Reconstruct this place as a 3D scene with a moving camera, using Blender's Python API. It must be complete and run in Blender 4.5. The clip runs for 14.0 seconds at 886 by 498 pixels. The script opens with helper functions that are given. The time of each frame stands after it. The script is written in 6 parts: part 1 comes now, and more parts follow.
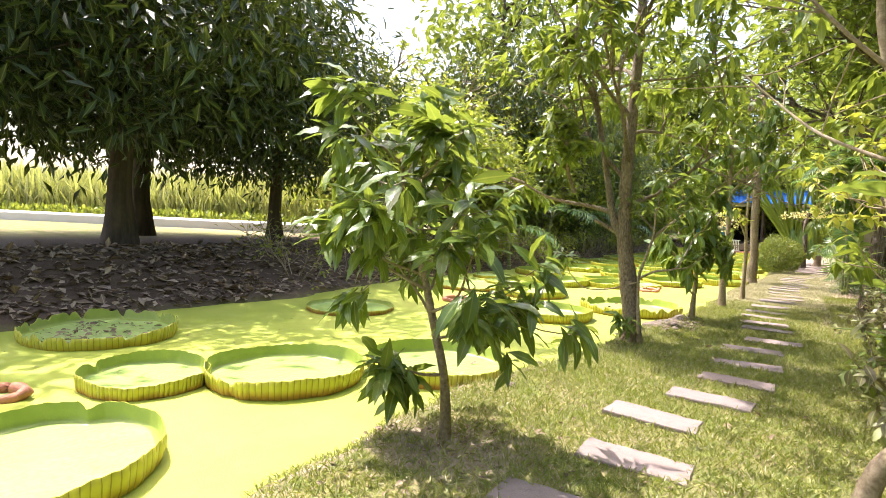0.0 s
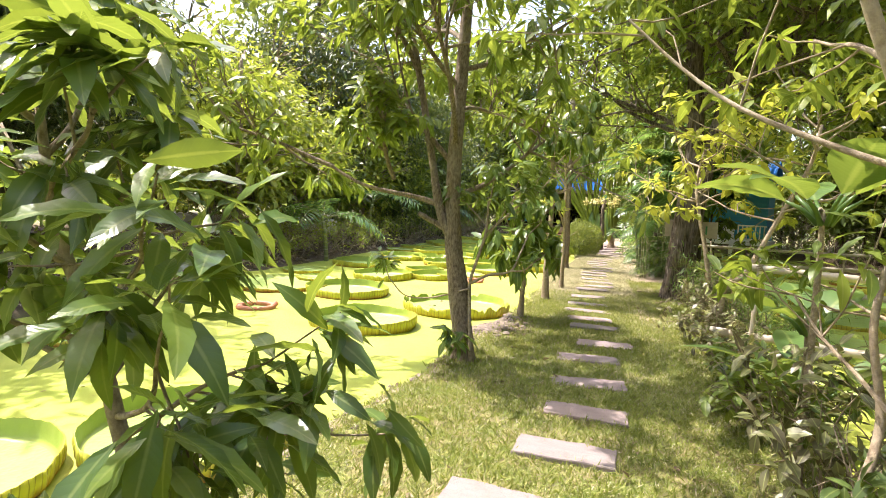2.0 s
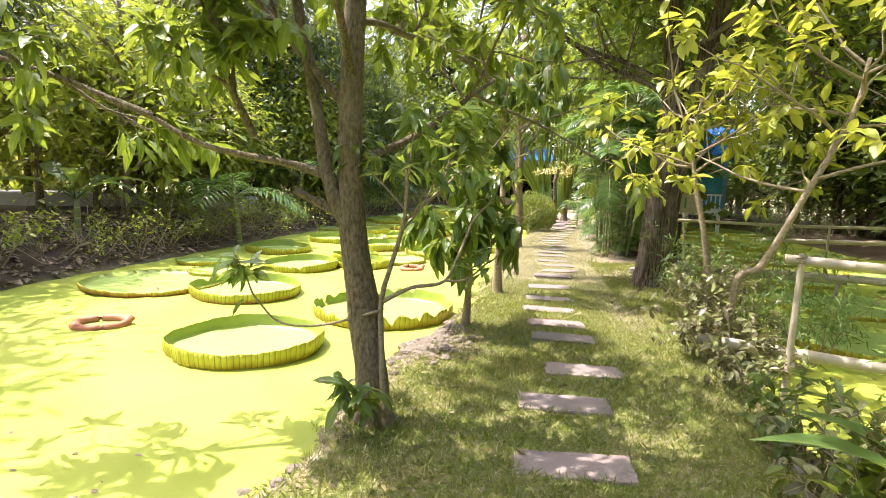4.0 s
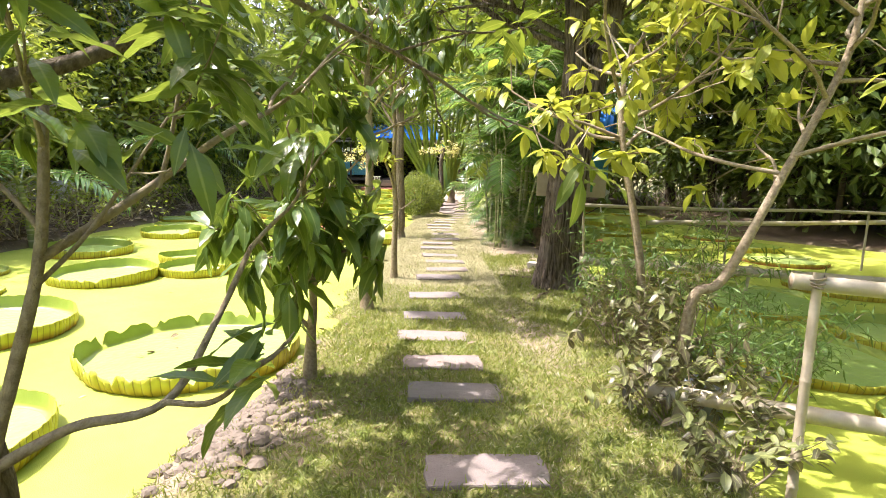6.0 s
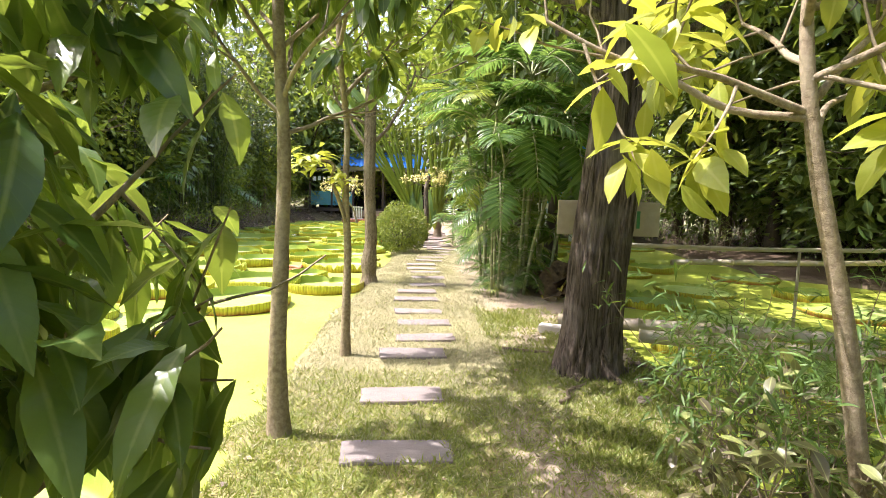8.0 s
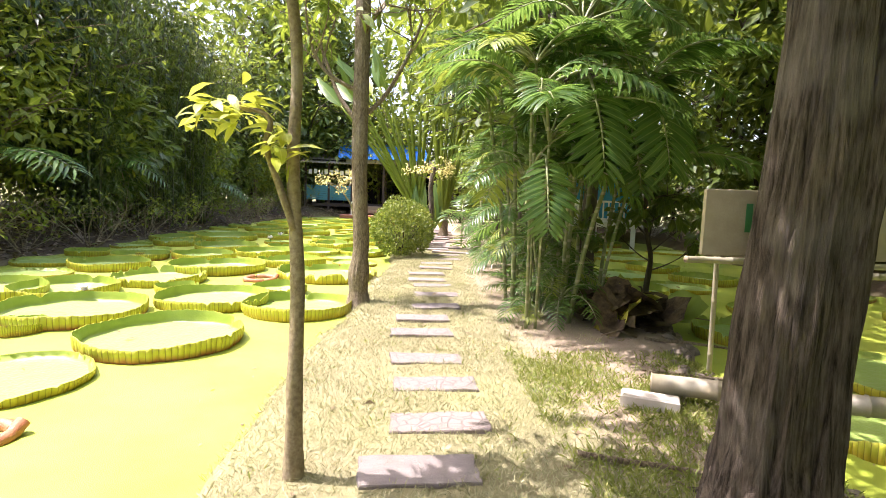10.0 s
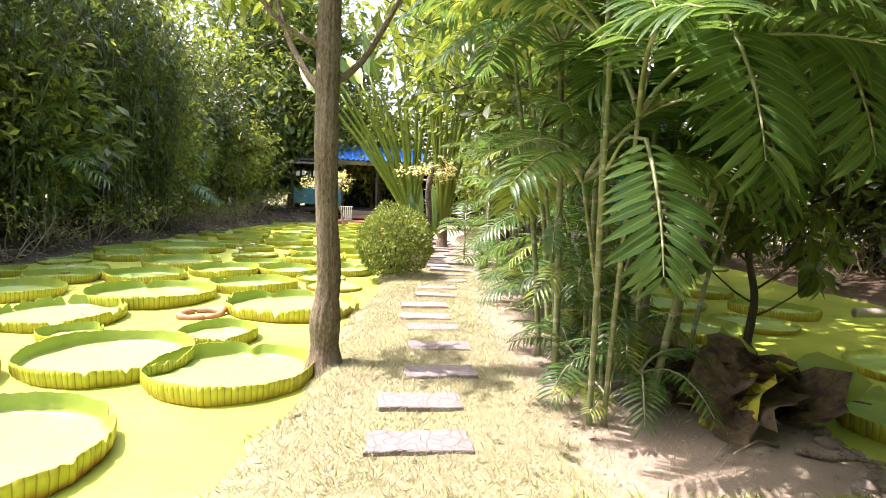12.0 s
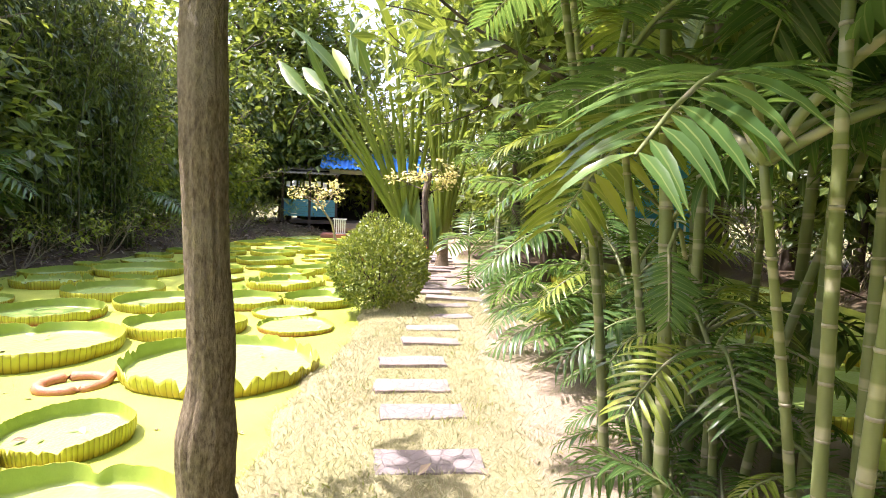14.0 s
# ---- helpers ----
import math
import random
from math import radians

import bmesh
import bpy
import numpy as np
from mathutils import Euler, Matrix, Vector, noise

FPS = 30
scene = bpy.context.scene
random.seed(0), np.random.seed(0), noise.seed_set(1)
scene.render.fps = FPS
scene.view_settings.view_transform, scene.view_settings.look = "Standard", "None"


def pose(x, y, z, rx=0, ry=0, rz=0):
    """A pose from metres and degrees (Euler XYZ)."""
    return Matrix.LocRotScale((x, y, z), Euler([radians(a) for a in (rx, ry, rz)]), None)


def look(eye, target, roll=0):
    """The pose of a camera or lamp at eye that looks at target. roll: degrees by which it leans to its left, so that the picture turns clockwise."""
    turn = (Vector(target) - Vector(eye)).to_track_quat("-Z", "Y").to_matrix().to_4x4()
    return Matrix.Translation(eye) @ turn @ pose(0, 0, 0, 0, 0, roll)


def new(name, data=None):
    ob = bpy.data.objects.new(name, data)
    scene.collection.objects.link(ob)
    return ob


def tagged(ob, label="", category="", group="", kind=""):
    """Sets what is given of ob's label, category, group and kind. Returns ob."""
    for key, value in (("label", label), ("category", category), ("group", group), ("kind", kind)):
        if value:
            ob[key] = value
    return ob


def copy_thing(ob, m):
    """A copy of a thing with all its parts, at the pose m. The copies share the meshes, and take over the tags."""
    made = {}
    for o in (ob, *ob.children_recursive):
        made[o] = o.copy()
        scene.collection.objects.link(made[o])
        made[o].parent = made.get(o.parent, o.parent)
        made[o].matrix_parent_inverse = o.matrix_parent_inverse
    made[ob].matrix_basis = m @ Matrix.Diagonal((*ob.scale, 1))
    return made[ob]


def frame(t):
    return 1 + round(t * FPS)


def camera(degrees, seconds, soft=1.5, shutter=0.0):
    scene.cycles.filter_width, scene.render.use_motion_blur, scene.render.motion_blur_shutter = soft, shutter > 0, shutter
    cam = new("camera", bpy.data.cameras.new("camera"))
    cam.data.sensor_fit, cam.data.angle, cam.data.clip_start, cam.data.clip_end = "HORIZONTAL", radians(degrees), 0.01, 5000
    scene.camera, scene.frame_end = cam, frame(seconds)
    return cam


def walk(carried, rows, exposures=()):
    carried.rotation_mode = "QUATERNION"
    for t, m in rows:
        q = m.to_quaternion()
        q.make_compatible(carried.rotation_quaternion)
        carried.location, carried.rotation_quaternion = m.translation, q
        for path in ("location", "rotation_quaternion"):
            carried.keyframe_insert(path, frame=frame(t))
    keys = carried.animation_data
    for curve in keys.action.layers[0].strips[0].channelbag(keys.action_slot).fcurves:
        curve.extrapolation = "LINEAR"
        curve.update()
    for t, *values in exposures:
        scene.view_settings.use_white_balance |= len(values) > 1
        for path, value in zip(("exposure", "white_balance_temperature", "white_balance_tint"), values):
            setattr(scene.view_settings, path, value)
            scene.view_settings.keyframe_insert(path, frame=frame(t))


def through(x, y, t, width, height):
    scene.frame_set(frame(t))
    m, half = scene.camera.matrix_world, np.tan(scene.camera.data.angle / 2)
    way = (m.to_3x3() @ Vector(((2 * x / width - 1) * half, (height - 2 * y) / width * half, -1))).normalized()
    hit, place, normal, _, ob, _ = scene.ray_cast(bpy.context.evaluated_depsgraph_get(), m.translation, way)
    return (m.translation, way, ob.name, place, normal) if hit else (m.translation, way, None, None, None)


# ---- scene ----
cam = camera(78.7, 14.0, soft=0.8)
METRES, EYE, TILT, LEAN, TURN = 15.5, 1.41, -0.25, 0.1, 0.0
ROWS = [
    (0.0, 0.0, 0.0, 0.0, 0.13, -2.85, -2.69),
    (0.5, 0.0084, 0.0241, 0.0048, -7.58, -3.16, -2.31),
    (1.0, 0.012, 0.0436, 0.0067, -11.58, -3.52, -2.4),
    (1.5, 0.0157, 0.0751, 0.0097, -15.66, -4.06, -2.85),
    (2.0, 0.0249, 0.0957, 0.0091, -18.36, -3.88, -2.84),
    (2.5, 0.0413, 0.1254, 0.0107, -20.24, -4.22, -2.56),
    (5.0, 0.1239, 0.2692, 0.0108, -29.43, -8.13, -1.8),
    (5.5, 0.1439, 0.2939, 0.0089, -33.91, -8.15, -1.73),
    (6.0, 0.1678, 0.321, 0.0124, -35.43, -8.2, -1.59),
    (6.5, 0.194, 0.3526, 0.0157, -36.25, -7.32, -1.83),
    (7.0, 0.2214, 0.3809, 0.0145, -36.53, -5.37, -1.68),
    (7.5, 0.245, 0.4147, 0.0118, -36.63, -4.9, -1.69),
    (10.0, 0.3537, 0.5815, 0.0074, -36.45, -5.33, -2.11),
    (10.5, 0.3717, 0.6181, 0.0076, -36.16, -5.55, -2.22),
    (11.0, 0.3963, 0.6467, 0.0086, -36.16, -5.49, -2.05),
    (11.5, 0.4172, 0.6769, 0.0096, -36.14, -5.34, -2.05),
    (12.0, 0.4402, 0.7111, 0.012, -36.93, -4.98, -2.38),
    (12.5, 0.4678, 0.7455, 0.0137, -37.32, -4.49, -2.26),
    (13.0, 0.4898, 0.7765, 0.0116, -37.29, -3.95, -2.28),
    (13.5, 0.5129, 0.8037, 0.0105, -37.22, -3.81, -2.24),
    (14.0, 0.5356, 0.8313, 0.0117, -36.7, -3.74, -2.11),
]
walk(cam, [(t, pose(0, 0, EYE, TILT, LEAN, TURN) @ pose(METRES * x, METRES * y, METRES * z, 90 + pitch, roll, yaw)) for t, x, y, z, yaw, pitch, roll in ROWS],
     [(0.0, 1.84, 6450, 23), (5.0, 1.9, 6400, 21), (7.5, 1.87, 6200, 22), (10.5, 1.95, 6300, 25), (14.0, 2.02, 6200, 28)])

# ---------------------------------------------------------------- light
SUN_EL, SUN_AZ = 63.0, math.atan2(-0.74, 0.67)
world = bpy.data.worlds.new("world")
scene.world = world
world.use_nodes = True
_n, _l = world.node_tree.nodes, world.node_tree.links
_sky = _n.new("ShaderNodeTexSky")
_sky.sky_type, _sky.sun_disc = "NISHITA", False
_sky.sun_elevation, _sky.sun_rotation = radians(SUN_EL), SUN_AZ
_sky.air_density, _sky.dust_density = 1.3, 4.5
_l.new(_sky.outputs[0], _n["Background"].inputs[0])
_n["Background"].inputs[1].default_value = 0.15
sun_data = bpy.data.lights.new("sun", "SUN")
sun_data.energy, sun_data.angle, sun_data.color = 3.3, radians(0.55), (1.0, 0.95, 0.87)
sun = new("sun", sun_data)
sun.matrix_world = look((math.sin(SUN_AZ) * 30, math.cos(SUN_AZ) * 30, 30 * math.tan(radians(SUN_EL))), (0, 0, 0))


# ---------------------------------------------------------------- materials
def material(name, build):
    m = bpy.data.materials.new(name)
    m.use_nodes = True
    m.node_tree.nodes.clear()
    out = m.node_tree.nodes.new("ShaderNodeOutputMaterial")
    m.node_tree.links.new(build(Nodes(m.node_tree)), out.inputs[0])
    return m


class Nodes:
    """A small way to write node trees."""

    def __init__(self, tree):
        self.tree = tree

    def add(self, kind, **inputs):
        n = self.tree.nodes.new(kind)
        for key, value in inputs.items():
            self.put(n.inputs[int(key[1:]) if key[0] == "i" and key[1:].isdigit() else key.replace("_", " ")], value)
        return n

    def put(self, socket, value):
        if isinstance(value, bpy.types.NodeSocket):
            self.tree.links.new(value, socket)
        else:
            socket.default_value = value

    def coord(self, which="Object"):
        return self.add("ShaderNodeTexCoord").outputs[which]

    def noise(self, scale, detail=4.0, rough=0.6, vec=None, stretch=None):
        v = vec or self.coord()
        if stretch:
            v = self.add("ShaderNodeMapping", Vector=v, Scale=stretch).outputs[0]
        return self.add("ShaderNodeTexNoise", Vector=v, Scale=scale, Detail=detail, Roughness=rough).outputs[0]

    def ramp(self, fac, stops):
        n = self.add("ShaderNodeValToRGB", i0=fac)
        e = n.color_ramp.elements
        while len(e) < len(stops):
            e.new(0.5)
        for s, (p, c) in zip(e, stops):
            s.position, s.color = p, (*c, 1) if len(c) == 3 else c
        return n.outputs[0]

    def mix(self, fac, a, b, how="MIX"):
        n = self.tree.nodes.new("ShaderNodeMix")
        n.data_type, n.blend_type = "RGBA", how
        self.put(n.inputs[0], fac)
        self.put(n.inputs[6], a if not isinstance(a, tuple) else (*a, 1))
        self.put(n.inputs[7], b if not isinstance(b, tuple) else (*b, 1))
        return n.outputs[2]

    def math(self, how, a, b=0.5):
        n = self.tree.nodes.new("ShaderNodeMath")
        n.operation = how
        self.put(n.inputs[0], a)
        self.put(n.inputs[1], b)
        return n.outputs[0]

    def bump(self, height, strength, distance):
        return self.add("ShaderNodeBump", Strength=strength, Distance=distance, Height=height).outputs[0]

    def attr(self, name):
        n = self.tree.nodes.new("ShaderNodeAttribute")
        n.attribute_name = name
        return n

    def surface(self, color, rough=0.7, normal=None, metal=0.0, spec=0.5, **more):
        n = self.add("ShaderNodeBsdfPrincipled", Roughness=rough, Metallic=metal, **more)
        n.inputs["Specular IOR Level"].default_value = spec
        self.put(n.inputs["Base Color"], color if not isinstance(color, tuple) else (*color, 1))
        if normal:
            self.put(n.inputs["Normal"], normal)
        return n.outputs[0]


def leaf_material(name, dark, mid, light, through=0.35, rough=0.42, glow=(0.35, 0.42, 0.03), veins=0):
    def build(n):
        rnd = n.add("ShaderNodeNewGeometry").outputs["Random Per Island"]
        base = n.ramp(rnd, [(0.0, dark), (0.5, mid), (0.92, light), (1.0, tuple(min(1, c * 1.35) for c in light))])
        patch = n.noise(0.9, 3)
        base = n.mix(n.math("MULTIPLY", patch, 0.45), base, n.mix(0.5, light, mid))
        grain = n.noise(60, 2)
        base = n.mix(n.math("MULTIPLY", grain, 0.25), base, dark)
        rib = n.ramp(n.attr("rib").outputs["Fac"], [(0.84, (0, 0, 0)), (0.95, (0.55, 0.55, 0.55))])
        base = n.mix(rib, base, n.mix(0.5, light, (0.45, 0.48, 0.16)))
        relief = None
        if veins:
            across = n.math("SUBTRACT", 1.0, n.attr("rib").outputs["Fac"])
            run = n.math("SUBTRACT", n.math("MULTIPLY", n.attr("along").outputs["Fac"], veins), n.math("MULTIPLY", across, 1.6))
            line = n.math("ABSOLUTE", n.math("SINE", n.math("MULTIPLY", run, math.pi)))
            base = n.mix(n.ramp(line, [(0.04, (0.25, 0.25, 0.25)), (0.22, (0, 0, 0))]), base, n.mix(0.6, light, mid))
            relief = n.bump(line, 0.2, 0.002)
        back = n.mix(0.55, base, glow)
        s = n.surface(base, rough, relief, spec=0.5)
        t = n.add("ShaderNodeBsdfTranslucent", Color=back).outputs[0]
        return n.add("ShaderNodeMixShader", i0=through, i1=s, i2=t).outputs[0]
    return material(name, build)


def bark_material(name, a, b, c, scale=9.0, ridge=(1, 1, 0.16), depth=0.02):
    def build(n):
        grain = n.noise(scale, 8, 0.65, stretch=ridge)
        fine = n.noise(scale * 7, 4, 0.7, stretch=(1, 1, 0.5))
        patch = n.noise(1.7, 3)
        col = n.mix(n.ramp(grain, [(0.36, (0, 0, 0)), (0.62, (1, 1, 1))]), a, b)
        col = n.mix(n.ramp(patch, [(0.5, (0, 0, 0)), (0.72, (0.7, 0.7, 0.7))]), col, c)
        col = n.mix(n.math("MULTIPLY", fine, 0.3), col, a)
        h = n.math("ADD", grain, n.math("MULTIPLY", fine, 0.3))
        return n.surface(col, 0.85, n.bump(h, 0.9, depth), spec=0.25)
    return material(name, build)


M = {}
M["mango"] = leaf_material("mango leaf", (0.038, 0.085, 0.022), (0.075, 0.15, 0.034), (0.155, 0.23, 0.05), 0.42, 0.3, veins=13)
# darker copy of the mango leaf: the crown's backlit side put into its colour
M["mango_backlit"] = leaf_material("backlit mango leaf", (0.012, 0.028, 0.009), (0.022, 0.048, 0.012), (0.042, 0.085, 0.018), 0.13, 0.5)
M["bright"] = leaf_material("yellow-green leaf", (0.11, 0.17, 0.025), (0.21, 0.27, 0.035), (0.38, 0.38, 0.05), 0.5, 0.42)
M["garden"] = leaf_material("garden tree leaf", (0.05, 0.10, 0.02), (0.105, 0.17, 0.028), (0.23, 0.28, 0.042), 0.46, 0.4)
M["yellow"] = leaf_material("yellow leaf", (0.19, 0.25, 0.03), (0.34, 0.39, 0.05), (0.52, 0.52, 0.09), 0.45, 0.42, (0.6, 0.6, 0.05), veins=8)
M["wood_leaf"] = leaf_material("woodland leaf", (0.033, 0.066, 0.022), (0.066, 0.118, 0.032), (0.14, 0.2, 0.045), 0.46, 0.4)
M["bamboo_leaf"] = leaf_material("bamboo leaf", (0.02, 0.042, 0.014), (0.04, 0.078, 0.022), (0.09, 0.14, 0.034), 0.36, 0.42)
M["palm"] = leaf_material("palm leaflet", (0.03, 0.082, 0.026), (0.06, 0.138, 0.038), (0.145, 0.235, 0.068), 0.44, 0.25, (0.24, 0.38, 0.05))
M["palm_yellow"] = leaf_material("yellowish palm leaflet", (0.13, 0.20, 0.025), (0.22, 0.29, 0.035), (0.36, 0.38, 0.06), 0.4, 0.36)
M["fern"] = leaf_material("feathery leaf", (0.05, 0.11, 0.03), (0.08, 0.17, 0.04), (0.14, 0.24, 0.05), 0.4, 0.5)
M["purple"] = leaf_material("purple-green leaf", (0.06, 0.036, 0.036), (0.12, 0.125, 0.05), (0.28, 0.33, 0.11), 0.28, 0.4, (0.3, 0.25, 0.06))
M["bush"] = leaf_material("clipped bush leaf", (0.05, 0.085, 0.014), (0.10, 0.15, 0.022), (0.25, 0.28, 0.035), 0.3, 0.45)
M["pale"] = leaf_material("pale cream leaf", (0.45, 0.42, 0.14), (0.62, 0.57, 0.22), (0.75, 0.70, 0.33), 0.35, 0.5, (0.8, 0.7, 0.2))
M["grass"] = leaf_material("grass blade", (0.10, 0.155, 0.022), (0.185, 0.24, 0.035), (0.40, 0.37, 0.13), 0.35, 0.55)
M["grass_dry"] = leaf_material("dry grass blade", (0.15, 0.165, 0.055), (0.32, 0.31, 0.15), (0.56, 0.52, 0.33), 0.16, 0.65, (0.5, 0.46, 0.24))
M["field"] = leaf_material("field grass", (0.26, 0.28, 0.09), (0.38, 0.38, 0.13), (0.50, 0.47, 0.20), 0.4, 0.55)
M["banana"] = leaf_material("banana leaf", (0.05, 0.11, 0.035), (0.08, 0.16, 0.04), (0.16, 0.25, 0.07), 0.4, 0.33, veins=26)
M["litter"] = leaf_material("dry litter leaf", (0.075, 0.045, 0.026), (0.18, 0.12, 0.07), (0.36, 0.28, 0.19), 0.1, 0.7, (0.3, 0.2, 0.06))
M["bark"] = bark_material("grey-brown bark", (0.12, 0.088, 0.055), (0.33, 0.265, 0.175), (0.40, 0.355, 0.265), 58, (1, 1, 0.4), 0.04)
M["bark_smooth"] = bark_material("smooth grey bark", (0.19, 0.145, 0.09), (0.35, 0.29, 0.19), (0.46, 0.41, 0.29), 34, (1, 1, 1.0), 0.012)
M["bark_dark"] = bark_material("dark furrowed bark", (0.035, 0.024, 0.016), (0.27, 0.215, 0.16), (0.42, 0.365, 0.30), 42, (1, 1, 0.08), 0.06)
# darker bark copy that carries the shade under foliage in its colour
M["bark_shaded"] = bark_material("shaded trunk bark", (0.05, 0.04, 0.028), (0.11, 0.085, 0.06), (0.16, 0.13, 0.09), 8)


def _cane(n):
    rings = n.add("ShaderNodeTexWave", Vector=n.coord(), Scale=1.5, Distortion=0.6, Detail=1.0)
    rings.wave_type, rings.bands_direction = "BANDS", "Z"
    tone = n.noise(5, 4)
    col = n.mix(tone, (0.09, 0.13, 0.03), (0.25, 0.26, 0.115))
    col = n.mix(n.ramp(rings.outputs[1], [(0.90, (0, 0, 0)), (0.97, (0.6, 0.6, 0.6))]), col, (0.42, 0.38, 0.27))
    return n.surface(col, 0.5, n.bump(n.noise(40, 3), 0.3, 0.004))


M["cane"] = material("palm cane", _cane)
# dark cane for the bank clumps, shade among the foliage put into the colour
M["cane_shaded"] = material("shaded bamboo cane", lambda n: n.surface(n.mix(n.noise(6, 4), (0.035, 0.04, 0.018), (0.10, 0.105, 0.045)), 0.55, n.bump(n.noise(30, 3), 0.3, 0.004)))


def _bamboo(n):
    streak = n.noise(18, 5, 0.6, stretch=(0.12, 1, 1))
    col = n.mix(streak, (0.23, 0.19, 0.12), (0.50, 0.44, 0.31))
    col = n.mix(n.ramp(n.noise(2.3, 4), [(0.5, (0, 0, 0)), (0.75, (0.8, 0.8, 0.8))]), col, (0.30, 0.30, 0.26))
    return n.surface(col, 0.5, n.bump(streak, 0.3, 0.004))


M["bamboo"] = material("weathered bamboo", _bamboo)
M["rope"] = material("frayed twine", lambda n: n.surface(n.mix(n.noise(90), (0.14, 0.11, 0.07), (0.36, 0.30, 0.2)), 0.9, n.bump(n.noise(120), 0.6, 0.004)))


def _ground(n):
    pos = n.coord()
    a = n.add("ShaderNodeSeparateColor", Color=n.attr("cover").outputs["Color"])
    dirt, litter, dry = a.outputs[0], a.outputs[1], a.outputs[2]
    big, mid, fine = n.noise(0.8, 5), n.noise(6, 6, 0.7), n.noise(70, 5, 0.7)
    soil = n.mix(mid, (0.17, 0.145, 0.06), (0.31, 0.275, 0.13))
    soil = n.mix(n.ramp(n.noise(3.2, 5), [(0.42, (0, 0, 0)), (0.6, (0.8, 0.8, 0.8))]), soil, (0.13, 0.175, 0.03))
    straw = n.mix(mid, (0.19, 0.17, 0.085), (0.33, 0.30, 0.18))
    straw = n.mix(n.ramp(big, [(0.45, (0, 0, 0)), (0.7, (0.45, 0.45, 0.45))]), straw, (0.32, 0.32, 0.13))
    sand = n.mix(mid, (0.24, 0.19, 0.135), (0.40, 0.335, 0.255))
    sand = n.mix(n.ramp(fine, [(0.35, (0.8, 0.8, 0.8)), (0.55, (0, 0, 0))]), sand, (0.27, 0.20, 0.13))
    leafy = n.mix(n.noise(22, 6, 0.75), (0.035, 0.024, 0.015), (0.16, 0.115, 0.075))
    col = n.mix(dry, soil, straw)
    edge = n.math("ADD", dirt, n.math("MULTIPLY", n.math("SUBTRACT", mid, 0.5), 1.1))
    col = n.mix(n.ramp(edge, [(0.38, (0, 0, 0)), (0.66, (1, 1, 1))]), col, sand)
    col = n.mix(litter, col, leafy)
    h = n.math("ADD", mid, n.math("MULTIPLY", fine, 0.6))
    return n.surface(col, 0.92, n.bump(h, 0.7, 0.03), spec=0.15)


M["ground"] = material("garden soil", _ground)


def _weed(n):
    fine = n.add("ShaderNodeTexVoronoi", Vector=n.coord(), Scale=130.0)
    col = n.mix(n.noise(300, 2), (0.31, 0.38, 0.028), (0.48, 0.51, 0.10))
    col = n.mix(n.ramp(n.noise(0.7, 6, 0.65), [(0.35, (0.5, 0.5, 0.5)), (0.6, (0, 0, 0))]), col, (0.19, 0.29, 0.012))
    col = n.mix(n.ramp(n.noise(4.0, 7, 0.7), [(0.64, (0, 0, 0)), (0.75, (0.45, 0.45, 0.45))]), col, (0.50, 0.50, 0.13))
    return n.surface(col, 0.6, n.bump(fine.outputs[0], 0.35, 0.004), spec=0.3)


M["weed"] = material("duckweed carpet", _weed)


def _pad_floor(n):
    pos = n.coord()
    x = n.add("ShaderNodeSeparateXYZ", Vector=pos)
    ang = n.math("ARCTAN2", x.outputs[1], x.outputs[0])
    vein = n.math("ABSOLUTE", n.math("SINE", n.math("MULTIPLY", ang, 9.0)))
    rnd = n.add("ShaderNodeObjectInfo").outputs["Random"]
    col = n.mix(n.noise(2.5, 5), (0.29, 0.42, 0.09), (0.44, 0.54, 0.17))
    col = n.mix(n.math("MULTIPLY", rnd, 0.45), col, (0.17, 0.32, 0.05))
    col = n.mix(n.ramp(vein, [(0.0, (0.3, 0.3, 0.3)), (0.14, (0, 0, 0))]), col, (0.52, 0.52, 0.19))
    col = n.mix(n.ramp(n.noise(9, 6, 0.7), [(0.66, (0, 0, 0)), (0.74, (0.5, 0.5, 0.5))]), col, (0.30, 0.22, 0.09))
    cells = n.add("ShaderNodeTexVoronoi", Vector=pos, Scale=16.0)
    return n.surface(col, 0.36, n.bump(cells.outputs[0], 0.35, 0.012), spec=0.5)


M["pad_floor"] = material("lily pad floor", _pad_floor)


def _pad_rim(n):
    z = n.add("ShaderNodeSeparateXYZ", Vector=n.coord()).outputs[2]
    rnd = n.add("ShaderNodeObjectInfo").outputs["Random"]
    t = n.math("ADD", n.math("MULTIPLY", z, 8.0), n.math("MULTIPLY", n.math("SUBTRACT", n.noise(3.0, 5), 0.5), 0.9))
    low = n.mix(n.ramp(rnd, [(0.66, (0, 0, 0)), (0.95, (1, 1, 1))]), (0.40, 0.30, 0.025), (0.36, 0.13, 0.05))
    col = n.mix(n.ramp(t, [(0.05, (0, 0, 0)), (0.6, (1, 1, 1))]), low, (0.43, 0.42, 0.04))
    at = n.add("ShaderNodeSeparateXYZ", Vector=n.coord())
    ridge = n.math("ABSOLUTE", n.math("SINE", n.math("MULTIPLY", n.math("ARCTAN2", at.outputs[1], at.outputs[0]), 45.0)))
    groove = n.math("ADD", ridge, n.math("MULTIPLY", n.math("SUBTRACT", n.noise(14, 4), 0.5), 0.5))
    col = n.mix(n.ramp(groove, [(0.06, (0.75, 0.75, 0.75)), (0.34, (0, 0, 0))]), col, (0.17, 0.135, 0.02))
    return n.surface(col, 0.45, n.bump(ridge, 0.6, 0.012), spec=0.4)


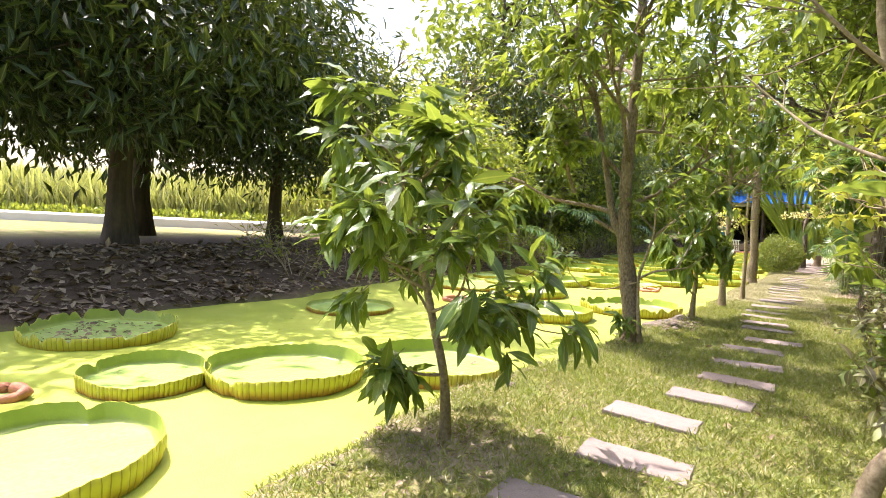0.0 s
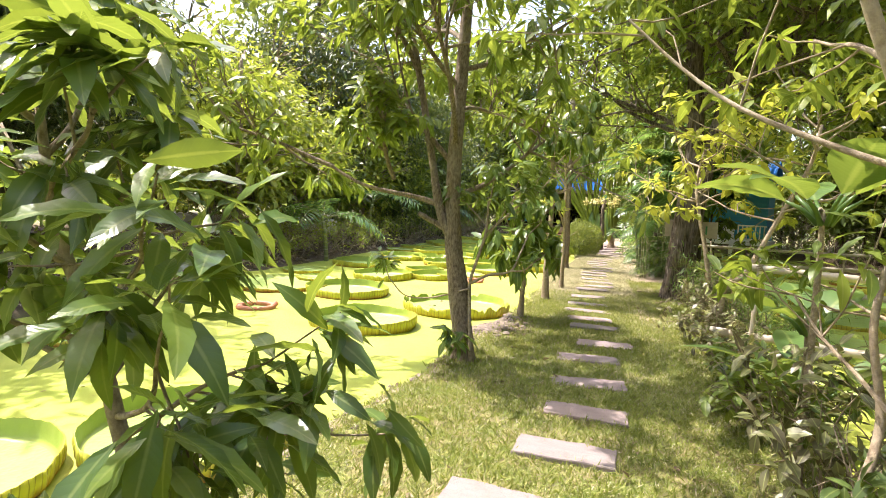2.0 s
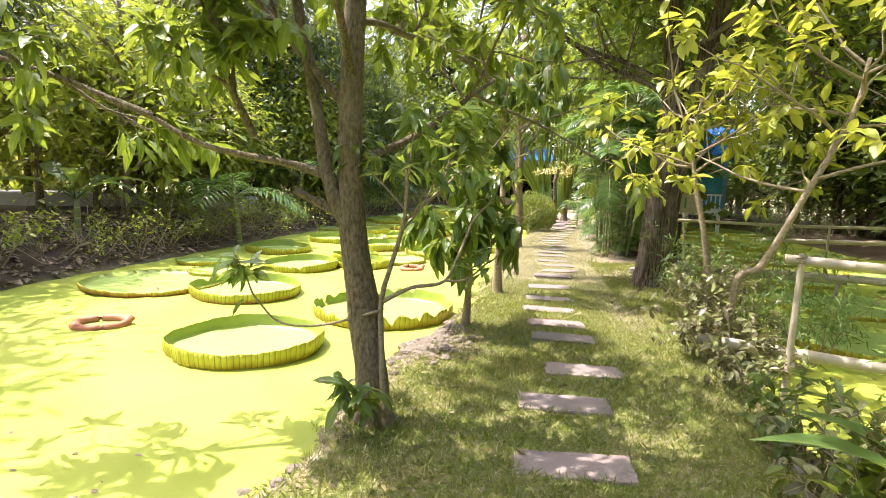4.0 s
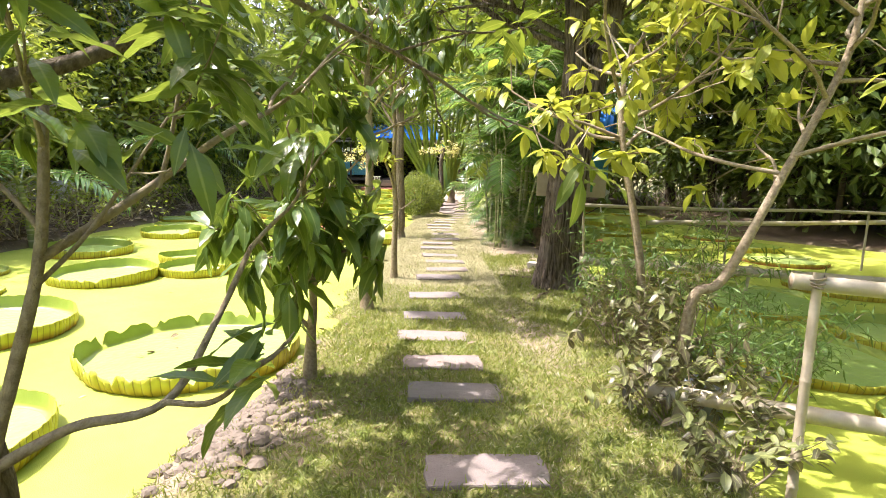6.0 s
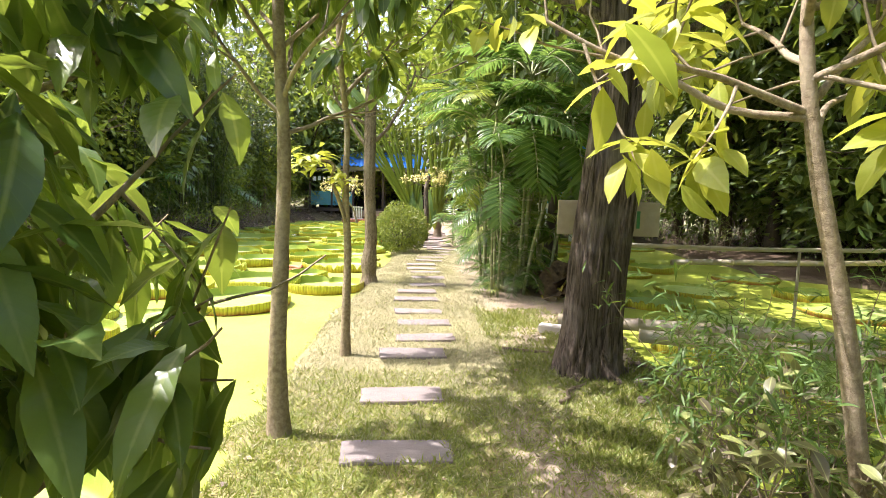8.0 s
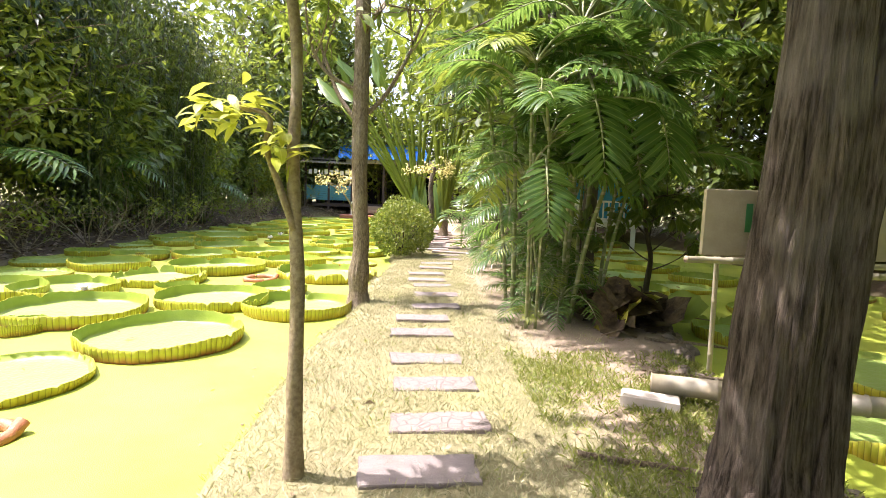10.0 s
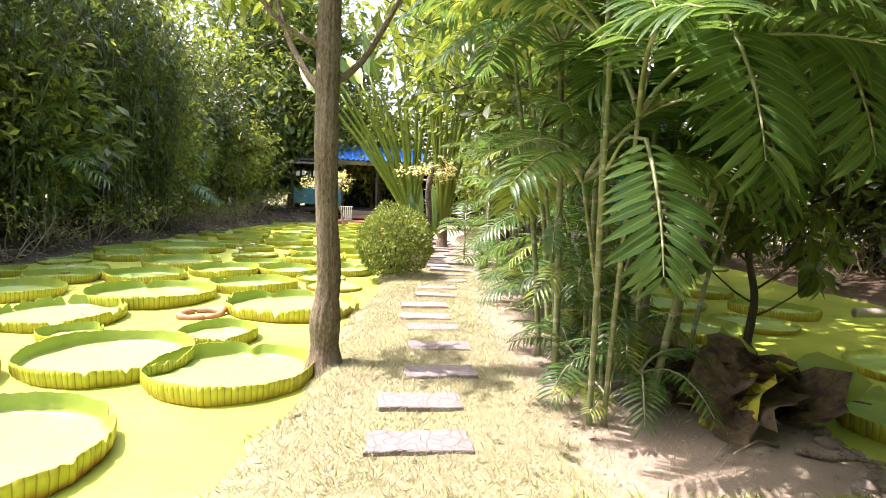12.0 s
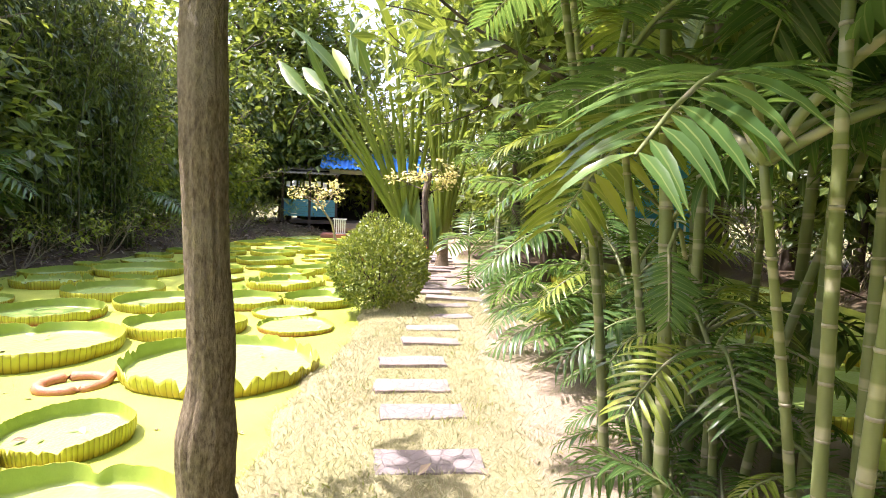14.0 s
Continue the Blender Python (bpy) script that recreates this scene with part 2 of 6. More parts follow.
M["pad_rim"] = material("lily pad rim", _pad_rim)
M["pad_inner"] = material("lily pad inner wall", lambda n: n.surface(n.mix(n.noise(5, 5), (0.20, 0.28, 0.035), (0.34, 0.40, 0.07)), 0.4, n.bump(n.noise(40, 4), 0.4, 0.006), spec=0.45))
M["pad_old"] = material("withered lily pad", lambda n: n.surface(n.mix(n.ramp(n.noise(6, 6, 0.7), [(0.4, (0, 0, 0)), (0.6, (1, 1, 1))]), (0.05, 0.034, 0.021), (0.15, 0.108, 0.055)), 0.9, n.bump(n.noise(25, 5), 0.6, 0.02), spec=0.2))
M["pad_young"] = material("spiny young pad", lambda n: n.surface(n.mix(n.noise(14, 4), (0.33, 0.09, 0.055), (0.50, 0.24, 0.10)), 0.55, n.bump(n.noise(60, 3), 0.6, 0.01)))


def _slab(n, patterned=0.0):
    rnd = n.add("ShaderNodeObjectInfo").outputs["Random"]
    grain = n.noise(16, 6, 0.7, stretch=(0.2, 1, 1))
    col = n.mix(grain, (0.14, 0.122, 0.112), (0.28, 0.245, 0.228))
    col = n.mix(n.math("MULTIPLY", rnd, 0.6), col, (0.31, 0.235, 0.20))
    col = n.mix(n.ramp(n.noise(5, 6, 0.75), [(0.55, (0, 0, 0)), (0.7, (0.7, 0.7, 0.7))]), col, (0.13, 0.12, 0.09))
    cells = n.add("ShaderNodeTexVoronoi", Vector=n.coord(), Scale=11.0)
    cells.feature = "DISTANCE_TO_EDGE"
    joint = n.math("MULTIPLY", n.ramp(cells.outputs[0], [(0.02, (1, 1, 1)), (0.07, (0, 0, 0))]), patterned)
    col = n.mix(n.math("MULTIPLY", joint, 0.25), col, (0.10, 0.085, 0.075))
    h = n.math("SUBTRACT", n.math("ADD", grain, n.noise(90, 3)), joint)
    return n.surface(col, 0.85, n.bump(h, 0.6, 0.012), spec=0.3)


M["slab"] = material("weathered slab", _slab)
M["slab_stone"] = material("stone-patterned slab", lambda n: _slab(n, 1.0))


def plain(name, a, b, rough=0.7, scale=12, bump=0.3, metal=0.0):
    M[name] = material(name, lambda n: n.surface(n.mix(n.noise(scale, 5, 0.65), a, b), rough, n.bump(n.noise(scale * 6, 3), bump, 0.005), metal))


plain("concrete block", (0.42, 0.38, 0.32), (0.62, 0.57, 0.50))
plain("blue roof", (0.015, 0.17, 0.60), (0.03, 0.25, 0.75), 0.4, 3)
plain("teal paint", (0.045, 0.20, 0.26), (0.075, 0.28, 0.34), 0.6, 2)
plain("blue paint", (0.03, 0.24, 0.42), (0.05, 0.33, 0.52), 0.6, 2)
plain("white paint", (0.66, 0.66, 0.62), (0.8, 0.8, 0.76), 0.5)
plain("dark timber", (0.028, 0.02, 0.014), (0.075, 0.052, 0.036), 0.75)
plain("plank", (0.19, 0.14, 0.09), (0.37, 0.28, 0.18), 0.7)
plain("old tin", (0.22, 0.19, 0.14), (0.38, 0.34, 0.26), 0.6, 2)
plain("terracotta", (0.28, 0.10, 0.065), (0.42, 0.18, 0.12), 0.75)
plain("grey plastic", (0.30, 0.33, 0.37), (0.40, 0.43, 0.47), 0.4)
plain("sign board", (0.28, 0.23, 0.15), (0.46, 0.39, 0.27), 0.8)
plain("green lettering", (0.03, 0.16, 0.05), (0.05, 0.22, 0.07), 0.6)
plain("flower red", (0.55, 0.04, 0.02), (0.7, 0.12, 0.05), 0.5)
plain("flower white", (0.75, 0.66, 0.66), (0.85, 0.8, 0.8), 0.5)
plain("pale road", (0.5, 0.47, 0.42), (0.66, 0.62, 0.56), 0.9, 1.5)
plain("cane_ring", (0.22, 0.2, 0.13), (0.36, 0.33, 0.25), 0.7, 30)
# near-black copy of the dark timber: indoor shade put into the colour
plain("shaded_inside", (0.010, 0.008, 0.006), (0.03, 0.022, 0.016), 0.8)


# ---------------------------------------------------------------- geometry helpers
class Geo:
    """Triangles gathered from numpy pieces."""

    def __init__(self):
        self.v, self.f, self.rib, self.count = [], [], [], 0

    def add(self, v, f, rib=None):
        v = np.asarray(v, float).reshape(-1, 3)
        self.rib.append(np.zeros((len(v), 2)) if rib is None else np.asarray(rib, float))
        self.v.append(v)
        self.f.append(np.asarray(f, int).reshape(-1, 3) + self.count)
        self.count += len(v)
        return self

    def mesh(self, name, mat, smooth=True):
        me = bpy.data.meshes.new(name)
        v, f = np.concatenate(self.v), np.concatenate(self.f)
        me.vertices.add(len(v))
        me.vertices.foreach_set("co", v.astype(np.float32).ravel())
        me.loops.add(f.size)
        me.loops.foreach_set("vertex_index", f.astype(np.int32).ravel())
        me.polygons.add(len(f))
        me.polygons.foreach_set("loop_start", np.arange(0, f.size, 3, dtype=np.int32))
        me.polygons.foreach_set("use_smooth", np.full(len(f), smooth))
        me.update(calc_edges=True)
        me.materials.append(M[mat])
        rib = np.concatenate(self.rib)
        if rib.any():
            for k, key in enumerate(("rib", "along")):
                me.attributes.new(key, "FLOAT", "POINT").data.foreach_set("value", np.ascontiguousarray(rib[:, k], dtype=np.float32))
        return me


def part(name, geo, mat, parent=None, label="", smooth=True, at=None):
    ob = new(name, geo.mesh(name, mat, smooth) if isinstance(geo, Geo) else geo)
    if parent is not None:
        ob.parent = parent
    if at is not None:
        ob.matrix_basis = at
    return tagged(ob, label)


def thing(name, x, y, z, label, category, group="", kind="", rz=0):
    ob = new(name)
    ob.matrix_basis = pose(x, y, z, 0, 0, rz)
    ob.empty_display_size = 0.1
    return tagged(ob, label, category, group, kind)


def unit(v):
    v = np.asarray(v, float)
    return v / np.maximum(np.linalg.norm(v, axis=-1, keepdims=True), 1e-9)


def smooth_line(pts, steps=6):
    """A Catmull-Rom line through the points."""
    p = np.asarray(pts, float)
    if len(p) < 3:
        t = np.linspace(0, 1, steps + 1)[:, None]
        return p[0] * (1 - t) + p[-1] * t
    q = np.vstack([2 * p[0] - p[1], p, 2 * p[-1] - p[-2]])
    out = []
    for i in range(1, len(q) - 2):
        for t in np.linspace(0, 1, steps, endpoint=False):
            a, b, c, d = q[i - 1], q[i], q[i + 1], q[i + 2]
            out.append(0.5 * (2 * b + (c - a) * t + (2 * a - 5 * b + 4 * c - d) * t * t + (3 * b - a - 3 * c + d) * t ** 3))
    return np.array(out + [q[-2]])


def tube(pts, radii, sides=8, rough=0.0, rng=None, cap=True, ridge=0.0):
    p = np.asarray(pts, float)
    n = len(p)
    r = np.interp(np.linspace(0, 1, n), np.linspace(0, 1, len(radii)), radii)
    t = unit(np.gradient(p, axis=0))
    ref = np.array([1.0, 0.02, 0.0]) if abs(t[0][0]) < 0.8 else np.array([0.0, 0.02, 1.0])
    a = unit(np.cross(t, ref))
    b = np.cross(t, a)
    th = np.linspace(0, 2 * np.pi, sides, endpoint=False)
    rr = r[:, None] * np.ones(sides)
    if rough:
        ph = rng.uniform(0, 6.28, 4)
        z = np.linspace(0, 1, n)[:, None] * n
        rr = rr * (1 + rough * (np.sin(2 * th + ph[0] + 0.2 * z) + 0.7 * np.sin(3 * th + ph[1] - 0.31 * z) + 0.5 * np.sin(0.9 * z + ph[2])
                                + 0.5 * rng.uniform(-1, 1, (n, sides))))
    if ridge:
        z = np.linspace(0, 1, n)[:, None] * n
        rr = rr * (1 + ridge * (np.abs(np.sin(5.5 * th + 0.5 * np.sin(0.35 * z + 2 * th))) - 0.5) + ridge * 0.6 * np.sin(17 * th + 1.3 * np.sin(0.5 * z)))
    v = p[:, None] + rr[..., None] * (np.cos(th)[None, :, None] * a[:, None] + np.sin(th)[None, :, None] * b[:, None])
    v = v.reshape(-1, 3)
    i, j = np.meshgrid(np.arange(n - 1), np.arange(sides), indexing="ij")
    q0, q1 = (i * sides + j).ravel(), (i * sides + (j + 1) % sides).ravel()
    f = np.concatenate([np.stack([q0, q1, q1 + sides], 1), np.stack([q0, q1 + sides, q0 + sides], 1)])
    if cap:
        v = np.vstack([v, p[0], p[-1]])
        k = np.arange(sides)
        k2 = (k + 1) % sides
        f = np.vstack([f, np.stack([np.full(sides, n * sides), k2, k], 1), np.stack([np.full(sides, n * sides + 1), k + (n - 1) * sides, k2 + (n - 1) * sides], 1)])
    return v, f


def box(lx, ly, lz, at=(0, 0, 0), bevel=0.0):
    """A box with its middle at the point, its upper and side edges chamfered."""
    x, y, z, b = lx / 2, ly / 2, lz / 2, bevel
    if b == 0:
        v = [(sx * x, sy * y, sz * z) for sz in (-1, 1) for sx, sy in ((-1, -1), (1, -1), (1, 1), (-1, 1))]
        loops = 2
    else:
        v = []
        for h, k in ((-z, b), (-z + b, 0), (z - b, 0), (z, b)):
            v += [(sx * (x - k), sy * (y - k), h) for sx, sy in ((-1, -1), (1, -1), (1, 1), (-1, 1))]
        loops = 4
    f = [(0, 2, 1), (0, 3, 2)]
    for l in range(loops - 1):
        for k in range(4):
            a, c = l * 4 + k, l * 4 + (k + 1) % 4
            f += [(a, c, c + 4), (a, c + 4, a + 4)]
    o = (loops - 1) * 4
    f += [(o, o + 1, o + 2), (o, o + 2, o + 3)]
    return np.array(v) + np.array(at), np.array(f)


def leaf_shape(width, segs=4, fold=0.25, droop=0.25, peak=0.4, wave=0.0):
    """A leaf of length 1 along y, its face to z, folded along the midrib and drooping to the tip."""
    t = np.linspace(0, 1, segs + 1)
    w = width / 2 * np.clip(np.where(t < peak, np.sin(t / peak * np.pi / 2), np.cos((t - peak) / (1 - peak) * np.pi / 2)), 0, 1)
    z = -droop * t ** 2
    y = t * (1 - 0.35 * droop * t)
    mid = np.stack([0 * t, y, z], 1)
    s = slice(1, segs)
    lift = fold * w[s] + wave * width * np.cos(np.arange(1, segs) * np.pi)
    left = np.stack([-w[s], y[s], z[s] + lift], 1)
    right = np.stack([w[s], y[s], z[s] + fold * w[s] - wave * width * np.cos(np.arange(1, segs) * np.pi)], 1)
    v = np.vstack([mid, left, right])
    L, R = segs + 1, segs + 1 + segs - 1
    f = [(0, 1, L), (0, R, 1)]
    for k in range(segs - 2):
        f += [(k + 1, L + k + 1, L + k), (k + 1, k + 2, L + k + 1), (k + 1, R + k, R + k + 1), (k + 1, R + k + 1, k + 2)]
    k = segs - 2
    f += [(k + 1, k + 2, L + k), (k + 1, R + k, k + 2)]
    return v, np.array(f)


def scatter(shape, pos, way, face, size):
    """Copies of a leaf shape: at pos, pointing along way, turned to face, of that size."""
    v, f = shape
    pos, y = np.asarray(pos, float), unit(way)
    x = unit(np.cross(y, face))
    z = np.cross(x, y)
    s = np.asarray(size, float).reshape(-1, 1, 1) * np.ones((len(pos), 1, 1))
    out = pos[:, None] + s * (v[None, :, 0:1] * x[:, None] + v[None, :, 1:2] * y[:, None] + v[None, :, 2:3] * z[:, None])
    n = len(pos)
    return out.reshape(-1, 3), (f[None] + (np.arange(n) * len(v))[:, None, None]).reshape(-1, 3), np.tile(np.stack([(np.abs(v[:, 0]) < 1e-6).astype(float), v[:, 1]], 1), (n, 1))


LEAF = {
    "mango": leaf_shape(0.27, 7, 0.22, 0.30, 0.48, 0.05),
    "broad": leaf_shape(0.42, 4, 0.22, 0.22, 0.45, 0.02),
    "oval": leaf_shape(0.50, 3, 0.25, 0.15, 0.5),
    "far": (np.array([(0, 0, 0), (0, 0.96, -0.12), (-0.23, 0.48, 0.04), (0.23, 0.48, 0.04)]), np.array([(0, 1, 2), (0, 3, 1)])),
    "far_long": (np.array([(0, 0, 0), (0, 0.92, -0.26), (-0.14, 0.44, -0.02), (0.14, 0.44, -0.02)]), np.array([(0, 1, 2), (0, 3, 1)])),
    "blade": (np.array([(0, 0, 0), (-0.045, 0.45, 0.02), (0.045, 0.45, 0.02), (0, 0.93, -0.2)]), np.array([(0, 2, 1), (1, 2, 3)])),
    "leaflet": leaf_shape(0.11, 4, 0.3, 0.35, 0.35),
    "spear": leaf_shape(0.28, 6, 0.25, 0.35, 0.55, 0.03),
    "paddle": leaf_shape(0.20, 9, 0.3, 0.2, 0.35, 0.02),
    "elephant": leaf_shape(0.52, 9, 0.16, 0.4, 0.4, 0.02),
    "banana": leaf_shape(0.30, 9, 0.25, 0.45, 0.45, 0.015),
}


def clear_of_path(pts, half=0.42, top=2.15):
    """Where leaves may be: the walking line is kept cut free."""
    s, o = pts[:, 0] * 0.535 + pts[:, 1] * 0.845, pts[:, 0] * 0.845 - pts[:, 1] * 0.535
    line = np.interp(s, [0, 4.5, 7.5, 9, 13, 16, 23], [0, -0.62, -0.3, -0.23, -0.15, 0.1, 0.4])
    return (np.abs(o - line) > half) | (pts[:, 2] > top) | (s < -0.4)


def rosettes(geo, shape, tips, ways, size, count, rng, droop=0.5, spread=1.0, jitter=0.03, base=None):
    """Whorls of leaves at the tips of twigs."""
    tips, ways = np.repeat(np.asarray(tips, float), count, 0), np.repeat(unit(ways), count, 0)
    n = len(tips)
    out = rng.normal(size=(n, 3)) * (1, 1, 0.6)
    out = unit(out - 0.6 * np.sum(out * ways, 1, keepdims=True) * ways)
    way = unit(ways * rng.uniform(0.05, 0.8, (n, 1)) + out * spread - np.array([0, 0, droop]) * rng.uniform(0.3, 1.4, (n, 1)))
    face = unit(np.array([0, 0, 1.0]) + rng.normal(size=(n, 3)) * 0.35 + 0.2 * ways)
    pos = tips - ways * rng.uniform(0, 0.12, (n, 1)) + rng.normal(size=(n, 3)) * jitter
    scale = size * rng.uniform(0.6, 1.15, n)
    if base is not None:
        keep = clear_of_path(pos + base) & clear_of_path(pos + way * scale[:, None] + base)
        pos, way, face, scale = pos[keep], way[keep], face[keep], scale[keep]
    geo.add(*scatter(LEAF[shape], pos, way, face, scale))


def branch(rng, start, way, length, radius, twigs, levels, bend=0.25, lift=0.15, sides=6):
    """One limb with twigs as a mesh; gives its tips and their ways."""
    g, tips, ways = Geo(), [], []

    def go(p, w, ln, r, level):
        pts, d = [np.array(p, float)], unit(w)
        for k in range(4):
            d = unit(d + rng.normal(size=3) * bend * 0.5 + np.array([0, 0, lift * 0.5]))
            pts.append(pts[-1] + d * ln / 4)
        line = smooth_line(pts, 3 if level == levels else 2 if level else 1)
        g.add(*tube(line, [r, r * 0.75, r * 0.5], sides if level == levels else 4 if level else 3, cap=False))
        if level == 0:
            tips.append(line[-1]); ways.append(d)
            if rng.random() < 0.6:
                tips.append(line[len(line) * 2 // 3]); ways.append(unit(d + rng.normal(size=3) * 0.6))
            return
        for k in range(twigs):
            s = rng.uniform(0.4, 1.0) if k else 1.0
            at = line[int(s * (len(line) - 1))]
            go(at, unit(d + rng.normal(size=3) * 0.75), ln * rng.uniform(0.45, 0.7), r * 0.5, level - 1)
    go(start, way, length, radius, levels)
    return g, tips, ways


def leaf_mass(geo, shape, size, clumps, per_clump, rng, middle, radii, clump_r, base=None):
    """Leaves in many small clumps spread through a lumpy ellipsoid."""
    c = unit(rng.normal(size=(clumps, 3))) * (rng.uniform(0.25, 1.0, (clumps, 1)) ** 0.5) * radii + middle
    pos = np.repeat(c, per_clump, 0) + rng.normal(size=(clumps * per_clump, 3)) * clump_r * rng.uniform(0.6, 1.2, (clumps * per_clump, 1)) * (1, 1, 0.7)
    out = unit(pos - np.repeat(c, per_clump, 0))
    way = unit(out + rng.normal(size=pos.shape) * 0.5 - (0, 0, 0.35))
    face = unit(out * 0.6 + rng.normal(size=pos.shape) * 0.4 + (0, 0, 0.8))
    scale = size * rng.uniform(0.6, 1.2, len(pos))
    if base is not None:
        keep = clear_of_path(pos + base, 0.6) & (pos[:, 2] + base[2] > 0.05)
        pos, way, face, scale = pos[keep], way[keep], face[keep], scale[keep]
    geo.add(*scatter(LEAF[shape], pos, way, face, scale))


def tree(name, x, y, trunk, r0, r1, limbs, leaf, size, per_tip, leaf_mat, bark, label, seed, z=0.0, droop=0.5, twigs=4, levels=1,
         limb_len=1.0, limb_r=0.03, low=0.5, lift=0.15, rise=0.5, sides=12, extra=(), rough=0.05, group="", flare=1.5, category="tree", jitter=0.03, spread=1.0, mass=(), forks=(), ridge=0.0, profile=None):
    """A tree: a tapered trunk through the given points, limbs from its upper part, whorls of leaves at their tips."""
    rng = np.random.default_rng(seed)
    top = thing(name, x, y, z, label, category, group)
    line = smooth_line([(0, 0, -0.12)] + list(trunk), 7)
    radii = np.linspace(r0, r1, 12)
    if profile:
        radii = radii * np.interp(np.linspace(0, 1, 12), np.linspace(0, 1, len(profile)), profile)
    radii[0] *= flare
    radii[1] *= 1 + (flare - 1) * 0.3
    part("trunk", Geo().add(*tube(line, radii, sides, rough, rng, ridge=ridge)), bark, top)
    for pts, ra, rb in forks:
        part("limb", Geo().add(*tube(smooth_line(pts, 6), [ra, rb], 10, 0.05, rng)), bark, top)
    crown, height = Geo(), line[-1][2]
    starts = []
    for k in range(limbs):
        s = low + (1 - low) * (k + 0.5) / limbs
        p = line[int(s * (len(line) - 1))]
        a = k * 2.4 + rng.uniform(-0.4, 0.4)
        starts.append((p, (math.cos(a), math.sin(a), rise + 0.5 * rng.random()), limb_len * rng.uniform(0.75, 1.2) * (1.15 - 0.4 * k / limbs)))
    starts += [(np.array(p, float), w, ln) for p, w, ln in extra]
    for p, w, ln in starts:
        g, tips, ways = branch(rng, p, w, ln, limb_r, twigs, levels, lift=lift)
        part("branch", g, bark, top)
        rosettes(crown, leaf, tips, ways, size, per_tip, rng, droop, spread, jitter, np.array([x, y, z]))
    for clumps, per, middle, spread_r, clump_r, big in mass:
        leaf_mass(crown, leaf, big, clumps, per, rng, np.array(middle, float), np.array(spread_r, float), clump_r, np.array([x, y, z]))
    part("crown", crown, leaf_mat, top)
    return top


# ---------------------------------------------------------------- the lie of the land
WATER = -0.12
D, R = np.array([0.535, 0.845]), np.array([0.845, -0.535])
LAWN_LEFT = [(-4.5, -1.5), (-2.2, 0.9), (-1.05, 2.69), (-0.49, 3.56), (0.35, 4.9), (0.9, 5.62), (1.95, 6.6), (3.05, 8.15), (3.8, 8.92), (4.9, 10.15), (6.0, 11.75),
             (6.55, 12.6), (7.4, 13.75), (8.66, 15.3), (9.5, 16.44), (10.9, 18.25), (11.7, 19.3), (13.2, 21.6), (15.5, 25), (17.5, 28.5), (20.5, 33), (25, 38.5)]
FAR_LEFT = [(24, 42), (19, 40.5), (14.5, 35.8), (9.8, 29.8), (6.6, 24.7), (4.4, 21.3), (1.4, 16.6), (-0.9, 13.4), (-2.8, 9.6), (-4.0, 8.0), (-5.2, 6.1), (-7, 2), (-8, -2.5)]
LAWN_RIGHT = [(2.9, 0.3), (3.5, 2.6), (4.3, 4.5), (5.2, 5.5), (5.9, 6.5), (6.95, 7.6), (8.7, 9.5), (9.8, 10.8), (10.6, 11.7), (11.9, 12.7), (13.5, 14.6), (14.7, 16.8), (16.5, 20), (19.5, 24)]
FAR_RIGHT = [(24.5, 26), (24.5, 20.5), (20.3, 15.2), (18.3, 12.3), (18.8, 9.6), (17, 4), (14, -1), (8, -3)]


def pond_distance(px, py, near, far):
    """Metres to the pond's edge (inside is negative), and whether the far bank is the nearer."""
    poly = np.array(near + far, float)
    p = np.stack([px, py], -1)
    best, which, inside = np.full(px.shape, 1e9), np.zeros(px.shape, int), np.zeros(px.shape, bool)
    for k in range(len(poly)):
        a, b = poly[k], poly[(k + 1) % len(poly)]
        e = b - a
        t = np.clip(((p - a) @ e) / (e @ e), 0, 1)
        d = np.linalg.norm(p - a - t[..., None] * e, axis=-1)
        which = np.where(d < best, k, which)
        best = np.minimum(best, d)
        if abs(e[1]) > 1e-9:
            inside ^= ((a[1] > py) != (b[1] > py)) & (px < e[0] * (py - a[1]) / e[1] + a[0])
    return np.where(inside, -best, best), which >= len(near) - 1


def step(a, b, v):
    t = np.clip((v - a) / (b - a), 0, 1)
    return t * t * (3 - 2 * t)


def wobble(x, y):
    return (np.sin(1.7 * x + 0.6 * y) + np.sin(2.9 * y - 1.3 * x + 1) + 0.6 * np.sin(5.3 * x + 4.1 * y) + 0.5 * np.sin(9.1 * x - 7.7 * y)) / 3.1


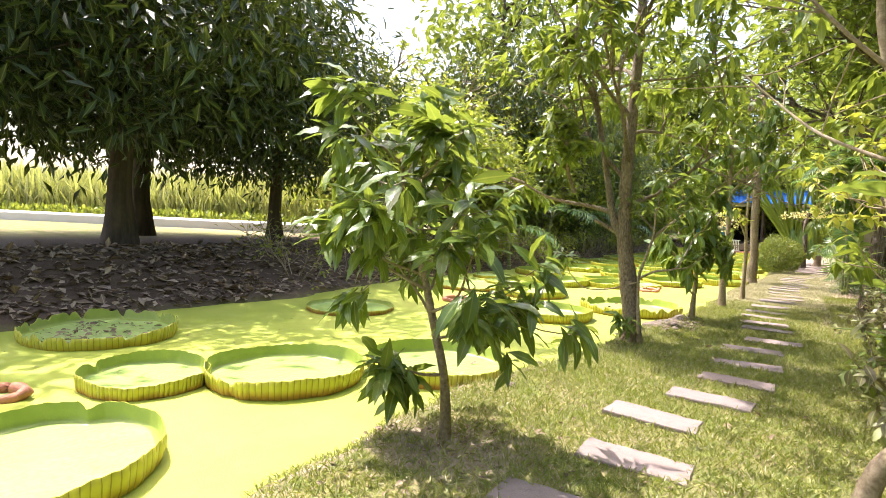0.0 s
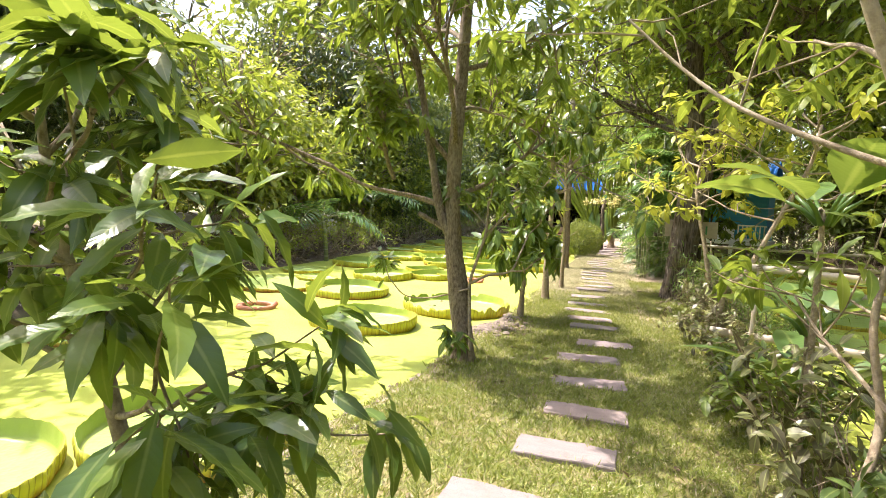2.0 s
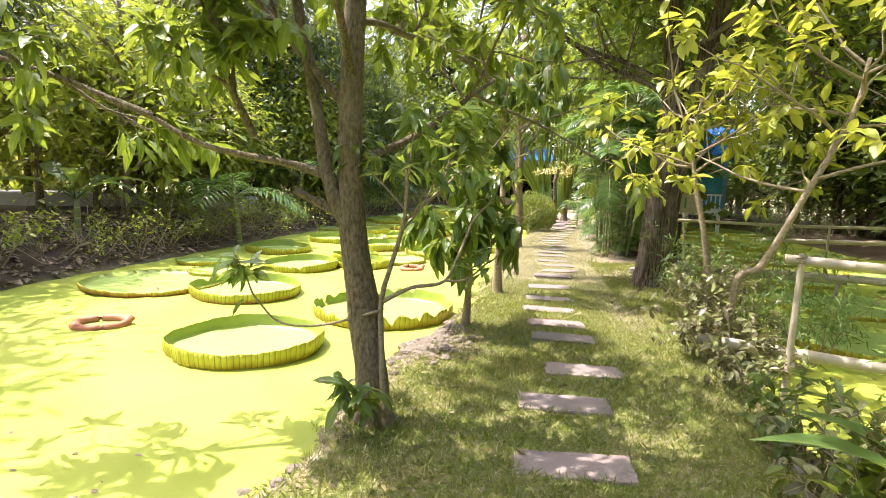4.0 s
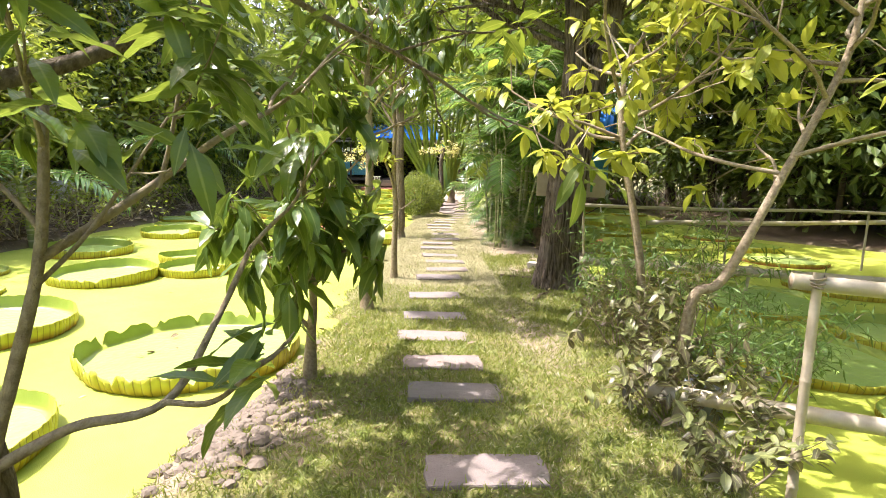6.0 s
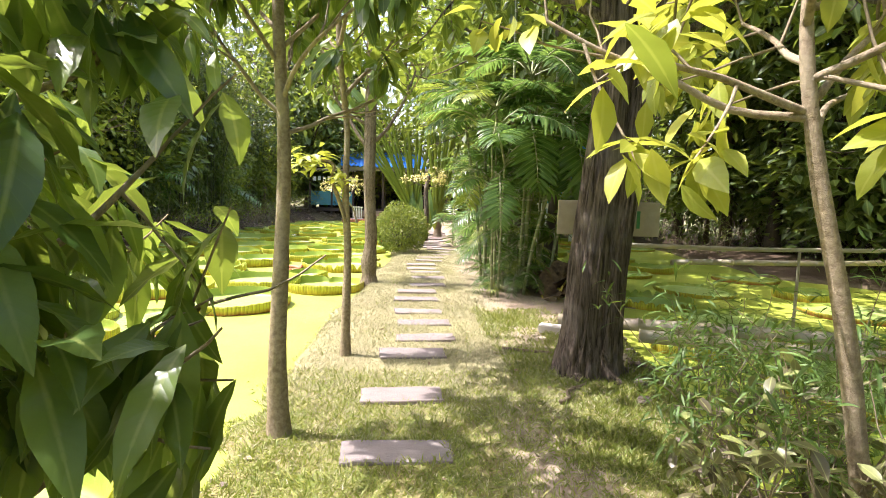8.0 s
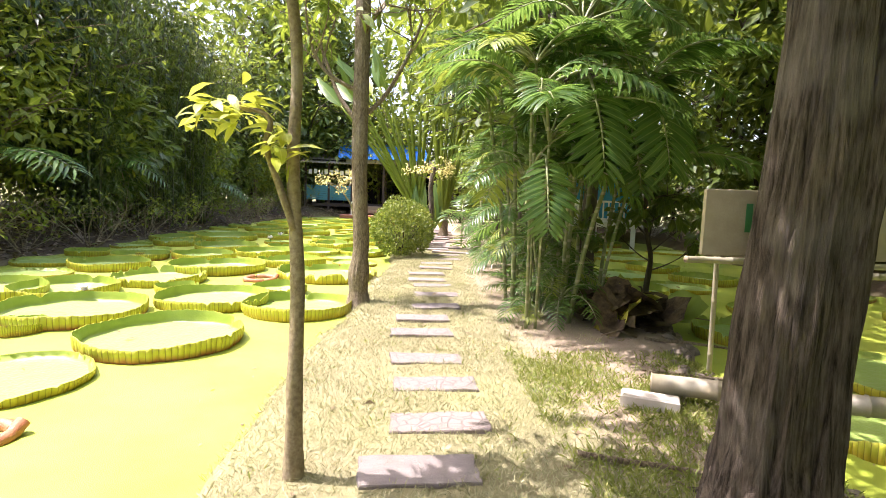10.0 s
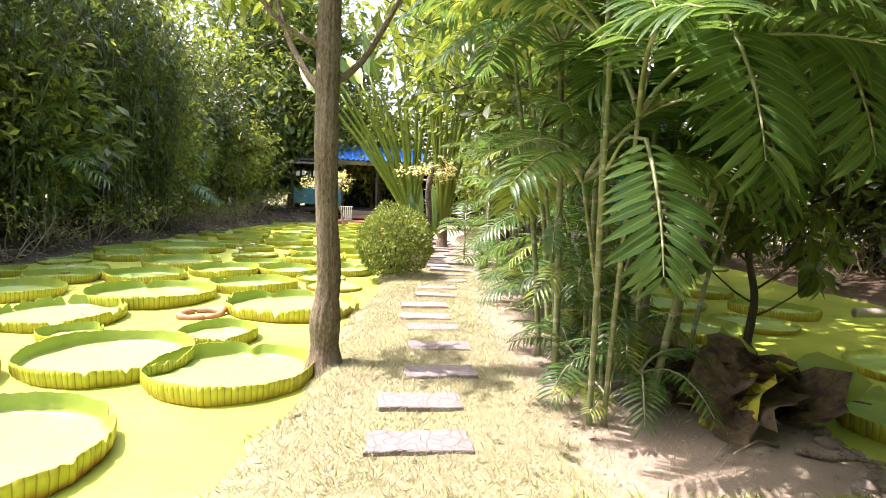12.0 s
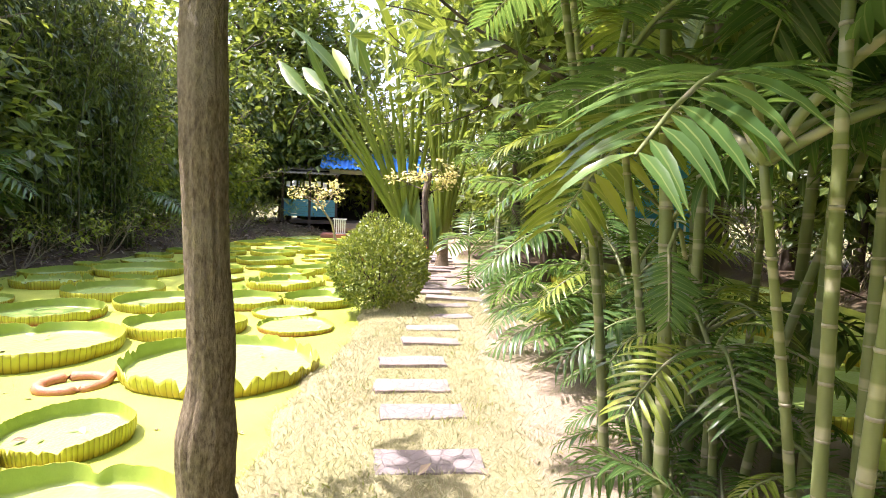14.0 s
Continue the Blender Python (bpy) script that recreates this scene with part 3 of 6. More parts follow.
def land(x, y):
    """The ground's height, and its cover: sand, litter, dry."""
    x, y = np.asarray(x, float), np.asarray(y, float)
    w = wobble(x, y)
    dl, fl = pond_distance(x, y, LAWN_LEFT, FAR_LEFT)
    dr, fr = pond_distance(x, y, LAWN_RIGHT, FAR_RIGHT)
    dl, dr = dl + 0.15 * w + 0.04 * np.sin(11 * x + 3 * y) * np.sin(13 * y - 5 * x), dr + 0.14 * w
    d = np.minimum(dl, dr)
    s, o = x * D[0] + y * D[1], x * R[0] + y * R[1]
    left, right = fl & (dl < dr), fr & (dr < dl)
    z = np.where(d < 0.25, -0.55 + 0.55 * step(-0.7, 0.25, d) ** 1.2, 0.0)
    z = z + np.where(left, 0.62 * step(0.0, 2.6, d), 0) + np.where(right, 0.22 * step(0, 2, d), 0) + 0.018 * w
    lit = np.where(left | right, step(-0.2, 0.15, d) * (1 - 0.9 * step(5.0, 8.0, d)), 0)
    path = -0.1 + 0.0 * s
    sand = 0.95 * step(11.5, 14.5, s) * step(0.55, 1.7, o - path) * (1 - 0.9 * step(21, 24, s)) + 0.75 * np.exp(-(((s - 10.8) / 1.6) ** 2 + ((o - 0.75) / 0.45) ** 2))
    sand = sand + 0.8 * np.exp(-(((x - 0.1) / 0.75) ** 2 + ((y - 3.3) / 0.6) ** 2)) + 0.7 * np.exp(-(((x - 3.7) / 0.5) ** 2 + ((y - 8.2) / 0.8) ** 2))
    sand = np.maximum(sand, 0.85 * (1 - step(0.05, 0.5, d)) * (~(left | right)) * (1 - 0.85 * step(9.5, 12.0, s)))
    sand = np.maximum(sand, step(24, 26.5, s) * 0.9) * (1 - step(2.4, 4.0, np.abs(o - 0.6)))
    dry = step(10.8, 13.5, s) * (1 - 0.6 * step(25, 30, s))
    return z, np.clip(sand, 0, 1) * (1 - lit), lit, dry


def spaced(lo, hi, fine_lo, fine_hi, fine):
    mid = np.arange(fine_lo, fine_hi + fine / 2, fine)
    def tail(a, b):
        out, stepw, p = [], fine, a
        while p < b:
            stepw *= 1.22
            p += stepw
            out.append(min(p, b))
        return np.array(out)
    return np.concatenate([(2 * fine_lo - tail(fine_lo, 2 * fine_lo - lo))[::-1], mid, tail(fine_hi, hi)])


def build_ground():
    xs, ys = spaced(-420, 460, -6.5, 21, 0.16), spaced(-420, 480, -1.5, 27, 0.16)
    gx, gy = np.meshgrid(xs, ys, indexing="xy")
    z, sand, lit, dry = land(gx, gy)
    n, m = gx.shape
    i, j = np.meshgrid(np.arange(n - 1), np.arange(m - 1), indexing="ij")
    q = (i * m + j).ravel()
    f = np.concatenate([np.stack([q, q + 1, q + m + 1], 1), np.stack([q, q + m + 1, q + m], 1)])
    me = Geo().add(np.stack([gx, gy, z], -1).reshape(-1, 3), f).mesh("ground", "ground")
    c = me.color_attributes.new("cover", "FLOAT_COLOR", "POINT")
    c.data.foreach_set("color", np.stack([sand, lit, dry, np.ones_like(z)], -1).astype(np.float32).ravel())
    tagged(new("ground", me), "garden ground of lawn soil, sandy dirt and leaf litter", "ground", kind="structure")


def build_water(name, near, far, label):
    poly = np.array(near + far)
    c = poly.mean(0)
    bm = bmesh.new()
    out = []
    turn = np.sign(sum(poly[k - 1][0] * poly[k][1] - poly[k][0] * poly[k - 1][1] for k in range(len(poly))))
    # let the sheet run under the banks
    for k, p in enumerate(poly):
        a, b = poly[k - 1], poly[(k + 1) % len(poly)]
        t = unit(b - a)
        nrm = np.array([t[1], -t[0]]) * turn
        out.append(p + nrm * WIDEN)
    area = sum(out[k - 1][0] * out[k][1] - out[k][0] * out[k - 1][1] for k in range(len(out)))
    face = bm.faces.new([bm.verts.new((*p, WATER)) for p in out])
    if area < 0:
        face.normal_flip()
    bmesh.ops.triangulate(bm, faces=[face])
    me = bpy.data.meshes.new(name)
    bm.to_mesh(me)
    bm.free()
    me.materials.append(M["weed"])
    tagged(new(name, me), label, "pond water", kind="structure")


build_ground()
WIDEN = 0.7
build_water("water_left", LAWN_LEFT, FAR_LEFT, "still pond water covered with yellow-green duckweed")
build_water("water_right", LAWN_RIGHT, FAR_RIGHT, "shaded pond water covered with green duckweed")

# ---------------------------------------------------------------- stepping slabs
SLABS = [(0.62, 2.62, -30), (1.21, 3.19, -32), (1.62, 3.97, -37), (2.29, 4.46, -38), (2.82, 5.03, -37), (3.27, 5.68, -30), (3.76, 6.43, -33), (4.35, 6.97, -33), (4.82, 7.88, -34),
         (5.08, 8.4, -32), (5.4, 9.01, -31), (5.83, 9.58, -30), (6.36, 10.37, -30), (7.06, 11.28, -30), (7.52, 11.72, -31), (7.91, 12.32, -31), (8.23, 12.89, -30), (8.72, 13.7, -29),
         (9.12, 14.26, -30), (9.67, 14.75, -28), (10.16, 15.43, -31), (10.59, 16.12, -30), (10.86, 16.67, -29), (11.28, 17.3, -27), (11.93, 17.9, -27), (12.35, 18.46, -26),
         (13.02, 18.97, -26), (13.55, 19.7, -25)]


def slab(rng, x, y, turn, w=0.65, d=0.3, h=0.07, top=0.022, mat="slab"):
    nx, ny = 7, 4
    g = Geo()
    xs, ys = np.linspace(-w / 2, w / 2, nx), np.linspace(-d / 2, d / 2, ny)
    gx, gy = np.meshgrid(xs, ys, indexing="ij")
    edge = (np.abs(gx) > w / 2 - 1e-6) | (np.abs(gy) > d / 2 - 1e-6)
    jx, jy = rng.normal(0, 0.006, gx.shape) * edge, rng.normal(0, 0.006, gx.shape) * edge
    tz = rng.normal(0, 0.002, gx.shape)
    up = np.stack([gx * 0.985 + jx, gy * 0.97 + jy, tz], -1).reshape(-1, 3)
    ring = [i * ny for i in range(nx)] + [(nx - 1) * ny + j for j in range(1, ny)] + [i * ny + ny - 1 for i in range(nx - 2, -1, -1)] + [j for j in range(ny - 2, 0, -1)]
    i, j = np.meshgrid(np.arange(nx - 1), np.arange(ny - 1), indexing="ij")
    q = (i * ny + j).ravel()
    f = [*np.stack([q, q + ny, q + ny + 1], 1), *np.stack([q, q + ny + 1, q + 1], 1)]
    lip = up[ring] * (1.015, 1.03, 1) - (0, 0, 0.008)
    low = lip - (0, 0, h)
    v = np.vstack([up, lip, low])
    k = len(ring)
    n0 = len(up)
    for a in range(k):
        b = (a + 1) % k
        f += [(ring[a], n0 + a, n0 + b), (ring[a], n0 + b, ring[b]), (n0 + a, n0 + k + a, n0 + k + b), (n0 + a, n0 + k + b, n0 + b)]
    g.add(v, f)
    ob = part("stepping_slab", g, mat, smooth=False, at=pose(x, y, top, rng.normal(0, 0.8), rng.normal(0, 0.8), turn))
    return tagged(ob, "weathered grey wood-grained concrete stepping slab in the lawn" if mat == "slab" else "pinkish stone-patterned concrete stepping slab in dry lawn", "stepping stone", "stepping slabs")


rng = np.random.default_rng(5)
for x, y, a in SLABS:
    slab(rng, x, y, a, w=rng.uniform(0.63, 0.67), mat="slab_stone" if y > 11.5 else "slab")
for k in range(16):
    s, o = 24.6 + k * 0.62, rng.uniform(-0.5, 0.5) + 0.8 + 0.02 * k
    slab(rng, *(D * s + R * o), -30 + rng.uniform(-8, 8), rng.uniform(0.6, 1.1), rng.uniform(0.35, 0.5), 0.09, 0.035 + 0.008 * (k % 3))


# ---------------------------------------------------------------- lily pads
def pad_meshes(seed, torn=0.0, height=0.15):
    """The floor and the upturned, ribbed rim of a pad of radius 1 m across its rim."""
    rng = np.random.default_rng(seed)
    n, ph = 144, rng.uniform(0, 6.28, 5)
    th = np.linspace(0, 2 * np.pi, n, endpoint=False)
    out = 1 + 0.02 * np.sin(2 * th + ph[0]) + 0.012 * np.sin(5 * th + ph[1]) + 0.008 * np.sin(11 * th + ph[2])
    notch = np.exp(-((np.angle(np.exp(1j * (th - ph[3])))) / 0.07) ** 2)
    out = out * (1 - 0.05 * notch)
    rib = 0.5 + 0.5 * np.cos(th * n / 4)
    top = height * (1 + 0.10 * np.sin(3 * th + ph[4]) + 0.025 * np.sin(17 * th) + 0.03 * np.sin(47 * th + ph[1]))
    bite = np.zeros(n)
    for q in range(int(torn * 60)):
        bite = np.maximum(bite, rng.uniform(0.25, 0.95 if torn > 0.3 else 0.6) * np.exp(-((np.angle(np.exp(1j * (th - rng.uniform(0, 6.28))))) / rng.uniform(0.02, 0.05)) ** 2) * rng.uniform(0.7, 1, n))
    top = top * (1 - bite) * (1 - 0.35 * notch)
    ring = lambda r, z: np.stack([out * r * np.cos(th), out * r * np.sin(th), z * np.ones(n)], 1)
    k = np.arange(n)
    k2 = (k + 1) % n
    def lace(rings):
        f = []
        for a in range(len(rings) - 1):
            f += [np.stack([a * n + k, (a + 1) * n + k, (a + 1) * n + k2], 1), np.stack([a * n + k, (a + 1) * n + k2, a * n + k2], 1)]
        return np.vstack(rings), np.vstack(f)
    swell = lambda r: 0.012 + 0.006 * np.sin(8 * th + r * 9) * r
    floor_v, floor_f = lace([ring(r, swell(r)) for r in (0.05, 0.3, 0.6, 0.85, 0.925)])
    c = len(floor_v)
    floor_v = np.vstack([floor_v, [[0, 0, 0.012]]])
    floor_f = np.vstack([floor_f, np.stack([np.full(n, c), k, k2], 1)])
    a = Geo().add(floor_v, floor_f)
    wall_v, wall_f = lace([ring(0.925, swell(0.925)), ring(0.955, 0.016), ring(0.975, 0.04), ring(0.982 - 0.008 * rib, top * 0.6), ring(0.996, top)])
    rim_v, rim_f = lace([ring(0.996, top), ring(1.006, top), ring(1.0 + 0.016 * rib, top * 0.7), ring(0.985 + 0.022 * rib, top * 0.2), ring(0.965, -0.03)])
    return a.mesh("pad_floor", "pad_floor"), Geo().add(wall_v, wall_f).mesh("inner_wall", "pad_inner"), Geo().add(rim_v, rim_f).mesh("pad_rim", "pad_rim")


PAD_KINDS = [pad_meshes(1), pad_meshes(2), pad_meshes(3, 0.06), pad_meshes(4, 0.6), pad_meshes(5, 0.05, 0.07), pad_meshes(6)]
PADS = [(-2.3, 2.95, 0.72, 0), (-2.54, 4.65, 0.52, 1), (-1.41, 5.0, 0.72, 2), (0.0, 5.47, 0.72, 5), (-3.95, 6.27, 0.8, 3), (1.77, 8.98, 0.74, 0), (3.52, 9.95, 0.88, 3), (1.95, 11.7, 0.78, 1),
        (-1.47, 8.8, 0.7, 4), (0.69, 12.71, 1.0, 4), (3.1, 13.95, 0.7, 2), (1.42, 15.0, 0.55, 4), (4.3, 13.9, 0.55, 0), (3.0, 16.6, 0.75, 1), (4.8, 18.6, 0.74, 5), (5.2, 16.2, 0.3, 2),
        (6.45, 15.05, 0.76, 2), (4.45, 15.0, 0.5, 5), (3.3, 17.9, 0.5, 4), (1.55, 13.6, 0.45, 4),
        (5.76, 16.77, 0.8, 0), (8.2, 15.85, 0.7, 1), (7.35, 16.8, 0.72, 2), (7.03, 19.0, 0.72, 3), (8.2, 19.98, 0.88, 1), (9.74, 18.36, 0.9, 3), (9.8, 20.3, 0.72, 2), (5.72, 18.4, 0.68, 5),
        (6.5, 21.0, 0.7, 1), (9.33, 23.57, 0.78, 0), (8.4, 21.9, 0.66, 2), (5.3, 20.3, 0.6, 4), (5.6, 22.0, 0.65, 4), (11.0, 21.75, 0.6, 5), (12.05, 21.4, 0.62, 1), (7.4, 23.4, 0.6, 4),
        (8.5, 25.2, 0.66, 3), (10.1, 26.5, 0.9, 0), (12.3, 23.5, 0.78, 3), (11.3, 24.9, 0.55, 4), (13.85, 25.6, 0.62, 2), (11.6, 27.4, 0.6, 1), (13.37, 27.9, 0.75, 5), (10.6, 28.9, 0.62, 4),
        (12.4, 30.0, 0.72, 2), (14.4, 30.2, 0.7, 0), (15.5, 32.6, 0.85, 4), (17.5, 32.2, 0.7, 1), (13.6, 32.4, 0.7, 2), (16.2, 28.4, 0.6, 3), (15.0, 27.0, 0.5, 5), (17.3, 35.0, 0.8, 0),
        (15.2, 34.9, 0.7, 1), (19.3, 35.6, 0.8, 2), (12.9, 26.6, 0.45, 4), (7.1, 17.9, 0.3, 5), (9.8, 25.0, 0.4, 1), (18.6, 38.2, 0.8, 4), (21.4, 38.0, 0.7, 5), (16.9, 37.6, 0.7, 3), (5.2, 14.35, 0.62, 4)]
PADS_RIGHT = [(8.3, 7.0, 0.85, 4), (10.3, 8.4, 0.95, 4), (9.9, 6.6, 0.7, 2), (6.2, 5.25, 0.42, 4), (7.6, 5.6, 0.6, 4), (12.6, 8.0, 0.9, 4), (12.0, 10.3, 0.85, 4), (12.4, 12.0, 0.62, 3), (14.35, 12.35, 0.75, 4),
              (16.6, 14.77, 0.66, 2), (17.3, 16.4, 0.62, 1), (17.2, 12.7, 0.7, 4), (15.5, 16.1, 0.7, 4), (15.2, 14.5, 0.6, 4), (14.6, 9.8, 0.8, 4), (15.8, 10.9, 0.6, 2), (13.9, 14.6, 0.6, 1),
              (18.6, 18.2, 0.75, 4), (17.0, 18.6, 0.6, 2), (20.2, 19.8, 0.8, 4), (19.0, 21.6, 0.7, 1), (21.8, 21.4, 0.8, 2), (12.1, 5.6, 0.8, 4), (10.2, 10.1, 0.5, 3), (14.9, 6.8, 0.8, 2), (22, 18.8, 0.7, 4)]


def lily_pad(x, y, r, kind, rng, label, group):
    top = thing("lily_pad", x, y, WATER + 0.004, label, "lily pad", group)
    tilt = Euler((rng.normal(0, 0.012), rng.normal(0, 0.012), rng.uniform(0, 6.28)))
    top.matrix_basis = Matrix.LocRotScale((x, y, WATER + 0.012), tilt, (r, r, 0.55 + 0.5 * min(r, 0.9)))
    for name, me in zip(("pad_floor", "inner_wall", "pad_rim"), PAD_KINDS[kind]):
        part(name, me, None, top)
    return top


rng = np.random.default_rng(9)
# fill the crowded reach of the sunny pond with further pads
for _ in range(4000):
    s, o = rng.uniform(15.5, 40), rng.uniform(-10, -0.8)
    x, y = s * D[0] + o * R[0], s * D[1] + o * R[1]
    r = rng.uniform(0.42, 0.82)
    if all(math.hypot(x - a, y - b) > 0.97 * (r + c) for a, b, c, _k in PADS) and float(pond_distance(np.array([x]), np.array([y]), LAWN_LEFT, FAR_LEFT)[0][0]) < -r - 0.05 and math.hypot(x - 8.52, y - 18.43) > r + 0.35:
        if y - 15.8 < 0.3 * (x - 6) or s < 17.5:
            continue
        PADS.append((round(x, 2), round(y, 2), round(r, 2), int(rng.choice([0, 1, 2, 4, 5]))))
rng = np.random.default_rng(8)
PAD_LABEL = ["round giant lily pad with a high ribbed rim", "round giant lily pad with an even upright yellow rim", "giant lily pad with a slightly frayed rim",
             "giant lily pad with a torn, gapped rim", "flat giant lily pad with a low rim", "yellow-green giant lily pad with upturned edge"]
for x, y, r, k in PADS:
    lily_pad(x, y, r, k, rng, PAD_LABEL[k] + " on duckweed", "lily pads of the sunny pond")
for x, y, r, k in PADS_RIGHT:
    lily_pad(x, y, r, k, rng, PAD_LABEL[k] + " in shade", "lily pads of the shaded pond")


def young_pad(x, y, r, seed):
    rng = np.random.default_rng(seed)
    th = np.linspace(0, 2 * np.pi, 29)[:-1]
    line = np.stack([r * np.cos(th) * 1.25, r * np.sin(th) * 0.8, 0.03 + 0.02 * np.sin(th)], 1)
    line = np.vstack([line, line[0] + (0.05, 0.02, 0.05)])
    g = Geo().add(*tube(line, [0.045, 0.05, 0.045], 8, 0.06, rng))
    top = thing("young_lily_pad", x, y, WATER, "young reddish spiny lily pad, still curled", "lily pad")
    part("curled_rim", g, "pad_young", top)
    f = Geo().add(np.vstack([[0, 0, 0.02], np.stack([r * 1.2 * np.cos(th), r * 0.75 * np.sin(th), 0 * th + 0.02], 1)]),
                  [(0, 1 + k, 1 + (k + 1) % 28) for k in range(28)])
    part("pad_floor", f, "pad_floor", top)


young_pad(8.52, 18.43, 0.2, 1)
young_pad(0.32, 10.24, 0.2, 2)
young_pad(5.1, 13.2, 0.16, 3)
young_pad(13.2, 13.4, 0.15, 4)
young_pad(-3.35, 4.1, 0.12, 5)

# ---------------------------------------------------------------- trees by the path
mango_args = dict(leaf="mango", leaf_mat="mango", bark="bark_smooth")
tree("mango_sapling", 0.07, 3.43, [(-0.02, 0.0, 0.35), (-0.10, 0.02, 0.7), (-0.2, 0.06, 1.1), (-0.32, 0.1, 1.45), (-0.36, 0.1, 1.8)], 0.036, 0.014, 13, size=0.26, per_tip=12,
     label="young mango tree with glossy drooping leaves beside the pond", seed=11, droop=0.5, twigs=4, levels=1, limb_len=0.6, limb_r=0.012, low=0.36, rise=0.2, lift=0.05, sides=10,
     extra=[((-0.02, 0, 0.42), (-0.9, -0.3, -0.1), 0.3), ((-0.1, 0, 0.75), (0.9, 0.15, 0.5), 0.5), ((-0.15, 0.02, 0.95), (-0.95, 0.2, 0.4), 0.6)], **mango_args)
tree("garden_tree", 2.40, 6.66, [(-0.01, 0.02, 0.25), (-0.05, 0.1, 0.7), (-0.12, 0.17, 1.3), (-0.13, 0.2, 2.0), (-0.1, 0.22, 2.8), (-0.06, 0.25, 3.6), (0.0, 0.3, 5.4)], 0.115, 0.05, 10, "mango", 0.23, 10, "garden", "bark",
     "tall garden tree with mottled leaning trunk and yellow-green leaves", seed=12, droop=0.55, twigs=5, levels=2, limb_len=1.35, limb_r=0.03, low=0.5, rise=0.25, lift=0.1, sides=30,
     ridge=0.02, rough=0.03, profile=[1.05, 0.95, 1.0, 1.12, 1.0, 0.95, 0.95, 1, 1, 1, 1, 1],
     extra=[((-1.3, 0.8, 1.95), (-0.85, 0.35, 0.2), 1.1), ((-0.45, 0.45, 2.9), (-0.5, -0.2, 0.7), 1.2), ((-0.7, 0.5, 1.85), (-0.4, -0.5, 0.6), 0.7)],
     forks=[([(-0.1, 0.16, 1.2), (-0.2, 0.2, 1.4), (-0.27, 0.26, 1.64), (-0.32, 0.35, 2.02), (-0.45, 0.45, 2.8), (-0.6, 0.55, 3.6)], 0.06, 0.03),
            ([(-0.27, 0.26, 1.6), (-0.5, 0.38, 1.67), (-0.99, 0.63, 1.77), (-1.4, 0.85, 2.0)], 0.032, 0.015),
            ([(-0.14, 0.19, 1.32), (-0.32, 0.26, 1.42), (-0.47, 0.29, 1.5)], 0.034, 0.024)],
     # unseen leaf mass added high over the path to shade the right pond
     mass=[(100, 13, (2.1, 0.7, 6.4), (2.3, 2.2, 1.2), 0.4, 0.23)])
tree("mango_sapling", 2.44, 6.5, [(-0.02, 0.05, 0.3), (-0.02, 0.1, 0.55), (-0.01, 0.14, 0.82), (0.05, 0.13, 1.05), (0.12, 0.1, 1.35), (0.15, 0.15, 1.7)], 0.024, 0.012, 3, size=0.2, per_tip=9,
     label="bent mango shoots rising beside a tree trunk", seed=13, droop=0.6, twigs=3, levels=1, limb_len=0.45, limb_r=0.008, low=0.75, rise=0.4, sides=8,
     extra=[((0.53, -0.27, 1.1), (0.3, 0.0, 0.05), 0.08), ((0.65, 0.2, 1.31), (0.5, 0.1, 0.4), 0.4), ((0.76, 0.33, 1.75), (0.6, 0.2, 0.3), 0.5), ((0.76, 0.33, 1.75), (0.3, 0.7, 0.5), 0.45),
            ((-0.75, 0.6, 0.78), (-0.3, 0.2, 0.5), 0.2), ((-0.02, -0.02, 0.12), (-0.6, -0.2, 0.3), 0.25), ((0.4, 0.2, 1.5), (0.3, -0.3, 0.6), 0.4)],
     forks=[([(-0.01, 0.14, 0.8), (0.16, 0.06, 0.9), (0.36, -0.02, 0.95), (0.52, 0.1, 1.12), (0.65, 0.2, 1.31)], 0.015, 0.008), ([(0.36, -0.02, 0.95), (0.45, -0.15, 0.98), (0.53, -0.27, 1.1)], 0.009, 0.006),
            ([(0.12, 0.1, 1.33), (0.35, 0.2, 1.48), (0.6, 0.28, 1.66), (0.76, 0.33, 1.75)], 0.013, 0.008), ([(-0.04, 0.1, 0.75), (-0.35, 0.35, 0.62), (-0.6, 0.5, 0.62), (-0.75, 0.6, 0.78)], 0.010, 0.006)], **mango_args)
tree("mango_sapling", 4.05, 8.66, [(0.02, 0.0, 0.35), (0.04, 0.0, 0.6), (0.03, 0.05, 1.0), (0.0, 0.1, 1.5), (-0.05, 0.12, 2.1)], 0.042, 0.016, 11, size=0.34, per_tip=8,
     label="young mango tree with big drooping dark leaves by the path", seed=14, droop=1.15, spread=0.95, twigs=3, levels=1, limb_len=0.55, limb_r=0.014, low=0.45, rise=0.5, lift=0.12, sides=10,
     extra=[((0.05, 0, 0.9), (0.75, -0.75, 0.35), 0.5), ((0.03, 0.02, 0.85), (0.62, -0.3, 0.3), 0.45), ((0.02, 0.02, 0.8), (-0.6, -0.55, 0.4), 0.5), ((0.04, 0, 0.95), (-0.3, -0.9, 0.4), 0.5), ((-0.28, 0.12, 1.0), (-0.5, 0.1, 0.6), 0.4)],
     forks=[([(0.02, 0.0, 0.38), (-0.12, 0.05, 0.55), (-0.24, 0.1, 0.8), (-0.28, 0.12, 1.0)], 0.02, 0.012)], **mango_args)
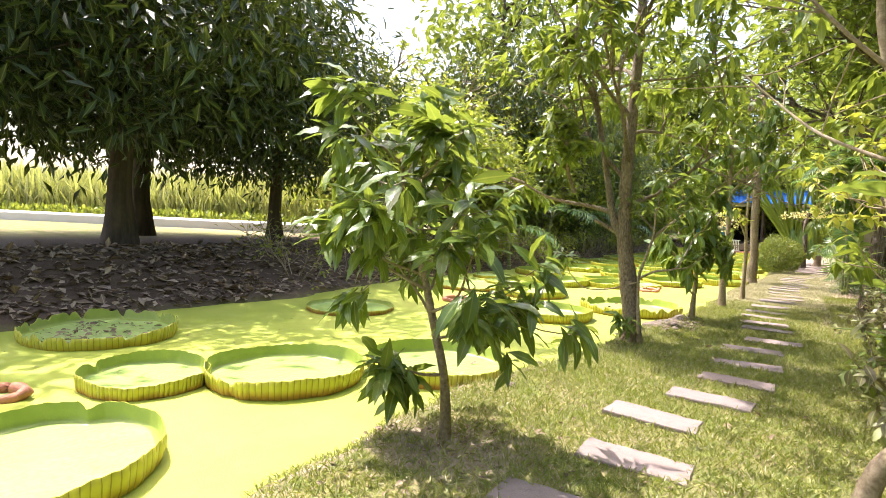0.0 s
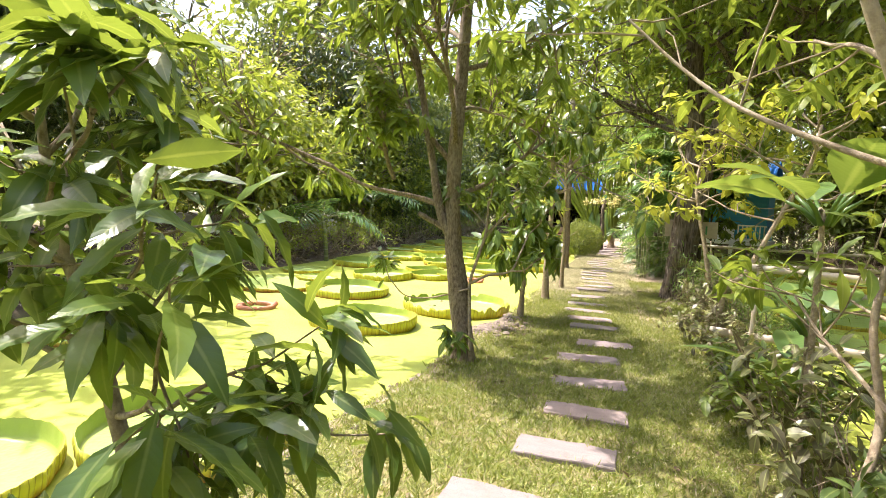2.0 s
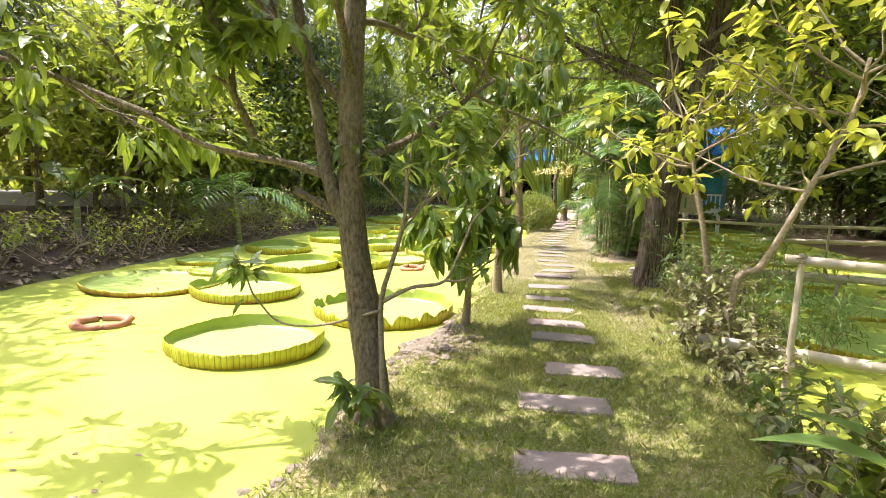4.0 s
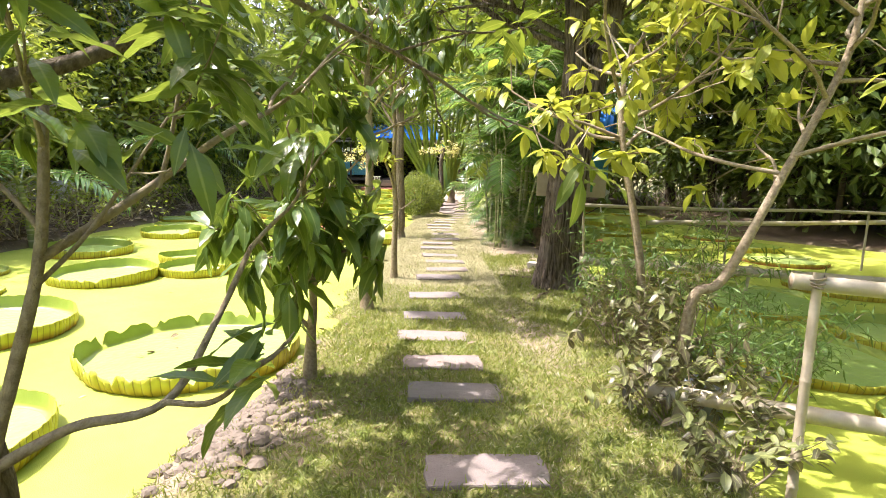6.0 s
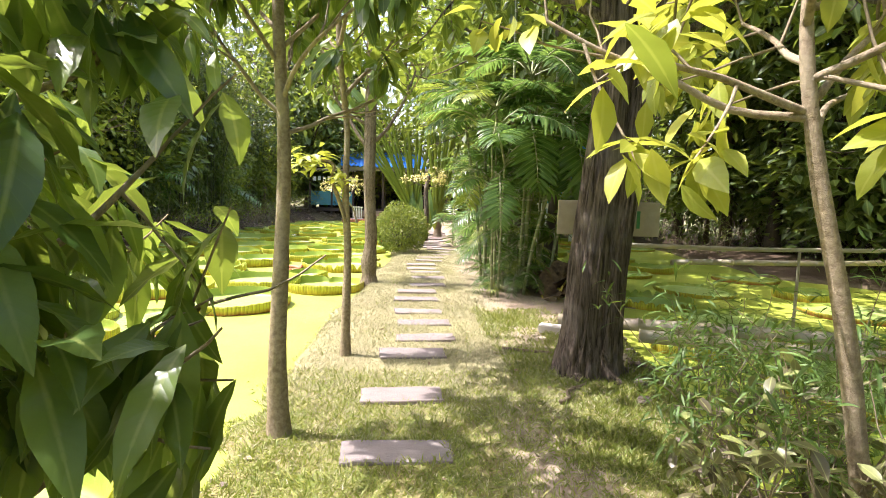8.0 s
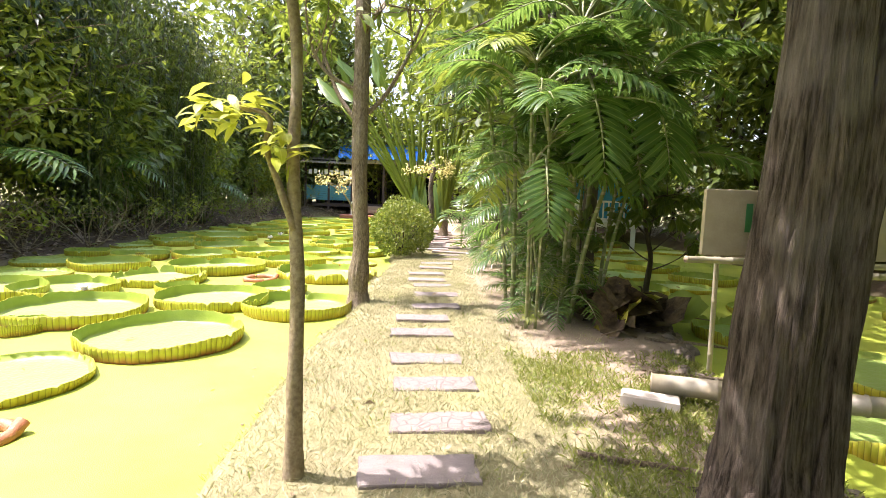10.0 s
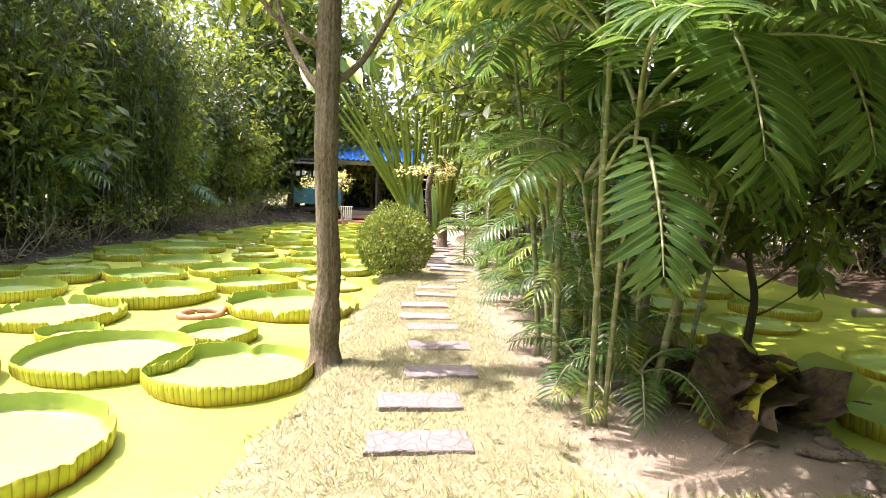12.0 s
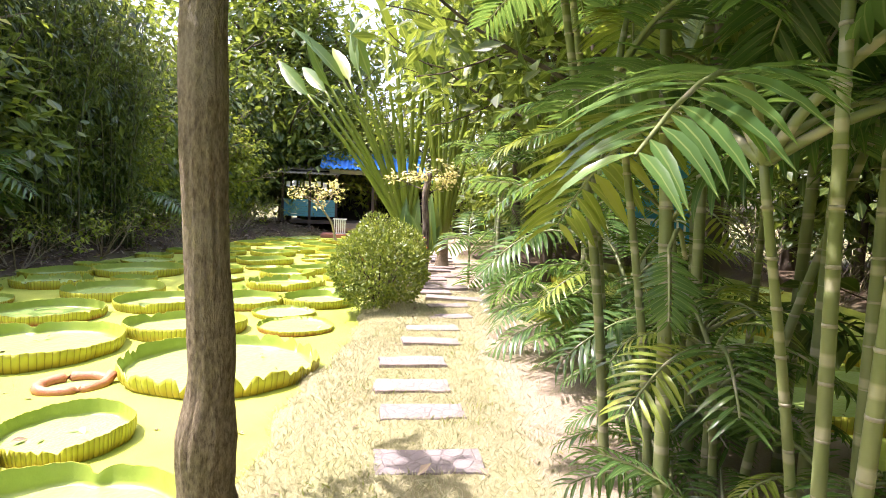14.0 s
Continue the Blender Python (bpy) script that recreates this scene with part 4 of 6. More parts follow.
tree("mango_tree", 5.35, 10.22, [(-0.02, 0.0, 0.5), (0.0, 0.0, 1.1), (0.03, 0.03, 1.8), (0.0, 0.05, 2.5), (0.0, 0.1, 3.2)], 0.06, 0.03, 12, size=0.28, per_tip=12,
     label="mango tree with a slim stem and hanging dark leaves", seed=15, droop=1.4, spread=0.85, twigs=4, levels=1, limb_len=0.75, limb_r=0.016, low=0.62, rise=0.35, lift=0.1, sides=10, **mango_args)
tree("garden_tree", 6.49, 11.59, [(0.0, 0.0, 0.5), (0.02, 0.02, 1.0), (0.0, 0.05, 1.6), (0.03, 0.1, 2.2), (-0.08, 0.05, 2.9), (-0.1, 0.1, 4.2)], 0.041, 0.024, 6, "spear", 0.22, 10, "bright", "bark_smooth",
     "slim garden tree with a crooked side branch", seed=16, droop=0.3, twigs=4, levels=1, limb_len=0.9, limb_r=0.022, low=0.72, rise=0.4, sides=12)
tree("garden_tree", 8.93, 15.55, [(0.0, 0.0, 0.35), (0.02, -0.01, 0.8), (-0.01, 0.0, 1.4), (-0.02, 0.02, 2.2), (0.0, 0.05, 3.0), (0.03, 0.1, 5.4)], 0.12, 0.09, 4, "spear", 0.25, 5, "garden", "bark",
     "garden tree with rough swollen trunk and large leaves", seed=17, droop=0.5, twigs=4, levels=2, limb_len=1.2, limb_r=0.035, low=0.72, rise=0.6, sides=44, rough=0.02, ridge=0.08, profile=[1.05, 0.88, 1.22, 0.9, 0.98, 0.9, 0.95, 1, 1, 1, 1, 1],
     extra=[((0, 0.02, 2.35), (-0.65, 0.4, 0.9), 1.3)])


def big_tree():
    rng = np.random.default_rng(18)
    top = thing("old_tree", 8.08, 10.02, 0, "old double-stemmed tree with dark deeply furrowed bark", "tree")
    a = smooth_line([(-0.05, 0.0, -0.15), (-0.02, 0.0, 0.4), (0.03, -0.03, 1.2), (0.10, -0.06, 2.2), (0.12, -0.05, 3.6), (-0.1, 0.2, 7.0)], 8)
    b = smooth_line([(0.12, -0.1, -0.15), (0.14, -0.11, 0.4), (0.18, -0.13, 1.2), (0.27, -0.2, 2.2), (0.45, -0.36, 3.6), (1.1, -0.9, 7.2)], 8)
    part("trunk", Geo().add(*tube(a, [0.27, 0.18, 0.165, 0.155, 0.145, 0.12], 48, 0.03, rng, ridge=0.13)), "bark_dark", top)
    part("trunk", Geo().add(*tube(b, [0.22, 0.15, 0.135, 0.13, 0.12, 0.1], 48, 0.03, rng, ridge=0.13)), "bark_dark", top)
    for k in range(6):
        ang = k * 1.05 + 0.3
        root = smooth_line([(0.05 + 0.12 * math.cos(ang), -0.05 + 0.12 * math.sin(ang), 0.22), (0.05 + 0.26 * math.cos(ang), -0.05 + 0.26 * math.sin(ang), 0.05),
                            (0.05 + 0.5 * math.cos(ang + 0.2), -0.05 + 0.5 * math.sin(ang + 0.2), -0.06)], 4)
        part("root", Geo().add(*tube(root, [0.09, 0.05, 0.02], 8, 0.08, rng)), "bark_dark", top)
    crown = Geo()
    for line, n in ((a, 8), (b, 8)):
        for k in range(n):
            p = line[int((0.74 + 0.25 * k / n) * (len(line) - 1))]
            g, tips, ways = branch(rng, p, (math.cos(k * 2.4), math.sin(k * 2.4), 0.5), 2.5, 0.05, 6, 2)
            part("branch", g, "bark_dark", top)
            rosettes(crown, "oval", tips, ways, 0.2, 12, rng, 0.4, jitter=0.12)
    # extra leaf mass, widened and shifted to throw shade on the right pond
    leaf_mass(crown, "far", 0.26, 540, 26, rng, np.array([1.7, -1.5, 6.5]), np.array([4.5, 4.4, 1.7]), 0.5)
    part("crown", crown, "garden", top)


big_tree()


def bamboo_clump(x, y, seed):
    rng = np.random.default_rng(seed)
    top = thing("bamboo_clump", x, y, height_at(x, y), "tall dark clump of bamboo canes on the bank", "bamboo", "bamboo clumps on the bank")
    crown = Geo()
    for k in range(24):
        a, r = rng.uniform(0, 6.28), 0.7 * math.sqrt(rng.random())
        h, lean = rng.uniform(5.0, 7.5), rng.uniform(0.2, 1.5)
        p = np.array([r * math.cos(a), r * math.sin(a), -0.1])
        line = smooth_line([p, p + (0.15 * lean * math.cos(a), 0.15 * lean * math.sin(a), h * 0.5), p + (lean * math.cos(a), lean * math.sin(a), h)], 7)
        part("cane", Geo().add(*tube(line, [0.026, 0.022, 0.008], 7)), "cane_shaded", top)
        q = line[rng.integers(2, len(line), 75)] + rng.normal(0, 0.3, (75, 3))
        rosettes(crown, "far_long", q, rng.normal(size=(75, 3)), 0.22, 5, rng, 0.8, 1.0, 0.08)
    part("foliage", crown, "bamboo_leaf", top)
    return top


# ---------------------------------------------------------------- shrubs, palms and climbers
def height_at(x, y):
    return float(land(np.array([x]), np.array([y]))[0][0])


def shrub(name, x, y, spread, height, leaf, size, mat, stems, per_tip, label, seed, bark="bark_smooth", droop=0.3, stem_r=0.012, twigs=4, category="shrub", group="", jitter=0.03, levels=1, z=None):
    rng = np.random.default_rng(seed)
    z = height_at(x, y) if z is None else z
    top = thing(name, x, y, z, label, category, group)
    crown = Geo()
    for k in range(stems):
        a = k * 2.4 + rng.uniform(-0.5, 0.5)
        lean = spread * rng.uniform(0.3, 1.0)
        p = np.array([0.06 * math.cos(a), 0.06 * math.sin(a), -0.04])
        g, tips, ways = branch(rng, p, (lean * math.cos(a), lean * math.sin(a), height * rng.uniform(0.5, 0.95)), 0.75 * math.hypot(lean, height), stem_r, twigs, levels, lift=0.1, sides=5)
        part("stem", g, bark, top)
        rosettes(crown, leaf, tips, ways, size, per_tip, rng, droop, 1.0, jitter, np.array([x, y, z]))
    part("foliage", crown, mat, top)
    return top


def frond(rng, length, arch, leaflets, width, start=0.25, shape="leaflet", size=None, roll=0.0):
    """A feather frond that leaves the origin along +y, rising at first and then drooping: its stalk and its leaflets."""
    t = np.linspace(0, 1, 9)
    y = length * (t - 0.12 * arch * t ** 2)
    z = length * (0.55 * t - arch * t ** 2)
    line = np.stack([0 * t, y, z], 1)
    stalk = tube(line, [0.012 * length + 0.004, 0.004], 5, cap=False)
    s = np.repeat(np.linspace(start, 0.99, leaflets), 2)
    side = np.tile([-1.0, 1.0], leaflets)
    pos = np.stack([np.interp(s, t, line[:, k]) for k in range(3)], 1)
    tan = unit(np.stack([np.interp(s, t, np.gradient(line[:, k])) for k in range(3)], 1))
    across = np.stack([side, 0 * s, 0 * s], 1)
    fwd = 0.35 + 0.9 * ((s - start) / (1 - start)) ** 2
    way = unit(across + tan * fwd[:, None] + np.array([0, 0, 0.22]) + rng.normal(size=(len(s), 3)) * 0.07)
    ln = (size or 0.32 * length) * (0.55 + 0.55 * np.sin(np.pi * np.clip((s - start) / (1.05 - start), 0, 1) ** 0.8)) * rng.uniform(0.9, 1.08, len(s))
    face = unit(np.cross(across * side[:, None], tan) + np.array([0, 0, 0.4]) - across * 0.25)
    shape_v, shape_f = LEAF[shape]
    sv = shape_v.copy()
    sv[:, 0] *= width
    return stalk, scatter((sv, shape_f), pos, way, face, ln)


def turned(vf, m):
    v, f = vf[:2]
    a = np.array(m)
    return (v @ a[:3, :3].T + a[:3, 3], f, *vf[2:])


def palm(name, x, y, stems, label, seed, frond_len=1.3, fronds=7, mat="palm", stem_mat="cane", arch=0.75, leaflets=22, width=1.05, group="", yellow=0.0, z=None, category="palm", cut=True, reach=0.45):
    """A clump of ringed canes, each with a crown of feather fronds. stems: (dx, dy, height, radius, lean x, lean y)."""
    rng = np.random.default_rng(seed)
    z = height_at(x, y) if z is None else z
    top = thing(name, x, y, z, label, category, group)
    for dx, dy, h, r, lx, ly in stems:
        if h > 0.3:
            line = smooth_line([(dx, dy, -0.08), (dx + 0.3 * lx, dy + 0.3 * ly, h * 0.4), (dx + lx, dy + ly, h)], 8)
            g = Geo().add(*tube(line, [r * 1.15, r, r * 0.8], 10, 0.0))
            part("cane", g, stem_mat, top)
            for q in np.arange(0.12, h, 0.16 + 0.02 * r):
                p = np.array([np.interp(q, line[:, 2], line[:, k]) for k in range(3)])
                part("ring", Geo().add(*tube([p - (0, 0, 0.006), p, p + (0, 0, 0.006)], [r * 1.01, r * 1.07, r * 1.01], 10)), "cane_ring", top)
        n = fronds if h > 0.3 else max(3, fronds - 2)
        for k in range(n):
            a = 360 * k / n + rng.uniform(-25, 25)
            ln = frond_len * rng.uniform(0.7, 1.15)
            stalk, leaves = frond(rng, ln, arch * rng.uniform(0.7, 1.3), leaflets, width)
            m = pose(dx + lx, dy + ly, h, rng.uniform(0, 38), rng.uniform(-15, 15), a)
            leaves = turned(leaves, m)
            tip = leaves[0].reshape(len(leaves[0]) // len(LEAF["leaflet"][0]), -1, 3)
            if cut and not (clear_of_path(tip.mean(1) + (x, y, z), reach, 2.4).mean() > 0.97):
                continue
            f = part("frond", Geo().add(*leaves), "palm_yellow" if rng.random() < yellow else mat, top)
            part("stalk", Geo().add(*turned(stalk, m)), stem_mat, f)
    return top


# the old palm clump beside the path
palm("palm_clump", 10.4, 13.8, [(0.05, 0.3, 2.9, 0.029, 0.05, 0.2), (-0.5, -0.5, 2.5, 0.019, -0.25, -0.15), (-0.42, -0.56, 2.1, 0.017, -0.15, -0.2), (-0.36, -0.4, 3.0, 0.019, -0.05, 0.05), (0.15, -0.55, 2.7, 0.026, 0.45, -0.45),
                                (0.3, -0.3, 3.6, 0.022, 0.1, 0.0), (0.0, -0.25, 1.7, 0.018, -0.3, 0.1), (0.7, 0.0, 5.4, 0.03, 0.2, -0.1), (1.0, 0.7, 5.8, 0.03, 0.1, 0.2), (0.5, 0.9, 3.4, 0.026, -0.3, 0.4), (0.3, 0.5, 2.2, 0.02, -0.2, 0.2),
                                (1.5, 0.4, 6.0, 0.032, 0.3, -0.2), (1.3, 1.5, 3.2, 0.03, -0.3, 0.3), (0.7, 0.3, 2.3, 0.022, 0.2, -0.5), (0.9, -0.4, 1.9, 0.02, 0.3, -0.2), (1.4, 0.0, 2.6, 0.024, 0.1, -0.3)],
     "tall clump of ringed palm canes with arching feather fronds", 31, 1.3, 9, yellow=0.08, leaflets=22, width=1.35, reach=0.35)


def hanging_frond(parent, start, top, length, face, seed):
    """A frond that arches out from a cane and hangs down, its face turned outward."""
    rng = np.random.default_rng(seed)
    y = unit(np.array([face[0] * 0.25, face[1] * 0.25, -1.0]))
    z = unit(np.array([*face, 0.0]) - np.dot([*face, 0.0], y) * y)
    x = np.cross(y, z)
    m = np.eye(4)
    m[:3, 0], m[:3, 1], m[:3, 2], m[:3, 3] = x, y, z, top
    stalk, leaves = frond(rng, length, 0.28, 14, 1.6, 0.05, size=0.42 * length)
    f = part("frond", Geo().add(*turned(leaves, m)), "palm", parent)
    part("stalk", Geo().add(*turned(stalk, m)), "cane", f)
    mid = (np.array(start) + np.array(top)) / 2 + (0, 0, 0.1)
    part("stalk", Geo().add(*tube(smooth_line([start, mid, top], 6), [0.012, 0.009], 6)), "cane", f)


clump = scene.objects["palm_clump"]
hanging_frond(clump, (-0.65, -0.6, 1.75), (-0.93, -1.06, 1.9), 0.8, (-0.62, -0.78), 1)
hanging_frond(clump, (0.1, -0.3, 2.6), (-0.4, -1.1, 2.75), 1.1, (-0.5, -0.85), 2)
hanging_frond(clump, (0.5, -0.8, 2.6), (0.2, -1.3, 2.9), 1.2, (-0.4, -0.9), 4)
hanging_frond(clump, (0.1, 0.3, 1.35), (-0.12, 0.25, 1.4), 0.3, (-0.8, -0.6), 5)
hanging_frond(clump, (1.0, 0.5, 2.4), (0.7, -0.8, 2.5), 1.0, (-0.5, -0.85), 6)
palm("palm_clump", 10.7, 13.75, [(-0.45, -0.35, 0.08, 0.02, 0, 0), (0.1, 0.5, 0.1, 0.02, 0, 0), (0.5, 0.9, 0.1, 0.02, 0, 0), (0.1, 0.3, 0.9, 0.02, -0.1, 0.0), (0.4, 0.5, 0.6, 0.02, 0, 0), (-0.2, 0.1, 0.15, 0.02, 0, 0), (0.0, -0.2, 0.5, 0.02, 0, 0), (-0.3, -0.5, 0.3, 0.02, 0, 0), (0.3, -0.4, 0.1, 0.02, 0, 0)],
     "low young palm shoots round the foot of a clump", 32, 0.62, 8, leaflets=15, yellow=0.3)
palm("palm_clump", 11.8, 14.5, [(0, 0, 0.8, 0.022, -0.15, 0.1), (0.3, 0.4, 1.5, 0.025, -0.2, 0.1), (-0.05, 0.35, 0.1, 0.02, 0, 0), (0.35, 0.8, 0.2, 0.02, 0, 0), (0.7, 0.6, 2.2, 0.03, 0, 0.1), (0.5, 0.1, 1.9, 0.026, -0.1, -0.1), (0.1, 0.15, 0.15, 0.02, 0, 0)],
     "dense young palms crowding the edge of the path", 35, 0.88, 9, leaflets=17, yellow=0.15)
palm("palm_clump", 12.75, 15.65, [(0, 0, 0.9, 0.022, -0.2, 0.1), (0.3, 0.4, 1.7, 0.028, -0.2, 0.1), (-0.1, 0.3, 0.1, 0.02, 0, 0), (0.4, 0.8, 0.2, 0.02, 0, 0), (0.7, 0.3, 2.6, 0.03, 0, 0.1)],
     "dense young palms beside the dry lawn", 36, 1.15, 9, leaflets=17, yellow=0.15)
palm("palm_clump", 13.5, 16.75, [(0, 0, 1.2, 0.03, -0.2, 0.1), (0.4, 0.3, 2.2, 0.04, 0.1, 0.2), (-0.3, -0.5, 0.2, 0.03, 0, 0), (0.3, 0.9, 0.2, 0.03, 0, 0), (0.9, 1.0, 2.8, 0.04, 0.2, 0.1)],
     "spreading palm clump with long green fronds", 33, 1.5, 9, leaflets=18, yellow=0.15)
palm("palm_clump", 15.2, 20.4, [(0, 0, 1.5, 0.04, 0.1, 0.1), (0.5, 0.6, 2.4, 0.04, 0.2, 0.2), (-0.2, -0.6, 0.2, 0.03, 0, 0), (0.4, 1.3, 0.6, 0.03, 0, 0)],
     "palm clump with arching fronds near the house steps", 34, 1.6, 9, leaflets=18, yellow=0.1)


def fan_palm(x, y, seed, lo, hi, n, trunk, reach, label):
    """A traveller's palm: a short trunk and one flat fan of long stalks, each ending in a paddle blade. lo, hi: the fan's edges in degrees."""
    rng = np.random.default_rng(seed)
    top = thing("travellers_palm", x, y, 0, label, "palm")
    part("trunk", Geo().add(*tube(smooth_line([(0, 0, -0.1), (0.03, 0, trunk * 0.4), (0, 0, trunk)], 6), [0.2, 0.15, 0.17], 14, 0.06, rng)), "bark", top)
    for k in range(n):
        a = radians(lo + (hi - lo) * k / (n - 1)) + rng.normal(0, 0.02)
        w = np.array([math.sin(a), 0.05 * rng.normal(), math.cos(a)])
        ln = reach * rng.uniform(0.88, 1.1)
        base = np.array([0.16 * math.sin(a) * 2, 0.02 * (k % 3), trunk - 0.1 + 0.25 * math.cos(a)])
        line = smooth_line([base, base + w * ln * 0.5, base + w * ln + np.array([0.3 * math.sin(a), 0, -0.05])], 5)
        stalk = part("leaf_stalk", Geo().add(*tube(line, [0.09, 0.06, 0.035], 7)), "palm_yellow", top)
        d = unit(line[-1] - line[-2]) + np.array([0.35 * math.sin(a) + rng.normal(0, 0.12), rng.normal(0, 0.3), -0.1])
        face = unit(np.array([rng.normal(0, 1.1), -1.0, 0.2]))
        part("paddle", Geo().add(*scatter(LEAF["paddle"], [line[-1] - 0.05 * d], [d], [face], [rng.uniform(1.7, 2.3)])), "palm_yellow" if rng.random() < 0.3 else "banana", stalk)
    for k in range(4):
        d = np.array([rng.uniform(-0.6, 0.25), -0.2, rng.uniform(1.0, 1.6)])
        part("young_paddle", Geo().add(*scatter(LEAF["paddle"], [(rng.uniform(-0.3, 0.2), -0.2, 0.3)], [d], [(0.3 * rng.normal(), -1, 0.3)], [rng.uniform(1.3, 1.9)])), "palm_yellow" if k == 1 else "banana", top)
    top.matrix_basis = pose(x, y, 0, 0, 0, -35)


fan_palm(16.9, 26.1, 41, -36, 9, 15, 0.9, 4.5, "tall traveller's palm with a wide fan of paddle leaves")
fan_palm(17.1, 24.7, 42, -9, 13, 10, 0.75, 3.9, "narrow traveller's palm with upright yellow-green stalks")


def ball_bush(x, y, r, h, n, label, seed, flowers=0):
    rng = np.random.default_rng(seed)
    top = thing("clipped_bush", x, y, 0, label, "bush", "clipped bushes by the path")
    d = unit(rng.normal(size=(n, 3)))
    lump = 1 + 0.10 * np.sin(5 * d[:, 0] + 3 * d[:, 2]) + 0.08 * np.sin(7 * d[:, 1] + 2) + 0.04 * np.sin(11 * d[:, 2] + 5 * d[:, 0])
    p = d * lump[:, None] * np.where(rng.random(n) < 0.8, rng.uniform(0.9, 1.03, n), rng.uniform(0.6, 0.9, n))[:, None] * (r, r, h / 2) + (0, 0, h / 2 + 0.04)
    keep = p[:, 2] > 0.03
    p, d = p[keep], d[keep]
    way = unit(d + rng.normal(size=d.shape) * 0.6 + (0, 0, 0.35))
    part("foliage", Geo().add(*scatter(LEAF["oval"], p, way, unit(d + rng.normal(size=d.shape) * 0.5 + (0, 0, 0.3)), rng.uniform(0.045, 0.085, len(p)))), "bush", top)
    for k in range(9):
        a = k * 0.7
        part("stem", Geo().add(*tube(smooth_line([(0.08 * math.cos(a), 0.08 * math.sin(a), -0.05), (0.25 * r * math.cos(a), 0.25 * r * math.sin(a), 0.3 * h), (0.7 * r * math.cos(a), 0.7 * r * math.sin(a), 0.75 * h)], 4), [0.02, 0.008], 5)), "bark_shaded", top)
    for k in range(flowers):
        q = p[rng.integers(len(p))] * 1.02
        part("flower", Geo().add(*scatter(LEAF["oval"], np.repeat([q], 6, 0), rng.normal(size=(6, 3)), rng.normal(size=(6, 3)), 0.06)), "flower red", top)


ball_bush(12.5, 20.1, 0.7, 1.15, 7500, "round clipped green bush at the pond edge", 51, 3)
ball_bush(13.9, 22.3, 0.85, 1.3, 6500, "clipped green bush with a few red flowers", 52, 9)
ball_bush(15.3, 23.9, 0.6, 1.0, 3500, "small clipped bush below the fan palm", 53, 6)

# the shrubs on the shaded pond's edge
for k, (x, y, sp, h) in enumerate([(6.15, 7.15, 0.5, 0.75), (6.45, 7.45, 0.5, 0.85), (5.75, 6.75, 0.35, 0.5), (5.4, 6.2, 0.28, 0.4), (6.75, 7.9, 0.45, 0.6), (4.5, 4.85, 0.3, 0.5), (6.0, 6.9, 0.4, 0.5)]):
    shrub("leafy_shrub", x, y, sp, h, "broad", 0.11, "purple", 7, 6, "low shrub with purple-green pointed leaves at the pond edge", 60 + k, droop=0.25, stem_r=0.008, group="purple shrubs on the bank")
for k, (x, y, h) in enumerate([(7.3, 7.9, 1.3), (7.05, 7.5, 1.1), (7.7, 8.5, 0.9), (6.9, 6.7, 0.7)]):
    shrub("feathery_shrub", x, y, 0.6, h, "leaflet", 0.14, "fern", 7, 22, "feathery fine-leaved green shrub over the shaded pond", 80 + k, droop=0.1, stem_r=0.008, jitter=0.09, group="feathery shrubs", z=-0.15)
tree("yellow_leaved_tree", 5.95, 7.0, [(0.08, -0.08, 0.4), (0.12, -0.12, 0.78), (0.28, -0.22, 0.9), (0.5, -0.38, 1.5), (0.78, -0.58, 2.3), (0.86, -0.62, 2.8)], 0.045, 0.02, 12, "broad", 0.19, 8, "yellow", "bark_smooth",
     "crooked small tree with large yellow leaves leaning over water", seed=91, twigs=4, levels=1, limb_len=1.15, limb_r=0.016, low=0.66, rise=0.15, lift=0.05, droop=0.6, sides=10)
tree("yellow_leaved_tree", 6.48, 7.45, [(-0.04, 0.04, 0.4), (-0.1, 0.13, 1.1), (-0.18, 0.24, 1.7), (-0.2, 0.3, 2.15), (-0.05, 0.35, 2.6)], 0.04, 0.018, 9, "broad", 0.2, 7, "yellow", "bark_smooth",
     "slim small tree with yellow-green leaves beside the old tree", seed=92, twigs=4, levels=1, limb_len=1.05, limb_r=0.016, low=0.62, rise=0.1, lift=0.08, droop=0.6, sides=10,
     extra=[((-0.18, 0.26, 1.85), (-0.5, 0.3, 0.25), 0.7), ((-0.18, 0.26, 1.9), (0.6, -0.1, 0.5), 0.8)])
